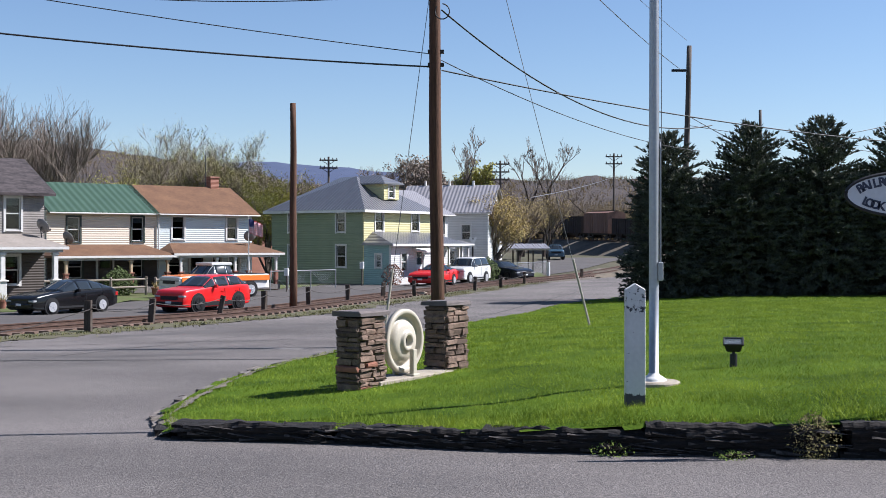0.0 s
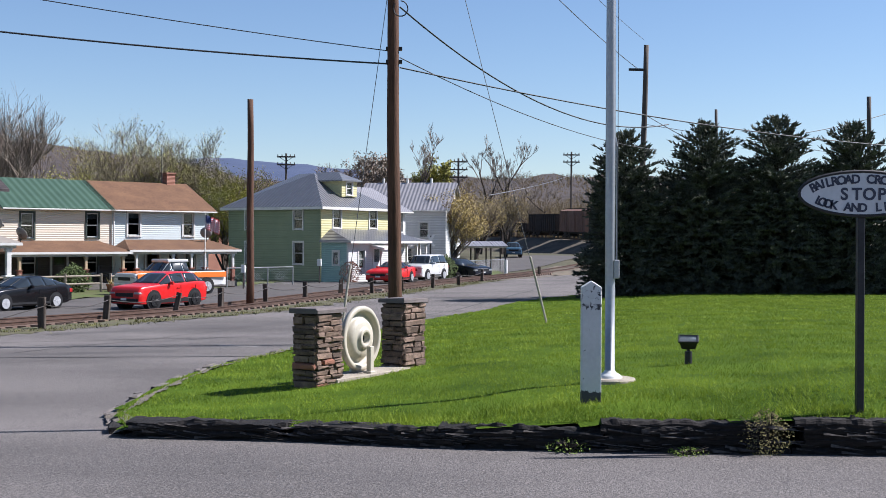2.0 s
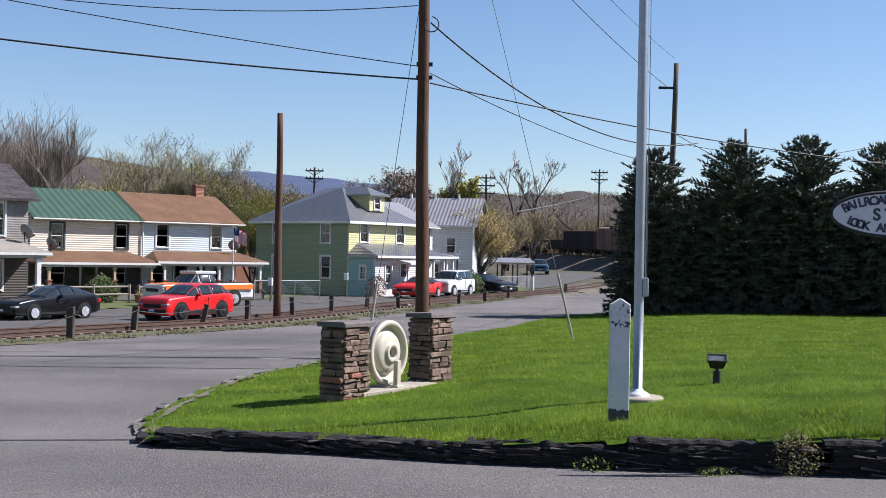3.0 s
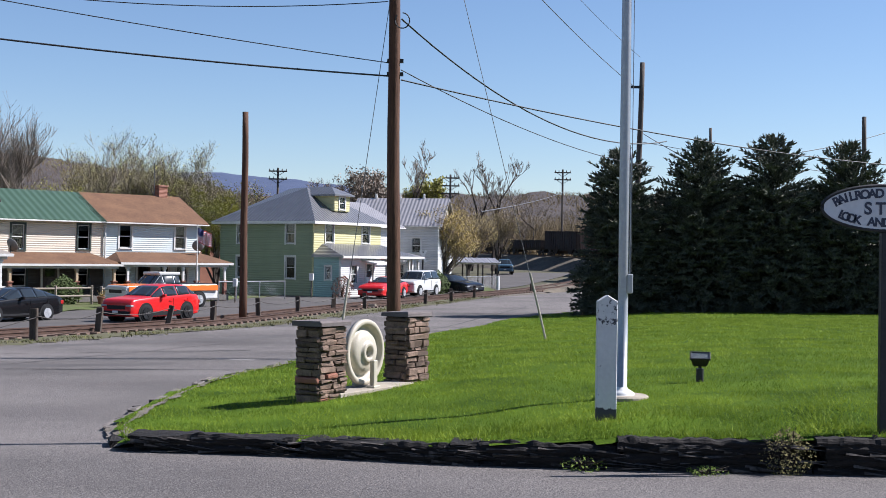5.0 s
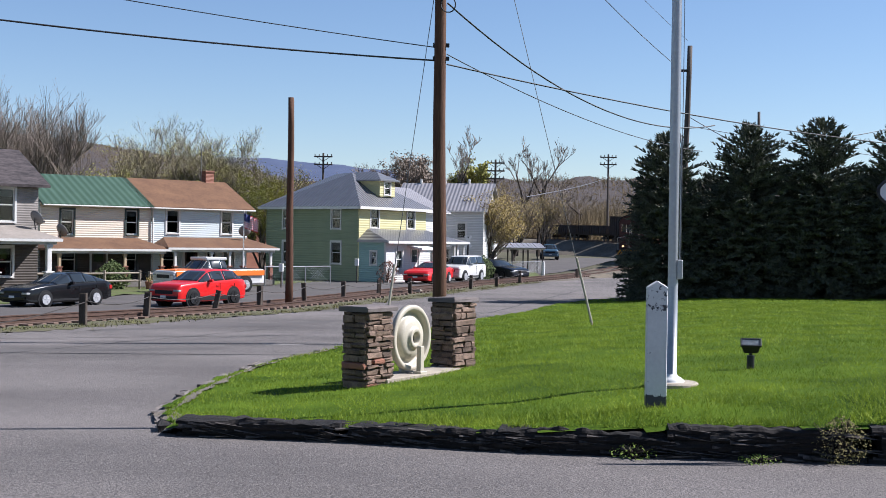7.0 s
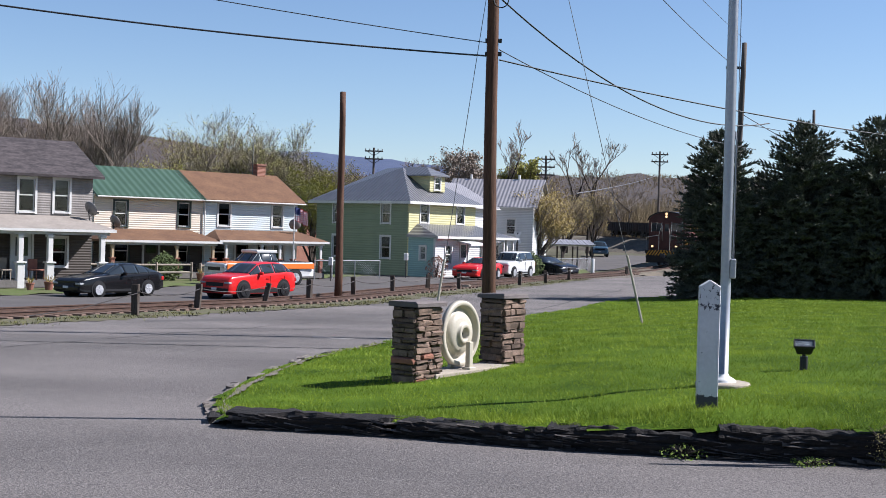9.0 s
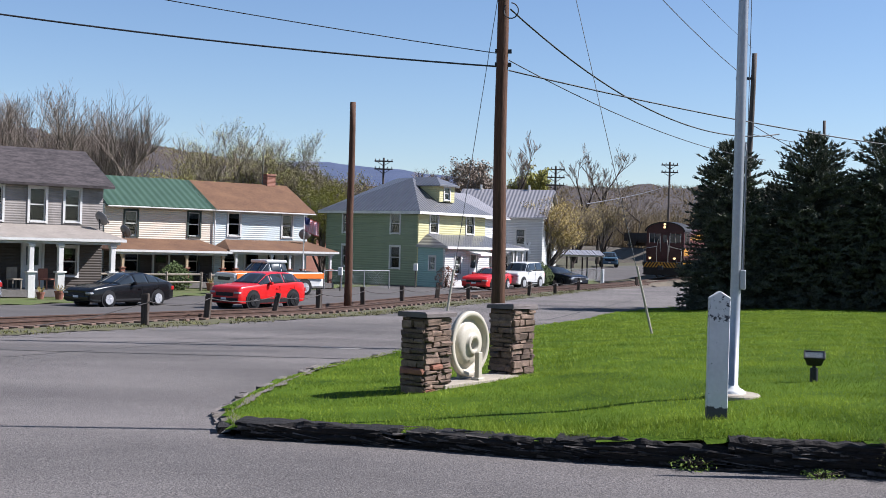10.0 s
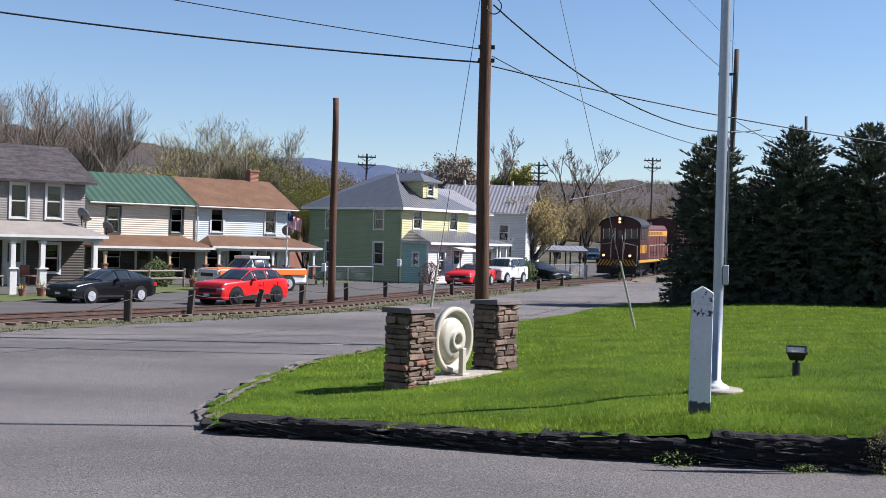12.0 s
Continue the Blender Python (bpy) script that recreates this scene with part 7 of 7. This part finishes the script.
def chain_fence(pts, h, label):
    """Steel posts and top rail with woven wire between."""
    t = thing("chain_link_fence", *pts[0], ground_z(*pts[0]), 0, label, "fence")
    o = Vector((*pts[0], ground_z(*pts[0])))
    for i, p in enumerate(pts):
        q = Vector((*p, ground_z(*p))) - o
        bm = bmesh.new()
        tube(bm, q - Vector((0, 0, 0.1)), q + Vector((0, 0, h)), 0.04)
        part("post", bm, M_CHAIN, t)
        if i:
            r = Vector((*pts[i - 1], ground_z(*pts[i - 1]))) - o
            bm = bmesh.new()
            tube(bm, r + Vector((0, 0, h - 0.04)), q + Vector((0, 0, h - 0.04)), 0.03)
            part("top_rail", bm, M_CHAIN, t)
            bm = bmesh.new()
            n = int((q - r).length / 0.16)
            for k in range(-8, n + 8):
                for sgn in (-1, 1):
                    a0, a1 = k / n, (k + sgn * 8) / n
                    za, zb = 0.05, h - 0.06
                    if a0 < 0 or a0 > 1 or a1 < 0 or a1 > 1:
                        continue
                    pipe(bm, [r.lerp(q, a0) + Vector((0, 0, za)), r.lerp(q, a1) + Vector((0, 0, zb))], 0.006, 3)
            tagged(part("wire_mesh", bm, M_CHAIN, t), kind="stuff")
    return t


M_FENCE = mat("grey_fence_wood", (0.286, 0.245, 0.197), (0.19, 0.16, 0.129), rough=0.9, scale=4, fine=20, bump=0.4)
c40, s40 = math.cos(R40), math.sin(R40)


def before(u, d):
    """A place d metres in front of the twin house's facade, u metres along it."""
    return (-20.07 + u * c40 + d * s40, 66.0 + u * s40 - d * c40)


rail_fence([before(u, 4.3) for u in (-7.5, -5.2, -3.0, -0.8, 1.6, 3.6)], 1.0, "grey wooden rail fence round the front yard")
rail_fence([before(u, 4.0) for u in (4.3, 6.6, 8.0)], 0.95, "weathered wooden rail fence before the twin house")
chain_fence([(-8.87, 72.0), (-7.95, 73.0), (-6.74, 74.5), (-5.34, 76.0)], 1.15, "galvanised chain-link fence beside the green house")
chain_fence([(6.37, 101.0), (7.99, 104.0), (9.68, 107.0), (11.21, 110.0)], 1.1, "galvanised chain-link fence by the yard")


def shrub(x, y, r, h, seed, leaf, label, n=900, size=0.05, z=None):
    rnd = random.Random(seed)
    t = thing("shrub", x, y, ground_z(x, y) if z is None else z, 0, label, "shrub", "shrubs")
    bm = bmesh.new()
    for k in range(26):
        a, e = rnd.uniform(0, 6.28), rnd.uniform(0.2, 1.0)
        pipe(bm, [(0, 0, -0.05), (math.cos(a) * r * 0.4 * e, math.sin(a) * r * 0.4 * e, h * 0.5), (math.cos(a) * r * e, math.sin(a) * r * e, h * rnd.uniform(0.6, 1.0))], [0.012, 0.008, 0.003], 3)
    part("stem", bm, M_BARK, t)
    verts, faces = [], []
    for k in range(n):
        a, e, f = rnd.uniform(0, 6.28), rnd.random() ** 0.5, rnd.random()
        w = r * math.sin(math.pi * (0.12 + 0.83 * f)) ** 0.6
        c = Vector((math.cos(a) * w * e, math.sin(a) * w * e, h * f * (1.05 - 0.2 * e)))
        p = Vector((rnd.uniform(-1, 1), rnd.uniform(-1, 1), rnd.uniform(-1, 1))).normalized() * size * rnd.uniform(0.6, 1.3)
        q = p.orthogonal() * 0.6
        i = len(verts)
        verts.extend((tuple(c + p), tuple(c + q), tuple(c - p), tuple(c - q)))
        faces.append((i, i + 1, i + 2, i + 3))
    me = bpy.data.meshes.new("foliage")
    me.from_pydata(verts, [], faces)
    me.materials.append(leaf)
    ob = new("foliage", me)
    ob.parent = t
    return t


shrub(*before(2.6, 3.2), 1.0, 1.5, 5, M_SHRUB, "round green shrub behind the rail fence", 1600, 0.07)
shrub(*before(-6.0, 4.8), 0.7, 0.9, 6, M_SHRUB, "small green shrub in the front yard", 700, 0.06)
shrub(-1.94, 80.8, 0.8, 1.5, 7, M_SHRUB_RED, "reddish leafless shrub before the porch", 700, 0.05)
shrub(4.83, 90.0, 0.9, 1.7, 8, M_SHRUB, "dark green shrub beside the white car", 1200, 0.07)
shrub(3.63, 10.62, 0.26, 0.42, 9, M_WEED, "scrubby yellowish weed bush growing over the kerb", 1500, 0.010, ground_z(3.6, 10.6))
shrub(1.83, 10.78, 0.22, 0.13, 10, M_WEED_GREEN, "low green weeds sprouting from the kerb timber", 260, 0.010, ground_z(1.6, 10.8))
shrub(2.89, 10.56, 0.2, 0.08, 11, M_WEED_GREEN, "low green weeds sprouting from the kerb timber", 200, 0.010, ground_z(2.6, 10.7))


def crossbuck():
    x, y = 3.83, 93.5
    t = thing("railroad_crossbuck", x, y, ground_z(x, y), 10, "white crossed-board railway crossing sign on a dark post", "crossing sign")
    bm = bmesh.new()
    tube(bm, (0, 0, -0.1), (0, 0, 3.1), 0.07)
    part("post", bm, M_DARK_STEEL, t)
    for sgn in (-1, 1):
        bm = bmesh.new()
        box(bm, -0.5, 0.5, -0.10 - 0.02 * sgn, -0.085 - 0.02 * sgn, -0.09, 0.09, pose(0, 0, 2.75, 0, sgn * 62, 0))
        part("board", bm, M_WHITE_PAINT, t)


crossbuck()


def pavilion():
    x, y = 6.85, 108.0
    t = thing("open_shelter", x, y, ground_z(x, y), 4, "low open shelter with a pale corrugated metal roof", "shelter")
    bm = bmesh.new()
    for k in range(18):
        box(bm, -0.1 + 0.25 * k, 0.13 + 0.25 * k, 0, 3.0, 2.22 + 0.02 * (k % 2), 2.28 + 0.02 * (k % 2), pose(0, 0, 0, 8, 0, 0))
    tagged(part("roof_sheet", bm, M_ROOF_PALE, t), kind="stuff")
    bm = bmesh.new()
    box(bm, -0.1, 4.4, -0.04, 0.0, 2.1, 2.24)
    part("fascia", bm, M_TRIM, t)
    for px in (0.1, 1.5, 2.9, 4.2):
        for py in (0.1, 2.8):
            bm = bmesh.new()
            box(bm, px - 0.06, px + 0.06, py - 0.06, py + 0.06, -0.1, 2.2 + 0.1 * py)
            part("post", bm, M_POLE_GREY, t)


pavilion()
bm = bmesh.new()
tube(bm, (0, 0, -0.1), (0, 0, 1.2), 0.16, 0.15, 12)
tagged(part("bollard", bm, M_WHITE_PAINT), "thick white painted bollard at the yard corner", "bollard").location = (10.23, 100.0, GZ)


def utility_box(x, y, h, w, label):
    t = thing("marker_box", x, y, ground_z(x, y), -10, label, "box")
    bm = bmesh.new()
    box(bm, -0.03, 0.03, -0.03, 0.03, -0.1, h)
    part("stake", bm, M_POLE_GREY, t)
    bm = bmesh.new()
    box(bm, -w, w, -0.12, 0.06, h, h + 0.45, None, 0.02)
    part("case", bm, M_WHITE_PAINT, t)


utility_box(-3.86, 79.0, 1.1, 0.13, "white meter box on a stake by the green house")
utility_box(-7.70, 70.0, 0.9, 0.12, "white box on a short stake beside the street")
# porch clutter
for i, (u, d, w, h, m, lab) in enumerate(((-5.6, 1.3, 0.5, 0.8, "M_DARK_WOOD", "dark wooden chair on the porch"), (-4.5, 1.3, 0.5, 0.85, "M_FENCE", "wooden porch chair with cushions"), (-3.1, 1.4, 0.55, 0.8, "M_PIER", "reddish painted wooden porch chair"),
                                          (3.0, 1.2, 0.5, 0.8, "M_DARK_WOOD", "dark chair on the porch"), (5.3, 1.2, 0.5, 0.85, "M_DARK_STEEL", "dark metal porch chair"), (9.9, 1.2, 0.5, 0.8, "M_DARK_WOOD", "dark wooden chair on the porch"))):
    gx0, gy0 = before(u, d) if u > 0 else (gx + (8.6 + u) * c40 + d * s40, gy + (8.6 + u) * s40 - d * c40)
    m = dict(M_DARK_WOOD=M_DARK_WOOD, M_FENCE=M_FENCE, M_PIER=M_PIER, M_DARK_STEEL=M_DARK_STEEL)[m]
    t = thing("porch_chair", gx0, gy0, GZ + 0.35, 40 + 12 * i, lab, "chair", "porch chairs")
    bm = bmesh.new()
    box(bm, -w / 2, w / 2, -w / 2, w / 2, 0.4, 0.46, None, 0.01)
    part("seat", bm, m, t)
    bm = bmesh.new()
    box(bm, -w / 2, w / 2, w / 2 - 0.05, w / 2, 0.46, h + 0.1, None, 0.01)
    part("backrest", bm, m, t)
    for cx in (-1, 1):
        for cy in (-1, 1):
            bm = bmesh.new()
            box(bm, cx * (w / 2 - 0.05) - 0.02, cx * (w / 2 - 0.05) + 0.02, cy * (w / 2 - 0.05) - 0.02, cy * (w / 2 - 0.05) + 0.02, 0, 0.4)
            part("leg", bm, m, t)
for i, (u, d, r) in enumerate(((-4.2, 3.6, 0.17), (-3.5, 3.9, 0.2), (-2.4, 3.8, 0.16), (5.0, 3.6, 0.2), (4.1, 4.4, 0.22))):
    gx0, gy0 = before(u, d) if u > 0 else (gx + (8.6 + u) * c40 + d * s40, gy + (8.6 + u) * s40 - d * c40)
    t = thing("flower_pot", gx0, gy0, ground_z(gx0, gy0), 0, "clay flower pot with dry plants in the yard", "pot", "flower pots")
    bm = bmesh.new()
    lathe(bm, [(r * 0.7, 0), (r, r * 1.6), (r * 1.1, r * 1.6), (r * 1.1, r * 1.9), (r * 0.9, r * 1.9), (r * 0.85, r * 1.5), (0, r * 1.5)], 14)
    part("pot", bm, M_PIER, t)
    verts = []
    bm = bmesh.new()
    rnd = random.Random(i)
    for k in range(30):
        a = rnd.uniform(0, 6.28)
        pipe(bm, [(0, 0, r * 1.4), (math.cos(a) * r * rnd.uniform(0.3, 1.4), math.sin(a) * r * rnd.uniform(0.3, 1.4), r * rnd.uniform(2.2, 3.6))], [0.012, 0.006], 3)
    part("plant", bm, M_BUD_YELLOW, t)

# rubble and a loose timber beside the rails
for i, (x, y, w) in enumerate(((-0.24, 66.0, 0.4), (-0.06, 66.4, 0.3), (-0.48, 65.7, 0.35), (11.83, 96.5, 0.5), (14.6, 99.5, 0.45), (13.0, 100.8, 0.5))):
    rnd = random.Random(90 + i)
    bm = bmesh.new()
    for v in box(bm, -w, w, -w * 0.5, w * 0.5, -0.03, w * 0.35, None, 0.03):
        v.co += Vector((rnd.uniform(-1, 1), rnd.uniform(-1, 1), rnd.uniform(-1, 1))) * 0.07
    ob = tagged(part("rubble_block", bm, M_CONCRETE if i < 3 else M_TIMBER), "broken block of rubble beside the rails", "rubble", "rubble blocks")
    ob.matrix_basis = pose(x, y, ground_z(x, y), 0, 0, 30 * i)

# ---- road wear ----
def road_line(name, pts, w, material, label):
    bm = bmesh.new()
    rows = []
    for i, (x, y) in enumerate(pts):
        p, q = Vector(pts[max(i - 1, 0)]), Vector(pts[min(i + 1, len(pts) - 1)])
        d = (q - p).normalized()
        n = Vector((-d.y, d.x)) * w * (0.6 + 0.5 * abs(noise.noise(Vector((x * 3, y * 3, 1)))))
        rows.append([bm.verts.new((x + n.x, y + n.y, ground_z(x, y) + 0.004)), bm.verts.new((x - n.x, y - n.y, ground_z(x, y) + 0.004))])
    for a, b in zip(rows, rows[1:]):
        bm.faces.new((a[0], a[1], b[1], b[0]))
    bmesh.ops.recalc_face_normals(bm, faces=bm.faces)
    return tagged(part(name, bm, material), label, "road mark", "road wear", "structure")


def wander(x0, y0, x1, y1, n, amp, seed):
    return [(x0 + (x1 - x0) * i / n + amp * noise.noise(Vector((i * 0.5, seed, 0))), y0 + (y1 - y0) * i / n + amp * noise.noise(Vector((i * 0.5, seed, 5)))) for i in range(n + 1)]


M_TAR = mat("crack_filler", (0.022, 0.021, 0.02), (0.012, 0.012, 0.012), rough=0.8, scale=3, fine=30, bump=0.2)
M_PATCH = mat("pale_patch", (0.204, 0.19, 0.177), (0.15, 0.139, 0.129), rough=0.95, scale=2, fine=40, bump=0.4)
for k, (x0, y0, x1, y1, w) in enumerate(((-12, 26, -3, 30, 0.03), (-9, 19, -4, 33, 0.02), (-14, 24, -6, 27, 0.02), (0, 38, 9, 70, 0.05), (-2, 33, 5, 50, 0.04))):
    road_line("road_crack", wander(x0, y0, x1, y1, 40, 0.22, k * 3.3), w, M_TAR, "dark filled crack in the asphalt")
road_line("road_joint", wander(-16, 22.4, -2.05, 23.2, 40, 0.05, 71), 0.065, M_TAR, "straight dark filled joint across the asphalt")
road_line("road_patch", wander(-3.4, 26.6, -2.5, 26.2, 8, 0.1, 50), 0.18, M_PATCH, "pale worn patch in the asphalt")
road_line("road_patch", wander(-11, 22.5, -4, 24.5, 20, 0.4, 60), 0.5, M_STREET, "darker repaired patch in the asphalt")
road_line("road_patch", wander(-8, 31, -2.5, 38, 20, 0.4, 61), 0.6, M_STREET, "darker repaired patch in the asphalt")

# ---- grass blades and fallen bits ----
verts, faces = [], []
rnd = random.Random(5)
count = 0
while count < 230000:
    y = 10.3 + 50 * rnd.random() ** 2.2
    span = 0.42 * (y + 1) + 1.5
    x = rnd.uniform(-3.2, span)
    e = lawn_edge_x(y)
    if x < e + 0.02 * rnd.random() or y < front_edge_y(x) + 0.05 or x > 26:
        continue
    count += 1
    if noise.noise(Vector((x * 1.3, y * 1.3, 2))) < -0.32 and rnd.random() < 0.6:
        continue
    far = 1 + max(0.0, (y - 14) / 14)
    h = rnd.uniform(0.016, 0.046) * min(far, 1.5) * (1.0 + 0.5 * noise.noise(Vector((x * 2, y * 2, 9))))
    a = rnd.uniform(0, 6.28)
    if y - front_edge_y(x) < 0.9:
        h *= rnd.choice((1.2, 1.6, 2.4))
    w = rnd.uniform(0.0025, 0.005) * far
    z = lawn_z(x, y) - 0.005
    dx, dy = math.cos(a), math.sin(a)
    ln = h * rnd.uniform(0.2, 1.2)
    i = len(verts)
    b = rnd.uniform(0, 6.28)
    verts.extend(((x - dx * w, y - dy * w, z), (x + dx * w, y + dy * w, z), (x + math.cos(b) * ln, y + math.sin(b) * ln, z + h)))
    faces.append((i, i + 1, i + 2))
me = bpy.data.meshes.new("grass_blades")
me.from_pydata(verts, [], faces)
me.materials.append(M_BLADE)
tagged(new("grass_blades", me), "bright green blades of lawn grass", "grass", "", "stuff")
# thin tufts on the verge beside the rails
verts, faces = [], []
for k in range(9000):
    al, b = rnd.uniform(-14, 62), rnd.gauss(0.35, 0.4)
    p = along(al, b)
    x, y = p.x, p.y
    if noise.noise(Vector((x * 0.8, y * 0.8, 4))) < -0.05:
        continue
    h, w, a, c = rnd.uniform(0.03, 0.11), rnd.uniform(0.008, 0.018), rnd.uniform(0, 6.28), rnd.uniform(0, 6.28)
    i = len(verts)
    verts.extend(((x - math.cos(a) * w, y - math.sin(a) * w, p.z), (x + math.cos(a) * w, y + math.sin(a) * w, p.z), (x + math.cos(c) * h * 0.6, y + math.sin(c) * h * 0.6, p.z + h)))
    faces.append((i, i + 1, i + 2))
me = bpy.data.meshes.new("verge_grass")
me.from_pydata(verts, [], faces)
me.materials.append(M_TUFT)
tagged(new("verge_grass", me), "thin olive tufts of grass beside the rails", "grass", "", "stuff")


def motions():
    times = [0.5 * i for i in range(25)]
    for ob, L, behind in TRAIN:
        walk(ob, [(t, train_pose(L, behind, t)) for t in times])
    for ax, x, r in AXLES:
        walk(ax, [(0.1 * i, pose(x, 0, r, 0, 0.1 * i * SPEED / r * 57.2958, 0)) for i in range(121)])
    for k, ob in enumerate(FLAG_STRIPS):
        walk(ob, flag_rows(k))


motions()
